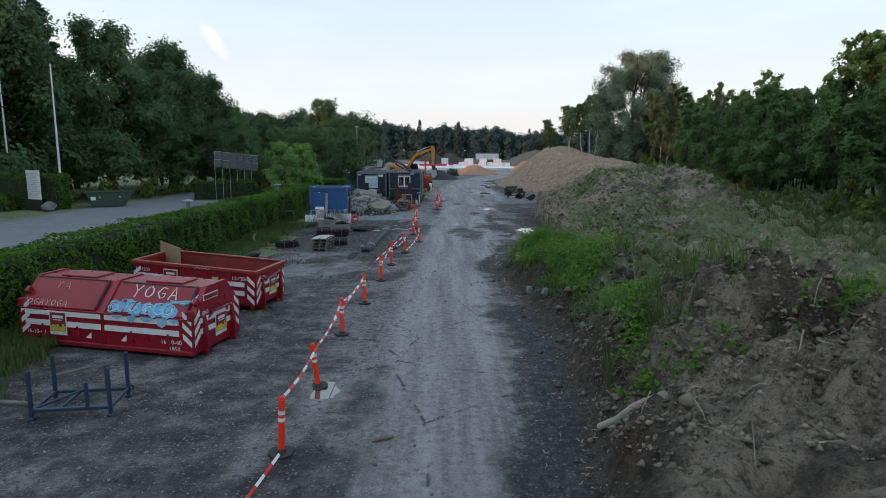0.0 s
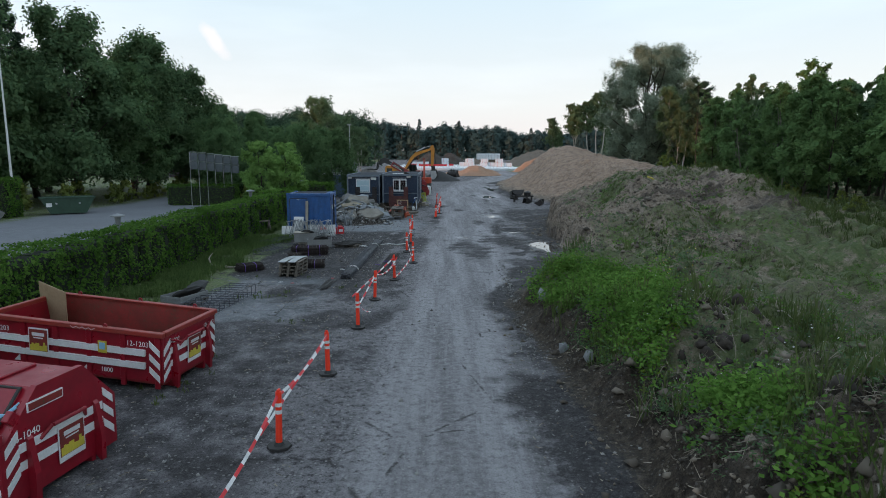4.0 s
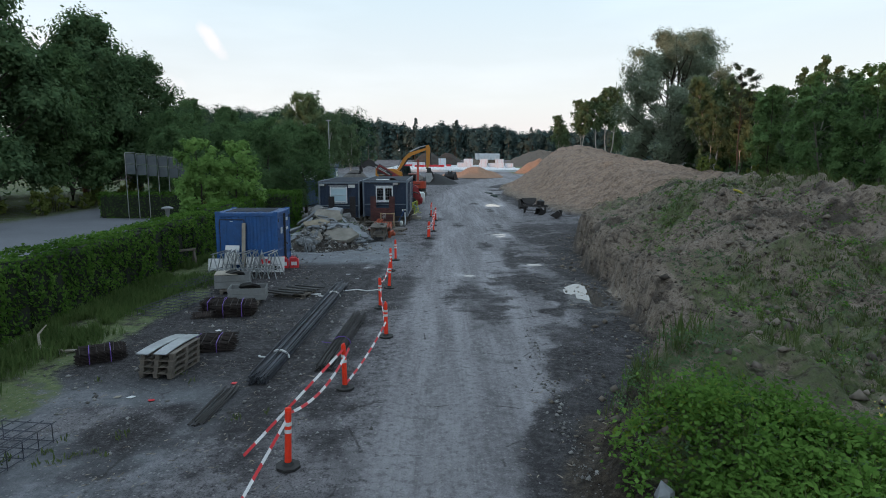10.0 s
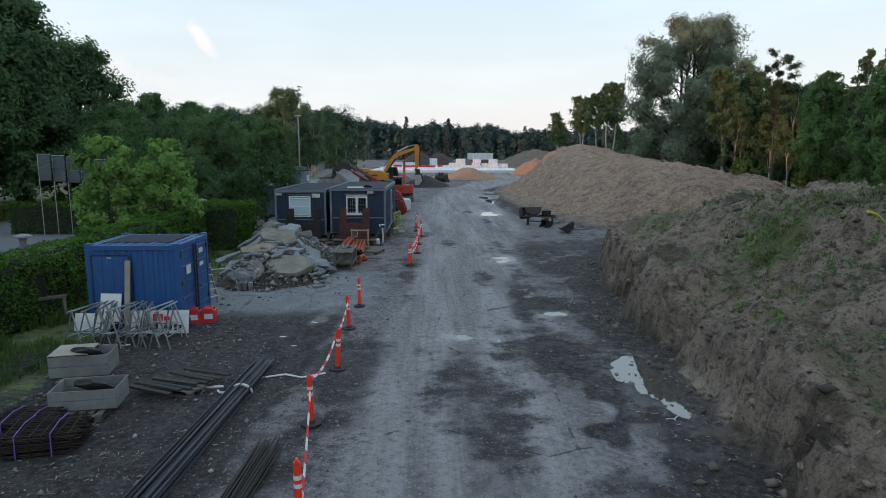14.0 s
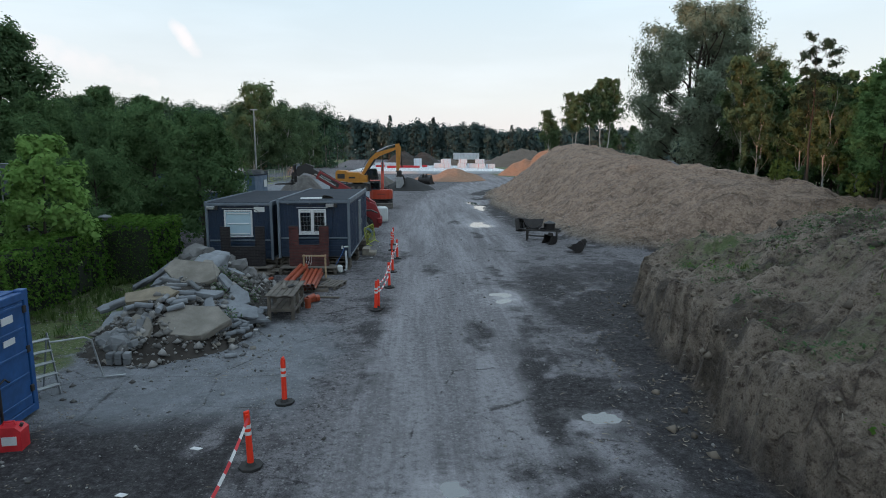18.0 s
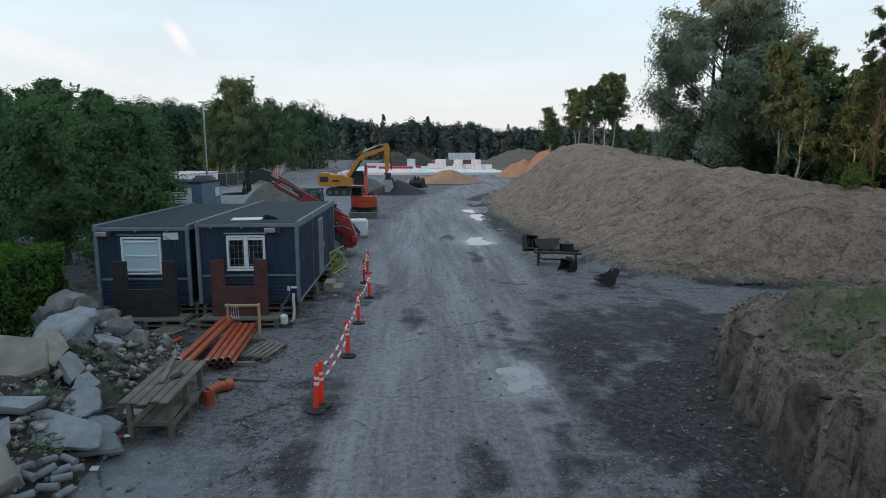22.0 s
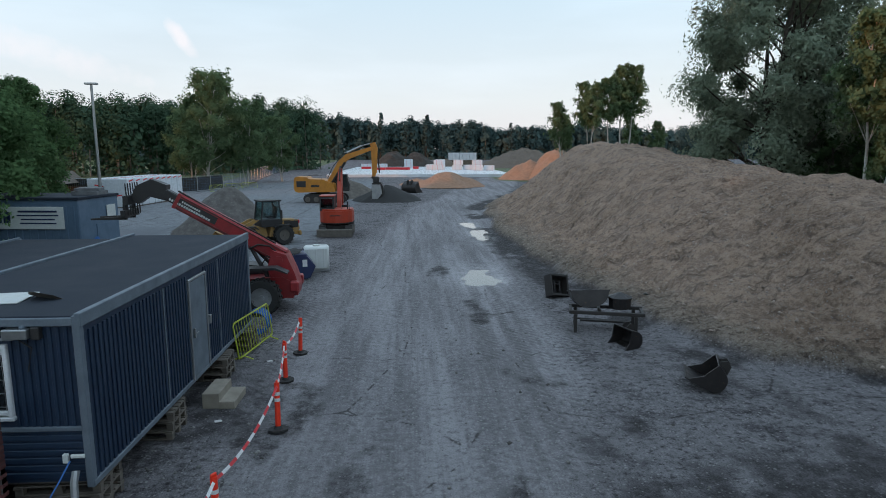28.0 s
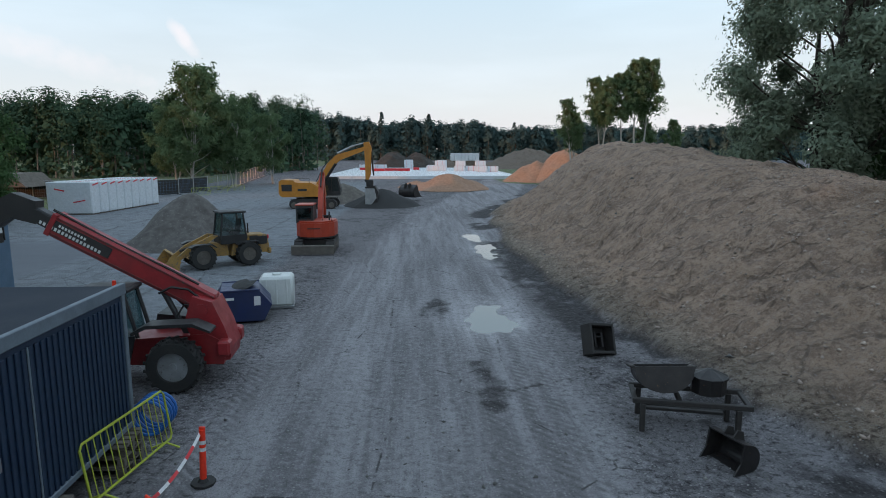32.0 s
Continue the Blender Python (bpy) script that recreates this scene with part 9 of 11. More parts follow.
    part("tail_light", Shape().box((1.08, -0.5, 1.3), (0.05, 0.14, 0.2)), M_TAPE_RED, ob)
    part("badge", Shape().box((0.35, -0.54, 1.3), (0.4, 0.01, 0.2), bev=0.002), M_MACHINE_BLACK, ob)
    return ob


wheel_loader((-5.6, 88.3, 0), 33)


def track(parent, y, length, h, w, x0=0.0):
    n = 10
    out = [(-length / 2 + h / 2 - h / 2 * math.sin(a * math.pi / n), h / 2 - h / 2 * math.cos(a * math.pi / n)) for a in range(n + 1)]
    out += [(length / 2 - h / 2 + h / 2 * math.sin(a * math.pi / n), h / 2 + h / 2 * math.cos(a * math.pi / n)) for a in range(n + 1)]
    t = part("crawler_track", Shape().slab(out, w, pose(x0, y, 0), "y"), M_STEEL_DARK, parent, "dusty steel crawler track")
    s = Shape()
    for k in range(int(length / 0.2)):
        for z in (0.005, h - 0.005):
            s.box((x0 - length / 2 + 0.2 + k * 0.2, y, z), (0.08, w + 0.02, 0.05), bev=0.006)
    part("track_shoe_row", s, M_STEEL_DARK, t)
    for k in range(5):
        part("track_roller", Shape().rod((x0 - length / 2 + h / 2 + k * (length - h) / 4, y - w / 2 - 0.02, h * 0.42), (x0 - length / 2 + h / 2 + k * (length - h) / 4, y + w / 2 + 0.02, h * 0.42), h * 0.3, n=12), M_GRAVEL, t)


def arm_piece(pts_a, width, m=None):
    return Shape().slab(pts_a, width, m, "y")


def big_excavator(at, turn):
    """Boom towards +x."""
    ob = thing("crawler_excavator", at, turn, "large yellow crawler excavator with bucket lowered to a dark heap", "excavator")
    for y in (-1.15, 1.15):
        track(ob, y, 4.6, 0.95, 0.6, 1.3)
    part("undercarriage", Shape().box((1.3, 0, 0.75), (2.6, 1.8, 0.5)), M_MACHINE_BLACK, ob)
    part("slew_ring", Shape().rod((0.9, 0, 0.95), (0.9, 0, 1.2), 0.75, n=20), M_MACHINE_BLACK, ob)
    part("house", Shape().slab([(-1.9, 1.3), (-2.0, 1.6), (-1.95, 2.65), (-1.7, 2.85), (-0.6, 2.8), (-0.4, 2.6), (1.2, 2.55), (1.8, 2.2), (2.3, 2.1), (2.4, 1.2), (-1.6, 1.15)], 2.7, None, "y"), M_YELLOW, ob, "yellow engine house and counterweight")
    part("side_panel", Shape().box((-1.2, -1.36, 2.05), (1.0, 0.03, 0.65)), M_MACHINE_BLACK, ob, "black louvred side panel")
    part("badge", Shape().box((0.3, -1.36, 1.85), (0.9, 0.012, 0.22), bev=0.002), M_MACHINE_BLACK, ob)
    part("hand_rail", Shape().hose([(-0.5, -1.2, 2.6), (-0.5, -1.2, 3.0), (1.0, -1.2, 3.0), (1.0, -1.2, 2.55)], 0.025, 5), M_MACHINE_BLACK, ob)
    cab = part("cab", Shape().slab([(0.35, 1.2), (1.95, 1.2), (2.05, 1.9), (1.75, 3.05), (0.4, 3.05)], 1.0, pose(1.75, 0.85, 0), "y"), M_MACHINE_BLACK, ob)
    part("cab_window", Shape().slab([(0.5, 1.75), (1.1, 1.75), (1.1, 2.9), (0.5, 2.9)], 1.03, pose(1.75, 0.85, 0), "y").slab([(1.2, 1.6), (1.9, 1.7), (1.68, 2.9), (1.2, 2.9)], 1.03, pose(1.75, 0.85, 0), "y"), M_CAB_GLASS, cab)
    part("boom", arm_piece([(1.0, 1.75), (1.5, 2.5), (2.6, 4.4), (3.5, 5.25), (6.6, 6.15), (6.75, 5.85), (3.9, 4.75), (3.1, 4.1), (1.6, 1.6)], 0.5, pose(0, 0.25, 0)), M_YELLOW, ob, "yellow bent boom")
    part("stick", arm_piece([(6.2, 6.45), (6.75, 6.55), (7.0, 5.9), (6.85, 3.3), (6.6, 2.6), (6.35, 2.65), (6.3, 5.2)], 0.4, pose(0, 0.25, 0)), M_YELLOW, ob, "yellow stick")
    part("boom_cylinder", Shape().rod((1.6, -0.08, 1.7), (3.4, -0.08, 4.4), 0.1, n=10).rod((1.6, 0.58, 1.7), (3.4, 0.58, 4.4), 0.1, n=10), M_STEEL_DARK, ob)
    part("stick_cylinder", Shape().rod((3.6, 0.25, 5.4), (5.2, 0.25, 6.15), 0.11, n=10).rod((5.2, 0.25, 6.15), (6.35, 0.25, 6.45), 0.06, n=8), M_GALV, ob)
    part("bucket_cylinder", Shape().rod((6.95, 0.25, 5.6), (7.15, 0.25, 3.2), 0.08, n=8), M_STEEL_DARK, ob)
    part("hose_line", Shape().hose([(1.4, 0.3, 2.6), (2.0, 0.5, 3.9), (3.1, 0.5, 5.2), (4.5, 0.5, 5.7)], 0.04, 5), M_RUBBER, ob)
    part("tilt_hitch", Shape().box((6.75, 0.25, 2.45), (0.7, 0.7, 0.7), bev=0.1).rod((6.4, -0.1, 2.7), (6.4, 0.6, 2.7), 0.15), M_MACHINE_BLACK, ob)
    part("bucket", Shape().slab([(6.3, 2.1), (7.3, 2.2), (7.6, 1.6), (7.5, 0.7), (6.9, 0.2), (6.2, 0.15), (6.25, 0.3), (6.85, 0.5), (7.2, 1.0), (7.1, 1.7), (6.4, 1.75)], 1.3, pose(0, 0.25, 0), "y"), M_STEEL_DARK, ob, "worn steel bucket")
    for y in (-0.38, 0.88):
        part("bucket_side", Shape().slab([(6.35, 1.95), (7.25, 1.95), (7.45, 1.0), (6.9, 0.3), (6.3, 0.25)], 0.05, pose(0, y, 0), "y"), M_GALV, ob)
    return ob


big_excavator((-8.4, 119.5, 0), -1)


def small_excavator(at, turn):
    """Boom towards +x, counterweight towards -x."""
    ob = thing("small_excavator", at, turn, "orange short-tail crawler excavator seen from behind with raised boom", "excavator")
    for y in (-0.85, 0.85):
        track(ob, y, 2.8, 0.7, 0.45)
    part("undercarriage", Shape().box((0, 0, 0.5), (1.6, 1.3, 0.4)), M_MACHINE_BLACK, ob)
    part("dozer_blade", Shape().slab([(-2.0, 0.05), (-1.85, 0.05), (-1.8, 0.4), (-1.9, 0.55), (-2.02, 0.5)], 2.25, None, "y"), M_GRAVEL, ob)
    part("blade_arm", Shape().box((-1.5, -0.45, 0.3), (0.9, 0.12, 0.16)).box((-1.5, 0.45, 0.3), (0.9, 0.12, 0.16)), M_EXC_ORANGE, ob)
    part("slew_ring", Shape().rod((0, 0, 0.68), (0, 0, 0.85), 0.55, n=18), M_MACHINE_BLACK, ob)
    out = [(-1.25 * math.cos(a * math.pi / 8 - math.pi / 2) if 0 < a < 8 else 0.2, 1.12 * math.sin(a * math.pi / 8 - math.pi / 2)) for a in range(9)] + [(0.9, 1.1), (0.9, -1.1)]
    part("house", Shape().slab(out, 0.75, pose(0, 0, 1.25), "z"), M_EXC_ORANGE, ob, "rounded orange engine house")
    part("house_lid", Shape().slab([(x * 0.93, y * 0.93) for x, y in out], 0.1, pose(0, 0, 1.67), "z"), M_EXC_ORANGE, ob)
    part("lower_skirt", Shape().slab([(x * 0.98, y * 0.98) for x, y in out], 0.12, pose(0, 0, 0.85), "z"), M_MACHINE_BLACK, ob)
    part("badge", Shape().box((-1.27, 0, 1.35), (0.02, 0.7, 0.06)), M_MACHINE_BLACK, ob)
    cab = part("cab", Shape().slab([(-0.55, 1.6), (0.95, 1.2), (1.0, 1.8), (0.8, 2.55), (-0.5, 2.55)], 0.95, pose(0, 0.58, 0), "y"), M_MACHINE_BLACK, ob)
    part("cab_window", Shape().box((-0.56, 0.58, 2.12), (0.03, 0.75, 0.62)), M_CAB_GLASS, cab)
    part("cab_roof", Shape().box((0.15, 0.58, 2.58), (1.4, 1.0, 0.06)), M_EXC_ORANGE, cab)
    part("boom", arm_piece([(0.6, 1.3), (0.9, 2.2), (1.7, 3.6), (2.5, 4.2), (2.7, 4.0), (2.1, 3.3), (1.3, 1.6), (1.1, 1.1)], 0.28, pose(0, -0.1, 0)), M_EXC_ORANGE, ob, "orange boom")
    part("stick", arm_piece([(2.3, 4.3), (2.75, 4.3), (3.2, 2.4), (3.1, 1.6), (2.9, 1.6)], 0.22, pose(0, -0.1, 0)), M_EXC_ORANGE, ob)
    part("boom_cylinder", Shape().rod((1.2, -0.1, 1.4), (1.95, -0.1, 3.2), 0.06, n=8).rod((1.5, -0.1, 3.5), (2.5, -0.1, 4.45), 0.05, n=8), M_STEEL_DARK, ob)
    part("bucket", Shape().slab([(2.8, 1.7), (3.4, 1.5), (3.5, 0.9), (3.1, 0.45), (2.7, 0.6), (3.1, 0.9), (3.1, 1.2)], 0.8, pose(0, -0.1, 0), "y"), M_STEEL_DARK, ob)
    part("exhaust", Shape().rod((-0.3, -0.75, 1.7), (-0.3, -0.75, 2.2), 0.05, n=8), M_MACHINE_BLACK, ob)
    part("hand_rail", Shape().hose([(-0.7, -0.4, 1.7), (-0.7, -0.4, 2.0), (-0.7, -0.9, 2.0), (-0.7, -0.9, 1.7)], 0.02, 5), M_MACHINE_BLACK, ob)
    return ob


small_excavator((-2.6, 92.3, 0), 92)

# ---- bins and tank behind the telehandler ----
_n = thing("tipping_skip", (-2.75, 77.7, 0), 15, "navy blue steel tipping skip with sloped sides", "skip")
part("tub", Shape().slab([(-0.95, 0.55), (-0.7, 0.1), (0.7, 0.1), (0.95, 0.6), (0.55, 1.1), (-0.6, 1.1)], 1.5, None, "y"), M_NAVY, _n)
part("rim", Shape().box((0, -0.74, 1.1), (1.2, 0.06, 0.06)).box((0, 0.74, 1.1), (1.2, 0.06, 0.06)), M_NAVY, _n)
part("fork_sleeve", Shape().box((0, -0.35, 0.06), (1.3, 0.2, 0.12)).box((0, 0.35, 0.06), (1.3, 0.2, 0.12)), M_NAVY, _n)
part("white_mark", Shape().box((0.5, -0.757, 0.75), (0.2, 0.01, 0.3), bev=0.002).box((-0.4, -0.757, 0.85), (0.4, 0.01, 0.08), bev=0.002), M_WHITE, _n)
part("earth_fill", Shape().rock((0, 0, 1.1), (0.5, 0.6, 0.12), random.Random(4), 2), M_COAL, _n)
_i = thing("water_tank", (-1.95, 79.4, 0), 8, "milky white plastic water tank cube", "tank")
part("tank_body", Shape().box((0, 0, 0.62), (1.15, 1.0, 1.05), bev=0.09), M_TANK, _i, smooth=True)
part("foot_frame", Shape().box((0, 0, 0.06), (1.15, 0.95, 0.1)), M_GALV, _i)
part("lid", Shape().rod((0, 0, 1.14), (0, 0, 1.2), 0.16, n=14), M_TANK, _i)
for _x in (-0.35, 0.0, 0.35):
    part("moulded_rib", Shape().box((_x, -0.505, 0.62), (0.06, 0.03, 0.9)), M_TANK, _i)


# ---- old buckets and steel table by the spoil heap ----
_tb = thing("steel_trestle_table", (8.4, 69.2, 0), -14, "rusty black steel frame table carrying an old bucket and drum", "table")
for _y in (-0.42, 0.42):
    part("long_rail", Shape().box((0, _y, 0.63), (2.2, 0.09, 0.1)), M_STEEL_DARK, _tb)
    for _x in (-0.9, 0.85):
        part("leg", Shape().box((_x, _y, 0.29), (0.1, 0.1, 0.58)), M_STEEL_DARK, _tb)
for _x in (-1.05, -0.2, 1.05):
    part("cross_rail", Shape().box((_x, 0, 0.62), (0.09, 0.84, 0.08)), M_STEEL_DARK, _tb)
part("lower_bar", Shape().rod((-0.9, 0.42, 0.22), (0.85, 0.42, 0.18), 0.03).box((0.0, 0.3, 0.2), (1.5, 0.12, 0.06)), M_STEEL_DARK, _tb)

# a half-round trough bucket, its mouth upwards, on the table
_tr = thing("trough_bucket", (7.88, 69.3, 0.69), -10, "old black half-round bucket lying open on the steel table", "bucket", "old excavator buckets")
_arc = [(0.56 * math.cos(radians(a)), 0.44 + 0.43 * math.sin(radians(a))) for a in range(180, 361, 15)]
part("shell", Shape().slab([(-0.62, 0.5)] + _arc + [(0.6, 0.56), (0.52, 0.5)] + [(x * 0.93, 0.05 + z * 0.93) for x, z in _arc[::-1]], 0.5, None, "y"), M_BUCKET, _tr)
for _y in (-0.25, 0.25):
    part("cheek", Shape().slab([(-0.62, 0.5)] + _arc + [(0.6, 0.56)], 0.04, pose(0, _y, 0), "y"), M_BUCKET, _tr)
part("lip", Shape().box((-0.6, 0, 0.5), (0.1, 0.54, 0.05)), M_STEEL_DARK, _tr)
_tr.matrix_basis = pose(7.88, 69.25, 0.7, -14, 0, -10)

# a square bucket frame leaning against the foot of the heap
_sq = thing("square_bucket", (7.95, 73.5, 0.0), 0, "square black steel bucket frame leaning on the heap", "bucket", "old excavator buckets")
_sq.matrix_basis = pose(7.95, 73.5, 0.02, -24, 9, 22)
part("back_plate", Shape().box((0, 0.2, 0.42), (0.8, 0.05, 0.8)), M_BUCKET, _sq)
for _x in (-0.37, 0.37):
    part("side_plate", Shape().box((_x, 0.0, 0.42), (0.07, 0.42, 0.84)), M_STEEL_DARK, _sq)
for _z in (0.05, 0.8):
    part("edge_plate", Shape().box((0, 0.0, _z), (0.68, 0.42, 0.08)), M_STEEL_DARK, _sq)
part("hitch_lug", Shape().box((-0.12, 0.08, 0.42), (0.05, 0.2, 0.4)).box((0.12, 0.08, 0.42), (0.05, 0.2, 0.4)).rod((-0.15, 0.02, 0.5), (0.15, 0.02, 0.5), 0.03), M_BUCKET, _sq)


def old_bucket(at, turn, s, label, tilt=(0, 0), group="old excavator buckets"):
    """A bucket with a rounded back, its mouth towards +x."""
    ob = thing("excavator_bucket", (0, 0, 0), 0, label, "bucket", group)
    ob.matrix_basis = pose(*at, tilt[0], tilt[1], turn) @ Matrix.Scale(s, 4)
    arc = [(0.34 * math.cos(radians(a)), 0.42 + 0.42 * math.sin(radians(a))) for a in range(112, 291, 16)]
    outer = [(0.18, 0.98)] + arc + [(0.85, 0.06)]
    inner = [(0.2, 0.95)] + [(0.3 * math.cos(radians(a)) + 0.01, 0.42 + 0.38 * math.sin(radians(a))) for a in range(112, 291, 16)] + [(0.85, 0.09)]
    part("shell", Shape().slab(outer + inner[::-1], 1.3, None, "y"), M_BUCKET, ob)
    for y in (-0.65, 0.65):
        part("cheek", Shape().slab([(0.18, 0.98)] + arc + [(0.85, 0.03), (0.42, 0.4)], 0.05, pose(0, y, 0), "y"), M_BUCKET, ob)
    part("lip", Shape().box((0.86, 0, 0.06), (0.14, 1.36, 0.05)), M_STEEL_DARK, ob)
    for y in (-0.18, 0.18):
        part("ear", Shape().slab([(-0.3, 0.6), (-0.28, 1.0), (-0.08, 1.12), (0.12, 0.98)], 0.05, pose(0, y, 0), "y"), M_STEEL_DARK, ob)
    return ob


old_bucket((8.62, 67.75, 0.0), 200, 0.58, "old black excavator bucket on the ground below the table", (0, 12))
old_bucket((9.35, 64.5, 0.06), 158, 0.66, "rusty worn excavator bucket tipped on its back", (0, -24))
_dr = Shape().rod((0, 0, 0), (0, 0, 0.3), 0.34, 0.34, 10).rod((0, 0, 0.3), (0, 0, 0.34), 0.37, 0.37, 10).rod((0, 0, 0.34), (0, 0, 0.48), 0.37, 0.04, 10)
whole("covered_drum", _dr, M_BUCKET, "squat black steel drum with a lid on the table", "drum", at=pose(8.85, 69.3, 0.68, 0, 0, 0))
for _k, (_x, _y, _r) in enumerate(((14.6, 64.2, 0.2), (15.0, 64.3, 0.25), (15.4, 64.15, 0.22), (15.1, 64.6, 0.2))):
    whole("field_stone", Shape().rock((_x, _y, 0.15), (_r, _r * 0.8, _r * 0.7), random.Random(_k), 2), M_STONE, "grey field stone at the heap's foot", "stone", "stones by the heap", smooth=True)

# ---- grey-blue cabin, mast ----
_gc = thing("grey_cabin", (-13.28, 76.55, 0), -4, "grey-blue steel site cabin with white sign board", "cabin")
part("body", Shape().box((0, 0, 1.87), (6.6, 2.7, 3.54), bev=0.03), M_GREYBLUE, _gc)
for _k in range(22):
    part("rib", Shape().box((-3.1 + 0.295 * _k, -1.365, 1.8), (0.1, 0.03, 3.2), bev=0.008), M_GREYBLUE, _gc)
part("roof", Shape().box((0, 0, 3.68), (6.7, 2.8, 0.1)), M_FELT, _gc)
part("sign_board", Shape().box((1.3, -1.4, 2.95), (2.9, 0.03, 0.85)), M_TANK, _gc, "white sign with dark lettering")
for _k, (_x, _w, _h, _z) in enumerate(((0.2, 0.3, 0.42, 2.97), (0.56, 0.26, 0.42, 2.97), (1.75, 1.5, 0.07, 3.2), (1.75, 1.6, 0.05, 3.05), (1.75, 1.3, 0.05, 2.9), (1.75, 1.4, 0.05, 2.75))):
    part("text_bar", Shape().box((_x, -1.422, _z), (_w, 0.01, _h), bev=0.002), M_NAVY, _gc)
part("door", Shape().box((3.31, 0.2, 1.5), (0.04, 1.0, 2.2)), M_GREYBLUE, _gc)
part("door_plate", Shape().box((3.34, 0.75, 3.05), (0.02, 0.62, 0.5)), M_TANK, _gc)
part("round_sign", Shape().rod((3.33, -0.4, 1.9), (3.35, -0.4, 1.9), 0.22, n=18), M_HOSE, _gc, "round blue sign")
whole("roof_ballast", Shape().box((-10.45, 76.6, 3.81), (1.0, 0.9, 0.16)).box((-10.45, 76.6, 3.95), (0.9, 0.8, 0.12), (0, 0, 12)), M_CONCRETE, "stack of grey slabs on the cabin roof", "slabs")
_ma = thing("light_mast", (-10.75, 78.05, 0), 0, "tall slim grey floodlight mast", "lamp mast")
part("pole", Shape().rod((0, 0, 0), (0, 0, 8.2), 0.08, 0.05, 10), M_GALV, _ma, smooth=True)
part("lamp_head", Shape().box((0, 0, 8.22), (0.5, 0.2, 0.08)), M_GALV, _ma)


# ---- heaps on the yard ----
def loose_heap(name, x, y, r, h, material, label, seed, stretch=1.0):
    rng = random.Random(seed)
    s = Shape()
    n, rings = 40, 14
    z0 = ground_z(x, y)
    for i in range(rings + 1):
        u = i / rings
        for k in range(n):
            a = k * math.tau / n
            q = r * u * (1 + 0.18 * noise.noise((2 * math.cos(a), 2 * math.sin(a), seed)))
            px, py = x + q * math.cos(a) * stretch, y + q * math.sin(a)
            prof = h * (1 - u) ** 1.05 * (1 - 0.18 * (1 - u) ** 3)
            s.v.append((px, py, z0 - 0.06 + prof + 0.22 * h * noise.noise((px * 0.55, py * 0.55, seed)) * (1 - u) ** 0.5 * u ** 0.3 + 0.05 * noise.noise((px * 3, py * 3, 0)) * (u < 0.99)))
    for i in range(rings):
        for k in range(n):
            s.f.append((i * n + k, i * n + (k + 1) % n, (i + 1) * n + (k + 1) % n, (i + 1) * n + k))
    return whole(name, s, material, label, "heap", "heaps on the yard", smooth=True)


loose_heap("gravel_mound", -10.7, 95.0, 3.8, 3.7, M_EARTH_GREY, "heap of grey gravel and soil on the yard", 3)
loose_heap("planings_mound", -0.6, 121.5, 3.6, 2.3, M_COAL, "heap of black tarmac planings below the excavator bucket", 4, 1.15)
loose_heap("stone_mound", -5.2, 127, 4.0, 2.6, M_GRAVEL, "heap of pale grey stone behind the excavator", 5)
loose_heap("sand_mound", 7.8, 147, 6.0, 2.7, M_SAND, "heap of orange sand catching the last sun", 6)
loose_heap("sand_mound", 3.0, 150, 3.0, 1.3, M_SAND, "low heap of orange sand beside a larger one", 7)
loose_heap("soil_mound", -4.5, 262, 8.5, 6.4, M_EARTH_DARK, "dark soil heap before the wood", 8)
loose_heap("soil_mound", 3.2, 264, 8.0, 6.2, M_EARTH_DARK, "dark soil heap beside its twin", 13)
loose_heap("soil_mound", 13.2, 256, 4.5, 3.6, M_EARTH, "brown soil heap behind the building site", 9)
loose_heap("soil_mound", 39, 253, 15, 7.6, M_EARTH, "broad grey-brown soil mound at the wood's edge", 10, 1.1)
loose_heap("sand_mound", 28.5, 162, 8.5, 7.0, M_SAND, "tall orange sand mound lit by low sun", 11, 0.8)
loose_heap("sand_mound", 24.0, 164, 6.0, 4.4, M_SAND, "orange sand mound lit by low sun", 12)
old_bucket((2.1, 128, 0.4), 60, 1.5, "large black bucket lying by the dark heap")


# ---- building site far ahead ----
_fo = thing("insulated_foundation", (4, 205, 0), 0, "broad white insulated building foundation", "foundation")
part("slab", Shape().box((0, 0, 0.9), (37, 66, 0.7), (0, 0, 0), 0.05), M_WRAP, _fo)
for _k in range(7):
    part("edge_board", Shape().box((-15.5 + 5.2 * _k, -33.3, 0.8), (5.1, 0.25, 0.9)), M_WRAP, _fo)
_rw = random.Random(6)
_pk = thing("insulation_pack", (0, 0, 0), 0, "white plastic-wrapped insulation pack on the foundation", "pack", "insulation packs")
part("pack", Shape().box((0, 0, 0.6), (2.4, 1.2, 1.2), bev=0.06), M_WRAP, _pk)
part("bands", Shape().box((-0.6, 0, 0.6), (0.05, 1.22, 1.22)).box((0.6, 0, 0.6), (0.05, 1.22, 1.22)), M_TAPE_RED, _pk)
_n0 = 0
for _x, _y, _n in ((-11, 222, 1), (-8.4, 222.4, 1), (-5.8, 222, 1), (1.0, 226, 2), (7.2, 215, 1), (9.6, 216, 2), (13.4, 204, 2), (15.9, 204.6, 1), (18.4, 204, 2), (20.4, 198, 1), (18.0, 197.5, 1), (6.6, 206, 1), (8.8, 205, 2)):
    for _k in range(_n):
        _m = pose(_x + _rw.uniform(-0.2, 0.2), _y, 1.25 + 1.22 * _k, 0, 0, _rw.uniform(-8, 8))
        if _n0 == 0:
            _pk.matrix_basis = _m
        else:
            copy_thing(_pk, _m)
        _n0 += 1
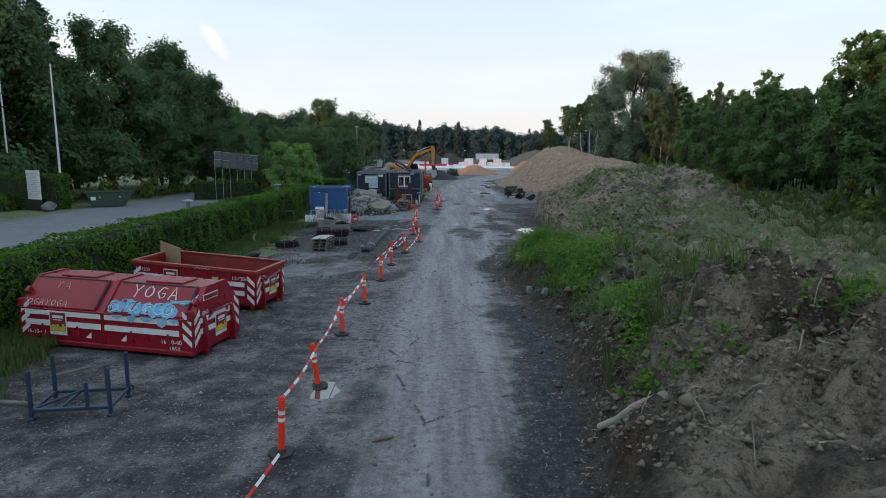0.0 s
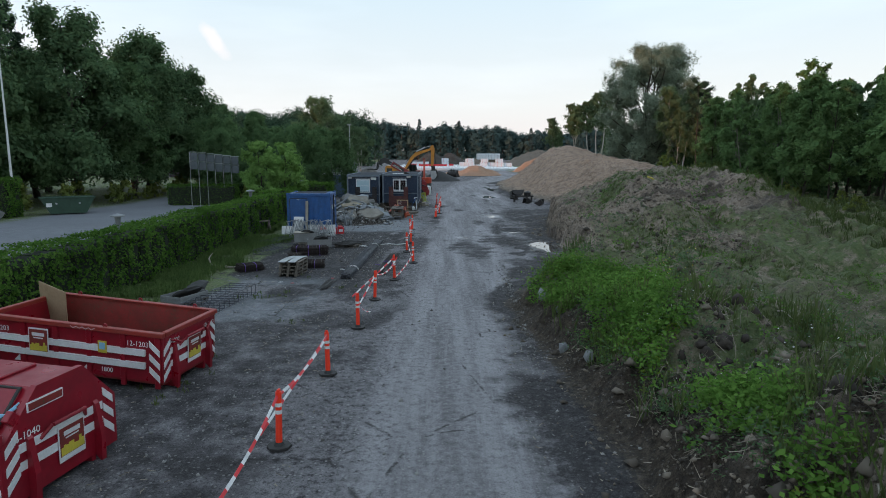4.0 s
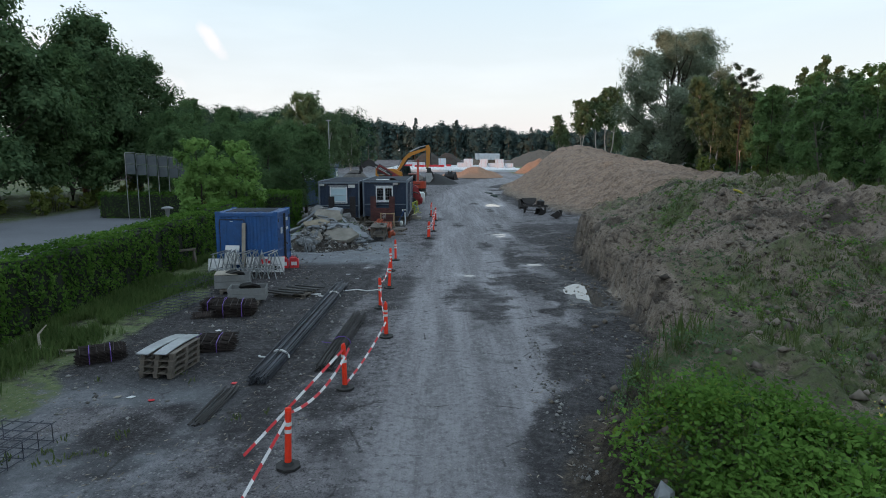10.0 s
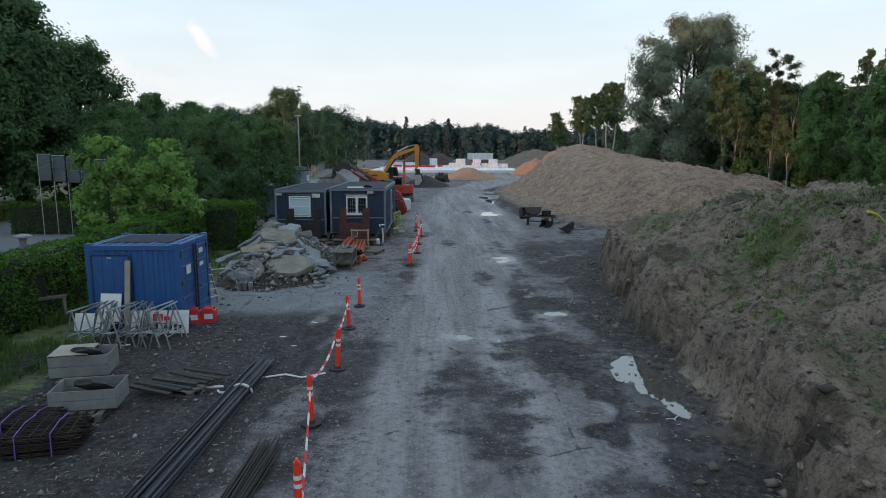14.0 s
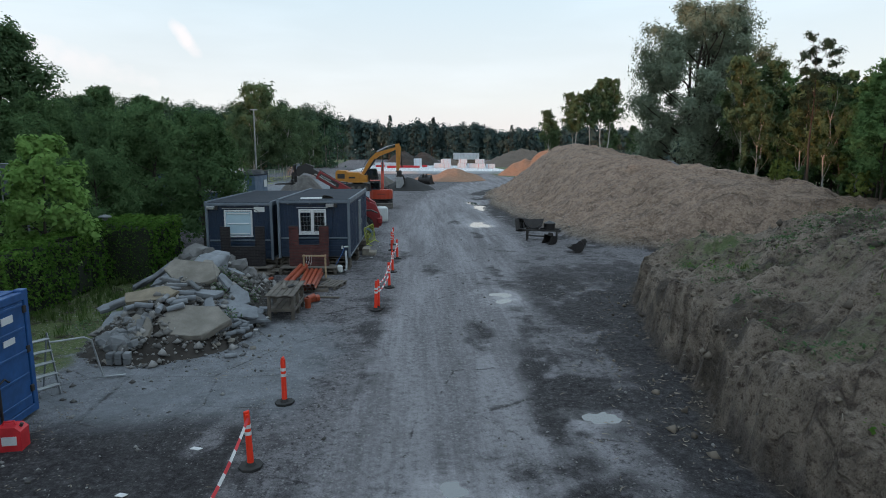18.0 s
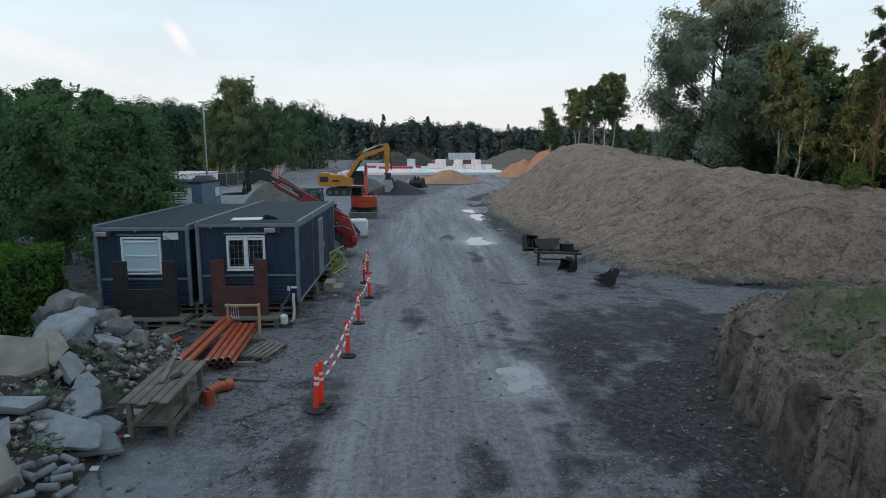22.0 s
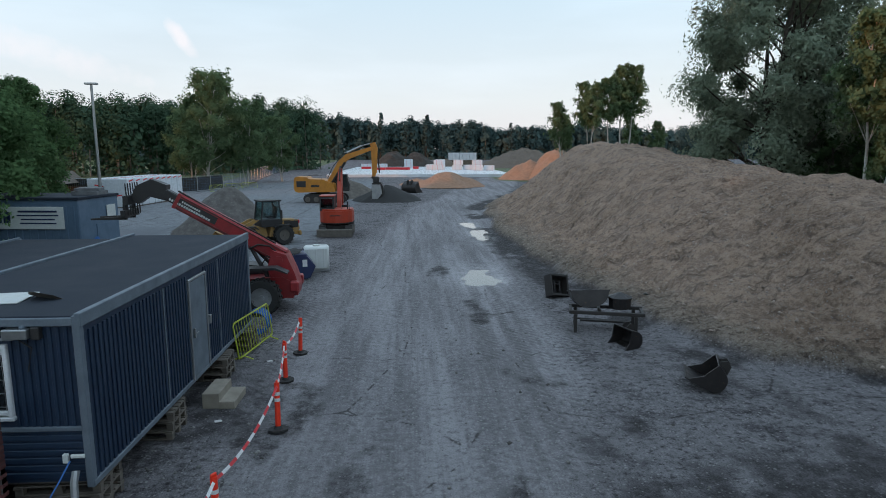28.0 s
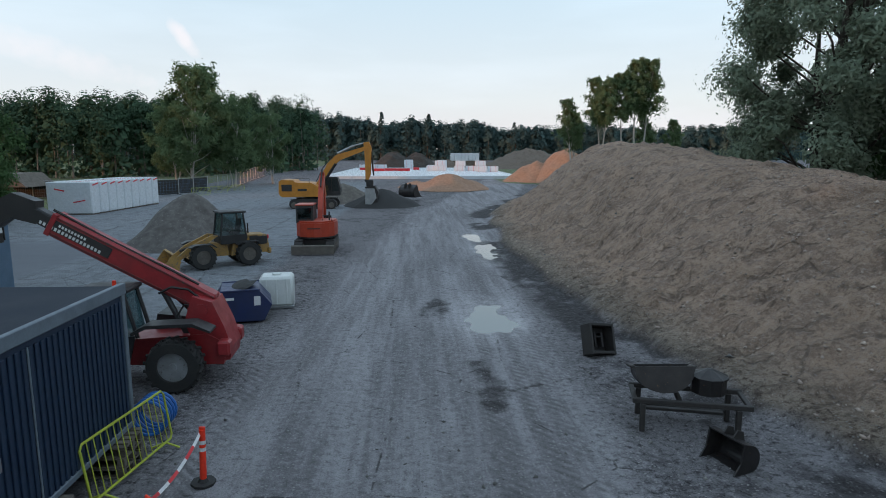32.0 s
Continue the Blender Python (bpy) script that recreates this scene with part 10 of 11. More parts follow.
for _x, _y, _w in ((-6, 204, 3.0), (-2.5, 206, 4.0), (0.5, 205, 2.0), (-10, 214, 2.5), (3, 214, 1.5)):
    whole("red_formwork", Shape().box((_x, _y, 1.55), (_w, 0.8, 0.6)), M_TAPE_RED, "red formwork panels stacked on the foundation", "formwork", "red formwork")
_sh = thing("white_shed", (19.0, 262, 0), 4, "long white sheeted stack at the wood's edge", "shed")
for _k in range(8):
    part("sheeted_pack", Shape().box((-4.2 + 1.2 * _k, 0, 4.2), (1.15, 2.5, 2.5), bev=0.1), M_WRAP, _sh)
part("plinth", Shape().box((0, 0, 1.6), (9.8, 3, 2.75)), M_EARTH, _sh)

# wrapped pallets on the yard
_wr = thing("wrapped_pallet_stack", (0, 0, 0), 0, "tall pallet load in white plastic wrap with red marks", "pallet load", "wrapped pallet loads")
part("load", Shape().box((0, 0, 1.5), (4.0, 1.32, 2.8), bev=0.07), M_WRAP, _wr)
for _c, _d, _r in (((-0.8, -0.665, 2.2), (0.9, 0.01, 0.12), (0, 12, 0)), ((0.9, -0.665, 1.2), (1.1, 0.01, 0.1), (0, -10, 0)), ((0.3, -0.3, 2.905), (1.2, 0.08, 0.01), (0, 0, 14)), ((2.006, 0.1, 2.7), (0.012, 0.9, 0.12), (10, 0, 0))):
    part("red_mark", Shape().box(_c, _d, _r, 0.002), M_TAPE_RED, _wr)
part("pallet_base", Shape().box((0, 0, 0.06), (3.9, 1.25, 0.12)), M_WOOD, _wr)
_wr.matrix_basis = pose(-27.6, 113.8, 0, 0, 0, -3)
for _k in range(1, 9):
    copy_thing(_wr, pose(-27.6 + 0.09 * _k, 113.8 + 1.36 * _k, 0, 0, 0, -3 + 0.6 * (_k % 3)))


def site_fence(points, height, group, cloth=False):
    """Mesh fence panels with posts along a line of points."""
    for (x0, y0), (x1, y1) in zip(points, points[1:]):
        length = math.hypot(x1 - x0, y1 - y0)
        n = max(1, round(length / 3.4))
        for k in range(n):
            a, b = k / n, (k + 1) / n
            p, q = Vector((x0 + (x1 - x0) * a, y0 + (y1 - y0) * a, 0)), Vector((x0 + (x1 - x0) * b, y0 + (y1 - y0) * b, 0))
            p.z, q.z = ground_z(p.x, p.y), ground_z(q.x, q.y)
            ob = thing("fence_panel", tuple(p), math.degrees(math.atan2(q.y - p.y, q.x - p.x)), "grey steel mesh site fence panel", "fence", group)
            w = (q - p).length - 0.06
            up = Vector((0, 0, height))
            part("frame", Shape().rod((0, 0, 0.1), (0, 0, height), 0.03, n=6).rod((w, 0, 0.1), (w, 0, height), 0.03, n=6).rod((0, 0, height), (w, 0, height), 0.025, n=6).rod((0, 0, 0.15), (w, 0, 0.15), 0.025, n=6), M_GALV, ob)
            s = Shape()
            for j in range(1, 12):
                s.box((w * j / 12, 0, height / 2), (0.02, 0.02, height - 0.2), bev=0.002)
            for j in range(1, 6):
                s.box((w / 2, 0.02, height * j / 6), (w, 0.02, 0.02), bev=0.002)
            part("mesh", s, M_GREYBLUE, ob)
            if cloth:
                part("screen_cloth", Shape().box((w / 2, 0.045, height * 0.52), (w - 0.06, 0.012, height * 0.88), bev=0.002), M_MACHINE_BLACK, ob, "dark screening cloth")
            part("foot", Shape().box((0, 0, 0.06), (0.25, 0.7, 0.12)), M_CONCRETE, ob)


site_fence(((-62, 130), (-46, 133), (-30.5, 134), (-27.5, 138), (-25.5, 143)), 2.1, "site fence", True)
site_fence(((-25.5, 143), (-24.2, 152), (-25.5, 165), (-29, 190), (-34, 230)), 2.1, "site fence")
for _k, (_x, _y) in enumerate(((-24.5, 141), (-23.0, 144), (-25.5, 137))):
    crowd_barrier((_x, _y, 0), (_x + 2, _y + 0.8, 0))
whole("timber_roof", Shape().slab([(-5, 0), (5, 0), (3.4, 1.5), (-3.4, 1.5)], 6, pose(-46, 132, 1.6), "y"), M_WOOD, "low shed with pale hipped roof behind the fence", "shed")

# ---- weeds, grass, clods and sticks ----
def height_at(x, y):
    return lay(np.asarray(x, float), np.asarray(y, float))[0]


def weeds(name, seed, spots, high, per, size, material, label, slim=0.62, droop=0.5):
    """Leafy weeds: each a bunch of leaves up its stem. spots: x, y arrays."""
    rng = np.random.default_rng(seed)
    x, y = spots
    z = height_at(x, y)
    hh = high * rng.uniform(0.45, 1.3, len(x))
    u = rng.random((len(x), per)) ** 0.75
    c = np.stack([x[:, None] + rng.normal(size=u.shape) * (0.05 + 0.12 * u) * (high / 0.5) ** 0.5, y[:, None] + rng.normal(size=u.shape) * (0.05 + 0.12 * u) * (high / 0.5) ** 0.5, z[:, None] + 0.03 + hh[:, None] * u], 2).reshape(-1, 3)
    return tagged(new(name, quads_mesh(name, leaf_quads(c, size, rng, 0.9, slim, droop), material)), label, "weeds", kind="stuff")


def patchy(seed, n, box_, keep):
    """Random places in a box where keep(x, y) allows them."""
    rng = np.random.default_rng(seed)
    x, y = rng.uniform(box_[0], box_[1], n), rng.uniform(box_[2], box_[3], n)
    k = rng.random(n) < keep(x, y)
    return x[k], y[k]


def inland(x, y):
    return x - np.interp(y, *FOOT_A)


ROOTS = ((5.7, 13.6, 0.55), (5.6, 18.6, 0.85), (4.9, 17.0, 0.7), (4.0, 16.2, 0.5), (6.5, 11.6, 0.4), (8.4, 10.4, 0.5), (6.5, 14.9, 0.45))


def bank_weeds(x, y, seed, lo, hi):
    """Where weeds grow on the near bank: a strip behind its foot, widest at its far end, in uneven clumps."""
    d = inland(x, y)
    bare_ = 1.0
    for rx, ry, r in ROOTS:
        bare_ = bare_ * smooth(0.75 * r, 1.35 * r, np.hypot(x - rx, y - ry))
    strip = bare_ * smooth(0.05 + 0.4 * smooth(24, 21, y), 0.4 + 0.5 * smooth(24, 21, y), d) * smooth(0.9 + 0.28 * np.clip(y - 10, 0, 16), 0.3 + 0.2 * np.clip(y - 10, 0, 16), d)
    return strip * smooth(lo, hi, fbm(x * 0.7, y * 0.7, 4, seed) + 0.12 * smooth(21, 24, y)) * smooth(10.0, 11.5, y) * smooth(26.9, 25.4, y + 0.45 * np.maximum(d - 1.5, 0))


weeds("nettle_patch", 31, patchy(31, 9000, (2.2, 9.8, 9.8, 28.5), lambda x, y: bank_weeds(x, y, 81, 0.42, 0.54)), 0.52, 22, 0.092, M_NETTLE, "dense patch of green nettles on the bank")
weeds("pale_herbs", 35, patchy(35, 3000, (2.2, 9.8, 9.8, 28.5), lambda x, y: bank_weeds(x, y, 121, 0.5, 0.6)), 0.42, 18, 0.07, M_HERB, "pale yellow-green herbs growing among the nettles", 0.5)
weeds("grey_herbs", 36, patchy(36, 2600, (2.2, 10.5, 12, 29), lambda x, y: smooth(0.1, 0.5, inland(x, y)) * smooth(7, 5, inland(x, y)) * smooth(0.52, 0.6, fbm(x * 0.6, y * 0.6, 4, 123))), 0.4, 16, 0.08, M_HERB_GREY, "blue-green leafy herbs on the bank", 0.35)
weeds("white_umbels", 37, patchy(37, 70, (4.2, 7.2, 14.5, 20.5), lambda x, y: smooth(0.52, 0.62, fbm(x * 0.9, y * 0.9, 2, 125))), 0.55, 6, 0.03, M_TAPE_WHITE, "small white flower heads among the weeds", 0.9)
weeds("low_weeds", 32, patchy(32, 5200, (3.0, 18.0, 9.0, 57.0), lambda x, y: smooth(0.5, 1.3, inland(x, y)) * smooth(0.52, 0.66, fbm(x * 0.4, y * 0.4, 3, 83))), 0.18, 12, 0.075, M_NETTLE, "scattered low green weeds on the bank")
weeds("bank_sprouts", 38, patchy(38, 9000, (4.5, 15.0, 29.0, 57.5), lambda x, y: smooth(0.5, 1.2, inland(x, y)) * smooth(7.5, 4.5, inland(x, y)) * smooth(0.44, 0.62, fbm(x * 0.7, y * 0.7, 4, 84))), 0.1, 7, 0.06, M_HERB_GREY, "sparse small green sprouts over the spoil bank")
weeds("heap_weeds", 34, patchy(34, 900, (3.2, 9.5, 9.5, 17), lambda x, y: (inland(x, y) > 0.3) * smooth(0.5, 0.6, fbm(x * 0.55, y * 0.55, 3, 117))), 0.34, 18, 0.11, M_NETTLE, "tufts of green weeds on the dug soil")
weeds("yellow_flowers", 33, patchy(33, 120, (6.6, 8.4, 24.5, 26.8), lambda x, y: 0.6 * smooth(0.5, 0.6, fbm(x * 0.8, y * 0.8, 2, 85))), 0.7, 3, 0.06, M_SIGN_YELLOW, "small yellow flowers among the nettles")


def grass(name, seed, spots, high, material, label, per=9):
    """Tufts of thin upright blades."""
    rng = np.random.default_rng(seed)
    x, y = (np.repeat(v, per) + rng.normal(size=len(v) * per) * 0.05 for v in spots)
    z = height_at(x, y)
    a = rng.uniform(0, math.tau, len(x))
    hh = high * rng.uniform(0.5, 1.4, len(x))
    d = np.stack([np.cos(a), np.sin(a), np.zeros_like(a)], 1)
    base = np.stack([x, y, z - 0.01], 1)
    tip = base + d * (hh * rng.uniform(0.1, 0.6, len(x)))[:, None]
    tip[:, 2] += hh
    side = np.stack([-np.sin(a), np.cos(a), np.zeros_like(a)], 1) * 0.014
    mid_ = (base + tip) / 2 + np.array((0, 0, 1)) * (0.12 * hh)[:, None]
    q = np.stack([base - side, mid_ - side, tip, mid_ + side], 1)
    return tagged(new(name, quads_mesh(name, q, material)), label, "grass", kind="stuff")


grass("verge_grass", 41, patchy(41, 11000, (-11.1, -8.2, 11, 60), lambda x, y: (1 - 0.85 * smooth(44, 46.5, y) * smooth(58, 56, y)) * smooth(-8.4, -10.0, x + 1.6 * (fbm(x * 0.4, y * 0.4, 3, 31) - 0.5)) * smooth(0.36, 0.5, fbm(x * 0.7, y * 0.5, 2, 87))), 0.27, M_VERGE, "tall dark green grass along the hedge")
grass("bank_stalks", 45, patchy(45, 2600, (2.4, 10, 11, 29), lambda x, y: smooth(0.0, 0.4, inland(x, y)) * smooth(6, 4, inland(x, y)) * smooth(0.5, 0.62, fbm(x * 0.8, y * 0.8, 3, 127))), 0.5, M_GRASS, "tall grass stalks between the weeds", 6)
grass("bank_grass", 42, patchy(42, 9000, (5, 24, 13, 50), lambda x, y: smooth(1.6, 3.2, inland(x, y)) * smooth(0.46, 0.6, fbm(x * 0.3, y * 0.3, 3, 71))), 0.14, M_GRASS, "short grass tufts on the spoil bank")
grass("yard_tufts", 43, patchy(43, 500, (-8.5, -3, 14, 40), lambda x, y: smooth(0.66, 0.72, fbm(x * 0.6, y * 0.6, 3, 93))), 0.1, M_GRASS, "small grass tufts on bare ground")
grass("wood_edge_grass", 44, patchy(44, 3000, (16, 25, 14, 52), lambda x, y: 0.8 + 0 * x), 0.3, M_GRASS, "rough grass along the wood's edge")


def clods(name, seed, spots, size, material, label, top=None):
    """Loose stones and lumps of earth: uneven eight-sided grains."""
    rng = np.random.default_rng(seed)
    x, y = spots
    n = len(x)
    z = height_at(x, y) if top is None else top(x, y)
    s = size * (0.45 + rng.pareto(2.6, n)).clip(0.4, 3.2)
    base = np.array([(1, 0, 0), (0, 1, 0), (-1, 0, 0), (0, -1, 0), (0, 0, 0.8), (0, 0, -0.6)], float)
    v = base[None] * rng.uniform(0.6, 1.25, (n, 6, 1)) + rng.normal(size=(n, 6, 3)) * 0.16
    a = rng.uniform(0, math.tau, n)
    ca, sa = np.cos(a)[:, None], np.sin(a)[:, None]
    v = np.stack([v[..., 0] * ca - v[..., 1] * sa, v[..., 0] * sa + v[..., 1] * ca, v[..., 2]], 2) * s[:, None, None]
    v += np.stack([x, y, z + 0.25 * s], 1)[:, None]
    f = np.array([(0, 1, 4), (1, 2, 4), (2, 3, 4), (3, 0, 4), (1, 0, 5), (2, 1, 5), (3, 2, 5), (0, 3, 5)])
    tri_ = (f[None] + 6 * np.arange(n)[:, None, None]).reshape(-1, 3).astype(np.int32)
    me = bpy.data.meshes.new(name)
    me.vertices.add(6 * n)
    me.vertices.foreach_set("co", v.astype(np.float32).ravel())
    me.loops.add(tri_.size)
    me.loops.foreach_set("vertex_index", tri_.ravel())
    me.polygons.add(len(tri_))
    me.polygons.foreach_set("loop_start", np.arange(0, tri_.size, 3, dtype=np.int32))
    me.update(calc_edges=True)
    me.materials.append(material)
    return tagged(new(name, me), label, "stones", kind="stuff")


def grains(name, dark, light):
    m, n, l, p = node_mat(name)
    c = mix_node(n, l, n.new("ShaderNodeNewGeometry").outputs["Random Per Island"], dark, light)
    l.new(c, p.inputs["Base Color"])
    p.inputs["Roughness"].default_value = 0.95
    return m


M_GRAIN_GREY, M_GRAIN_BROWN, M_GRAIN_SAND = grains("loose_grey_stones", (0.07, 0.065, 0.06), (0.30, 0.29, 0.275)), grains("loose_earth_clods", (0.05, 0.04, 0.032), (0.2, 0.165, 0.13)), grains("sandy_clods", (0.2, 0.155, 0.128), (0.46, 0.37, 0.31))
clods("road_stones", 51, patchy(51, 26000, (-9.0, 9.0, 5, 70), lambda x, y: (0.25 + 0.75 * smooth(0.48, 0.62, fbm(x * 0.5, y * 0.25, 3, 95))) * (inland(x, y) < 0.1) * smooth(0.3, 1.5, np.abs(x - 0.8))), 0.016, M_GRAIN_GREY, "loose grey stones and gravel on the dirt road")
clods("mud_lumps", 52, patchy(52, 9000, (1.5, 12.0, 6, 62), lambda x, y: smooth(-2.2, -0.2, inland(x, y)) * (inland(x, y) < 0.4) * smooth(0.36, 0.6, fbm(x * 0.6, y * 0.6, 3, 97))), 0.035, M_GRAIN_BROWN, "dark earth lumps along the foot of the bank")
clods("bank_clods", 53, patchy(53, 18000, (3.0, 16.5, 7, 58), lambda x, y: (inland(x, y) > 0.1) * smooth(9, 6, inland(x, y)) * (0.2 + 0.8 * smooth(0.42, 0.58, fbm(x * 0.5, y * 0.5, 3, 99)))), 0.045, M_GRAIN_BROWN, "brown earth clods and stones on the spoil bank")
clods("heap_clods", 54, patchy(54, 15000, (8.0, 20.0, 62, 110), lambda x, y: (x - np.interp(y, *FOOT_B) > 0.2) * (0.25 + 0.75 * smooth(0.45, 0.6, fbm(x * 0.4, y * 0.4, 3, 101)))), 0.024, M_GRAIN_SAND, "sandy clods and stones on the spoil heap")
clods("pale_stones", 55, patchy(55, 160, (4.0, 16.0, 7, 100), lambda x, y: np.where(y < 58, inland(x, y) > 0.3, (x - np.interp(y, *FOOT_B) > 0.3) & (y > 64)) * 1.0), 0.04, M_STONE, "scattered pale field stones on the banks")
clods("yard_crumbs", 56, patchy(56, 3500, (-9.5, -2.8, 27, 60), lambda x, y: 0.3 + 0.7 * smooth(0.5, 0.62, fbm(x * 0.5, y * 0.5, 3, 103))), 0.022, M_GRAIN_GREY, "crumbs of concrete and gravel on the yard")


clods("dug_soil_crumbs", 58, patchy(58, 9000, (2.6, 9.5, 6.5, 14.5), lambda x, y: (inland(x, y) > 0.0) * (0.35 + 0.65 * smooth(0.4, 0.55, fbm(x, y, 3, 107)))), 0.026, M_GRAIN_BROWN, "crumbs of dug brown soil on the near heap")


def lumps(name, seed, spots, size, material, label, squash=0.75):
    """Larger broken lumps of earth with uneven faces, half sunk in the ground. size: smallest, largest."""
    rng = np.random.default_rng(seed)
    bm = bmesh.new()
    bmesh.ops.create_icosphere(bm, subdivisions=2, radius=1.0)
    base = np.array([v.co[:] for v in bm.verts])
    tri_ = np.array([[v.index for v in f.verts] for f in bm.faces])
    bm.free()
    x, y = spots
    n, m = len(x), len(base)
    s = size[0] + (size[1] - size[0]) * rng.random(n) ** 2.5
    w = rng.normal(size=(n, 5, 3)) * 1.9
    bulge = np.cos(np.einsum("vc,nkc->nvk", base, w) + rng.uniform(0, 6, (n, 1, 5))).mean(2)
    v = base[None] * (1 + 0.3 * bulge + rng.normal(size=(n, m)) * 0.17)[..., None] * rng.uniform(0.65, 1.25, (n, 1, 3)) * (1, 1, squash) * s[:, None, None]
    v += np.stack([x, y, height_at(x, y) - 0.1 * s], 1)[:, None]
    f = (tri_[None] + m * np.arange(n)[:, None, None]).reshape(-1, 3).astype(np.int32)
    me = bpy.data.meshes.new(name)
    me.vertices.add(m * n)
    me.vertices.foreach_set("co", v.astype(np.float32).ravel())
    me.loops.add(f.size)
    me.loops.foreach_set("vertex_index", f.ravel())
    me.polygons.add(len(f))
    me.polygons.foreach_set("loop_start", np.arange(0, f.size, 3, dtype=np.int32))
    me.update(calc_edges=True)
    me.materials.append(material)
    return tagged(new(name, me), label, "earth", kind="stuff")


M_CLAY = surface("clay_lumps", (0.26, 0.21, 0.16), (0.15, 0.118, 0.09), 0.95, grain=26, patch=3.5, bump=0.9, wear=(0.06, 0.048, 0.036), wear_amount=0.54)
M_HUMUS = surface("black_root_soil", (0.03, 0.022, 0.017), (0.055, 0.042, 0.032), 0.95, grain=30, patch=5, bump=0.9)
lumps("cut_face_lumps", 71, patchy(71, 2600, (3.0, 12, 27, 58.5), lambda x, y: smooth(-0.35, 0.0, inland(x, y)) * smooth(1.0, 0.35, inland(x, y)) * (0.25 + 0.75 * smooth(0.4, 0.55, fbm(x * 0.8, y * 0.8, 3, 131)))), (0.02, 0.08), M_CLAY, "lumps of brown clay broken out of the bank's cut face")
lumps("bank_lumps", 72, patchy(72, 900, (4.0, 16, 26, 58), lambda x, y: (inland(x, y) > 0.8) * smooth(9, 6, inland(x, y)) * smooth(0.45, 0.6, fbm(x * 0.5, y * 0.5, 3, 133))), (0.03, 0.1), M_CLAY, "lumps of brown earth scattered over the spoil bank")
lumps("dug_lumps", 73, patchy(73, 2600, (2.8, 9.5, 6.5, 14), lambda x, y: (inland(x, y) > 0.0) * smooth(0.4, 0.55, fbm(x * 0.9, y * 0.9, 3, 135))), (0.02, 0.06), M_CLAY, "lumps of dug clay soil on the near heap")
for _k, (_x, _y, _r) in enumerate(ROOTS):
    _rr = np.random.default_rng(200 + _k)
    _px, _py = _x + _rr.normal(size=40) * _r * 0.5, _y + _rr.normal(size=40) * _r * 0.5
    lumps("root_clump", 75 + _k, (_px, _py), (0.05, 0.15), M_HUMUS, "dark clump of torn roots and soil on the bank", 1.1)


def slivers(name, seed, spots, long, thin, material, label, lift=0.25):
    """Twigs, roots and chips: thin tapering three-sided splinters lying at random."""
    rng = np.random.default_rng(seed)
    x, y = spots
    n = len(x)
    a, up = rng.uniform(0, math.tau, n), rng.normal(size=n) * lift
    L = long * rng.uniform(0.3, 1.5, n)
    d = np.stack([np.cos(a), np.sin(a), up], 1) * L[:, None]
    base = np.stack([x, y, height_at(x, y) + 0.012 + np.abs(d[:, 2]) * 0.3], 1)
    side = np.stack([-np.sin(a), np.cos(a), np.zeros(n)], 1) * (thin * rng.uniform(0.5, 1.5, n))[:, None]
    top = np.zeros((n, 3))
    top[:, 2] = thin
    bend = np.stack([-np.sin(a), np.cos(a), np.ones(n) * 0.3], 1) * (L * rng.normal(size=n) * 0.12)[:, None]
    p, m, q = base - d / 2, base + bend, base + d / 2
    quads = np.concatenate([np.stack([p - side, m - side, m + top, p + top], 1), np.stack([p + top, m + top, m + side, p + side], 1), np.stack([m - side, q, q, m + top], 1), np.stack([m + top, q, q, m + side], 1)])
    quads[2 * n:, 2] += side.repeat(1, 0)[np.r_[0:n, 0:n]] * 0.3
    return tagged(new(name, quads_mesh(name, quads, material)), label, "twigs", kind="stuff")


M_TWIG = grains("dry_twigs", (0.07, 0.055, 0.042), (0.36, 0.31, 0.245))
slivers("heap_twigs", 61, patchy(61, 2600, (3.0, 9.5, 6.5, 21), lambda x, y: (inland(x, y) > 0.1) * smooth(0.38, 0.56, fbm(x * 0.7, y * 0.7, 3, 109))), 0.26, 0.008, M_TWIG, "dry twigs and roots sticking out of the dug soil", 0.5)
slivers("mud_chips", 62, patchy(62, 5200, (1.6, 9.5, 8, 62), lambda x, y: smooth(-3.6, -0.4, inland(x, y)) * (inland(x, y) < 0.2) * smooth(0.42, 0.6, fbm(x * 0.7, y * 0.5, 3, 111))), 0.12, 0.011, M_TWIG, "wood chips and twigs trodden into the mud", 0.12)
slivers("yard_chips", 63, patchy(63, 3400, (-9.0, -2.2, 6, 58), lambda x, y: smooth(0.4, 0.6, fbm(x * 0.6, y * 0.6, 3, 113))), 0.1, 0.009, M_TWIG, "splinters and chips scattered over the yard", 0.1)
slivers("bank_roots", 64, patchy(64, 2600, (4.0, 15, 21, 58), lambda x, y: (inland(x, y) > 0.1) * smooth(0.4, 0.58, fbm(x * 0.6, y * 0.6, 3, 115))), 0.16, 0.008, M_TWIG, "roots and stalks on the spoil bank", 0.4)
slivers("root_twigs", 66, tuple(np.concatenate(v) for v in zip(*[(np.random.default_rng(300 + k).normal(size=90) * r * 0.55 + x, np.random.default_rng(400 + k).normal(size=90) * r * 0.55 + y) for k, (x, y, r) in enumerate(ROOTS)])), 0.27, 0.008, M_TWIG, "torn roots and brushwood on the bank", 0.9)
clods("gravel_line", 59, patchy(59, 5200, (1.8, 3.6, 20, 34), lambda x, y: np.exp(-((x - 2.55 - 0.04 * (y - 27) - 0.5 * (fbm(y * 0.4, x * 0.2, 3, 137) - 0.5)) / 0.16) ** 2)), 0.017, M_GRAIN_GREY, "line of loose pale gravel along the wheel track")
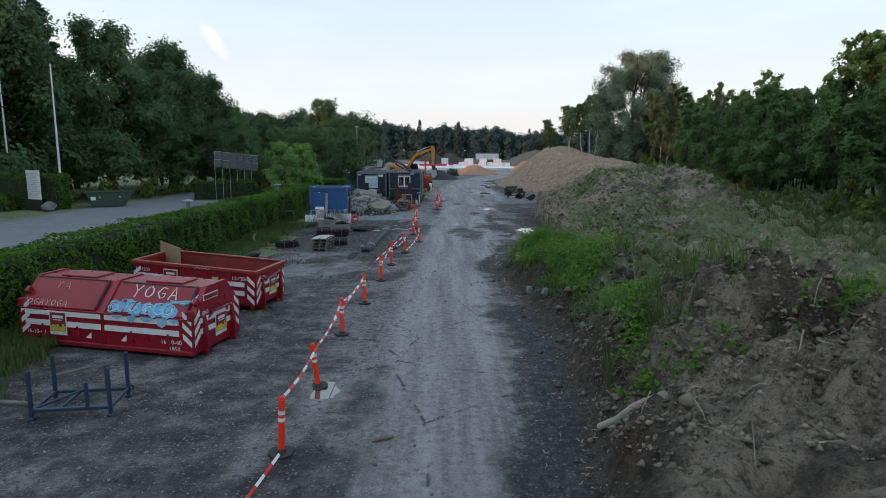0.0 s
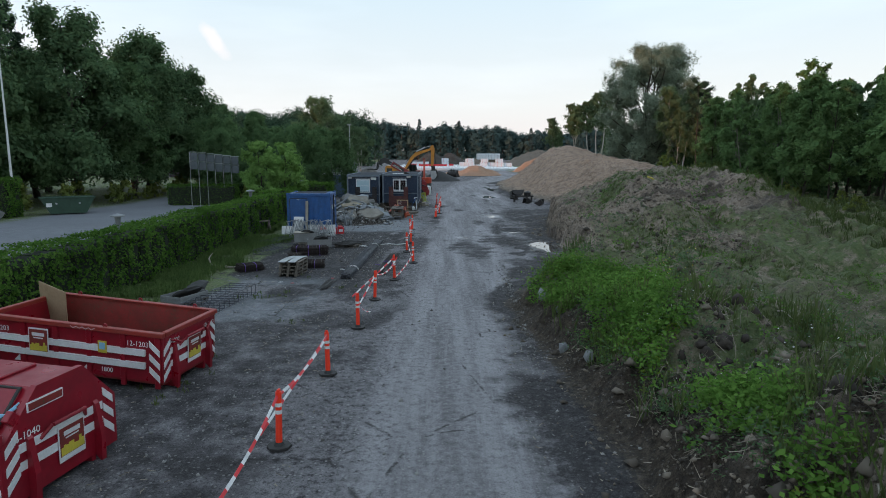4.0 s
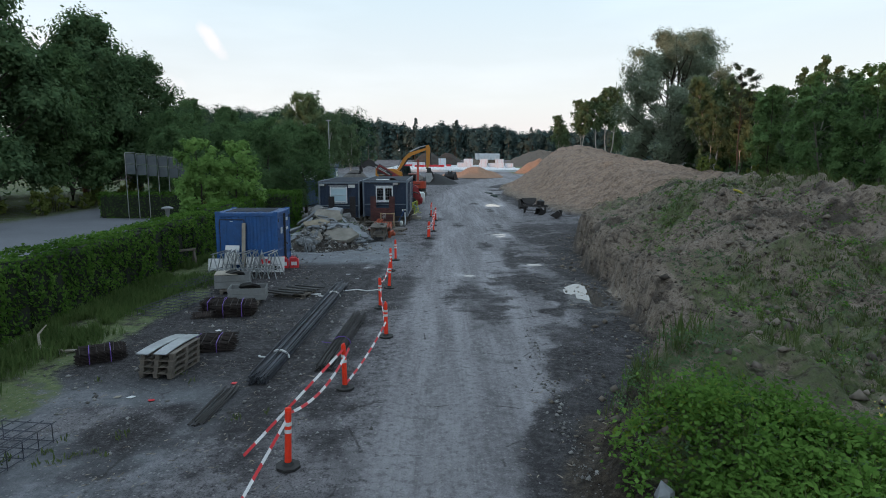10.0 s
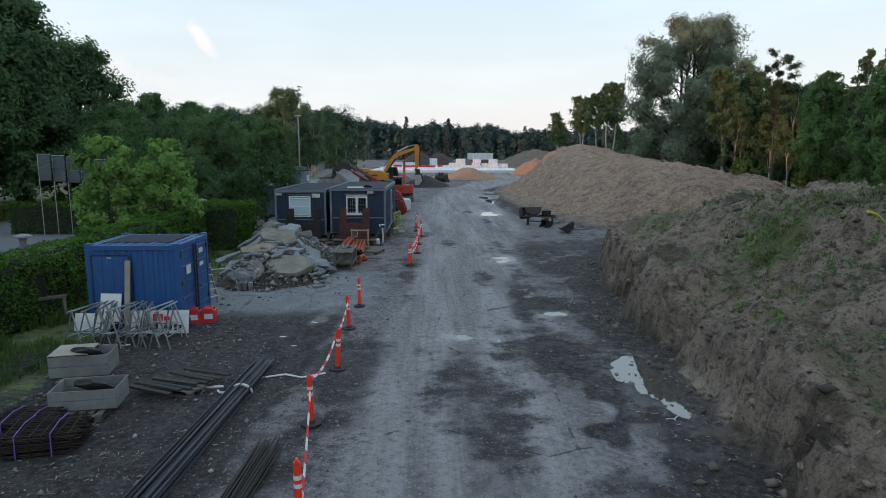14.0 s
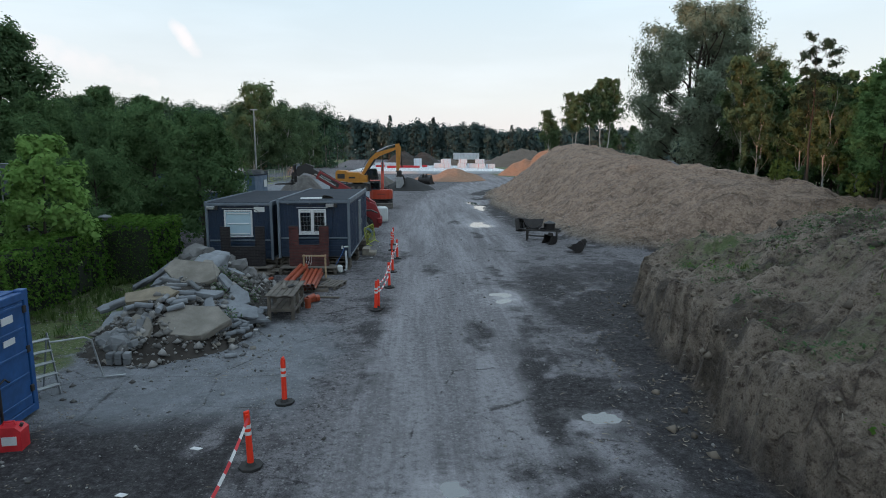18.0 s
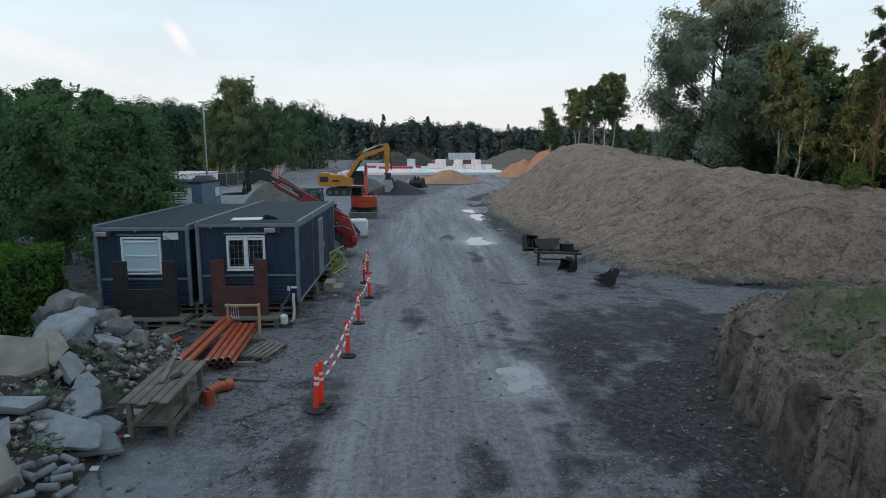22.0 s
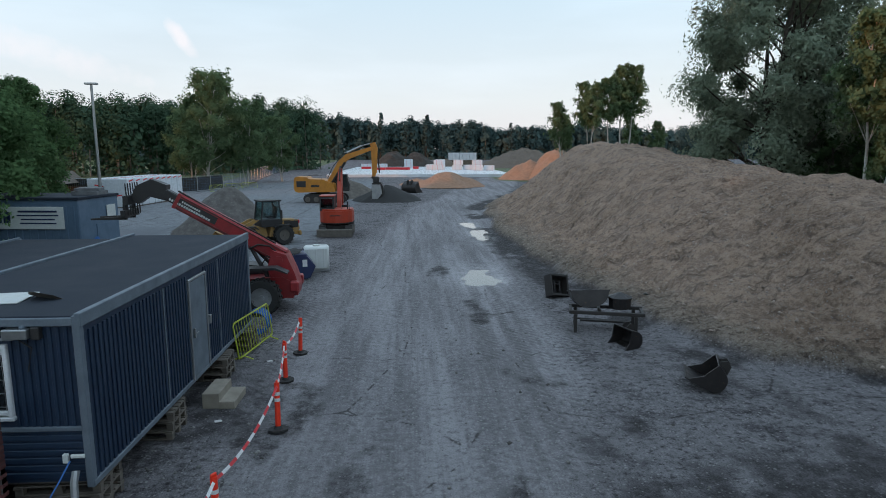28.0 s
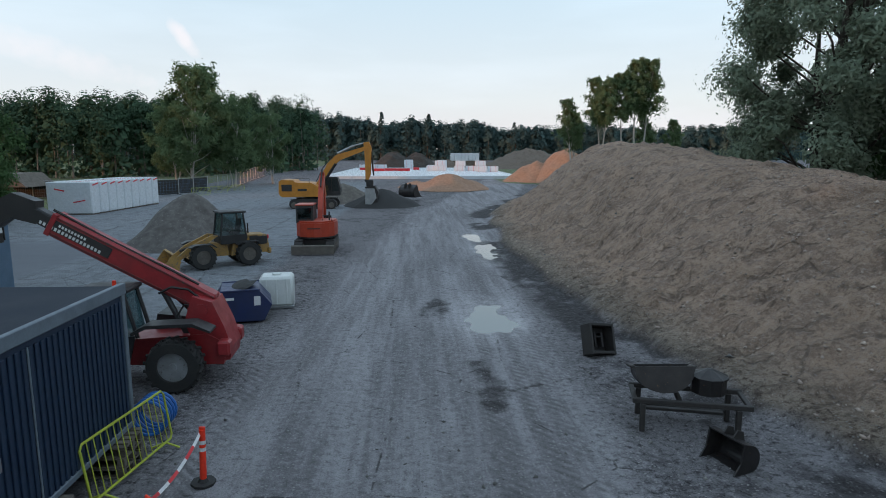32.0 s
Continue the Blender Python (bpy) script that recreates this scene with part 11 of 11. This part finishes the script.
clods("rubble_crumbs", 57, patchy(57, 5200, (-9.4, -3.4, 47.4, 58.4), lambda x, y: smooth(1.12, 0.95, np.vectorize(rubble_u)(x, y)) * (0.25 + 0.75 * smooth(0.42, 0.56, fbm(x * 0.8, y * 0.8, 3, 105)))), 0.05, M_GRAIN_GREY, "crumbs and small lumps of broken concrete in the rubble heap", lambda x, y: np.vectorize(rubble_z)(x, y) * 0.92 + 0.01)


def stick(a, b, r, label, bend=0.1):
    a, b = Vector(a), Vector(b)
    a.z += ground_z(a.x, a.y)
    b.z += ground_z(b.x, b.y)
    m = a.lerp(b, 0.5) + Vector((bend * 0.5, bend, bend * 0.4))
    whole("stick", Shape().hose([a, a.lerp(m, 0.5) + Vector((0, 0, 0.01)), m, b], [r, r * 0.95, r * 0.8, r * 0.45], 7), M_LOG, label, "branch", "sticks on the bank", smooth=True)


whole("log", Shape().hose([(x, y, max(ground_z(x, y) + 0.05, 0.1 + 0.12 * k)) for k, (x, y) in enumerate(((2.72, 9.9), (2.95, 9.65), (3.15, 9.4), (3.45, 8.95)))], [0.06, 0.07, 0.075, 0.07], 10), M_LOG, "bleached bare log at the foot of the bank", "log", smooth=True)
_rs = random.Random(77)
for _k in range(44):
    _x, _y, _a, _q = _rs.uniform(3.8, 7.8), _rs.uniform(8.0, 20.5) if _k < 22 else _rs.uniform(8.0, 13), _rs.uniform(0, math.tau), _rs.uniform(0.2, 0.6)
    stick((_x, _y, 0.04), (_x + _q * math.cos(_a), _y + _q * math.sin(_a), _rs.uniform(0.03, 0.12)), _rs.uniform(0.008, 0.024), "dry broken stick on the dirt bank", _rs.uniform(-0.1, 0.12))
for _x, _y, _r in ((3.05, 24.0, 0.2), (3.0, 20.4, 0.16), (3.35, 19.3, 0.14), (3.2, 22.4, 0.12)):
    whole("stone_slab", Shape().rock((_x, _y, ground_z(_x, _y) + 0.1), (_r, _r * 0.6, _r * 1.1), random.Random(int(_y * 10)), 1), M_CONCRETE, "broken concrete piece at the bank's foot", "rubble piece", "rubble pieces by the bank")
whole("yellow_plastic_strip", Shape().hose([(11.5, 40.4, ground_z(11.5, 40.4) + 0.06), (11.8, 40.5, ground_z(11.8, 40.5) + 0.07), (12.2, 40.6, ground_z(12.2, 40.6) + 0.12)], 0.045, 6), M_SIGN_YELLOW, "yellow plastic pipe piece on the bank", "plastic")
for _k in range(16):
    _x, _y = _rs.uniform(-9, -2.8), _rs.uniform(26, 57)
    whole("litter_scrap", Shape().box((_x, _y, ground_z(_x, _y) + 0.015), (_rs.uniform(0.08, 0.25), _rs.uniform(0.05, 0.14), 0.012), (4, 5, _rs.uniform(0, 180)), 0.002), (M_TAPE_WHITE, M_LOG, M_TAPE_WHITE, M_TAPE_RED)[_k % 4], "small scrap of litter on the ground", "litter", "litter")
whole("timber_scrap", Shape().box((-0.95, 9.6, 0.03), (0.34, 0.06, 0.04), (0, 0, 22)), M_EARTH, "dark timber scrap on the road", "timber")
for _x, _y in ((-4.3, 60.5), (-1.2, 66.8), (-1.4, 63.2)):
    whole("litter_scrap", Shape().box((_x, _y, 0.02), (0.14, 0.1, 0.012), (0, 3, 30), 0.002), M_TAPE_WHITE, "small scrap of white litter on the ground", "litter", "litter")
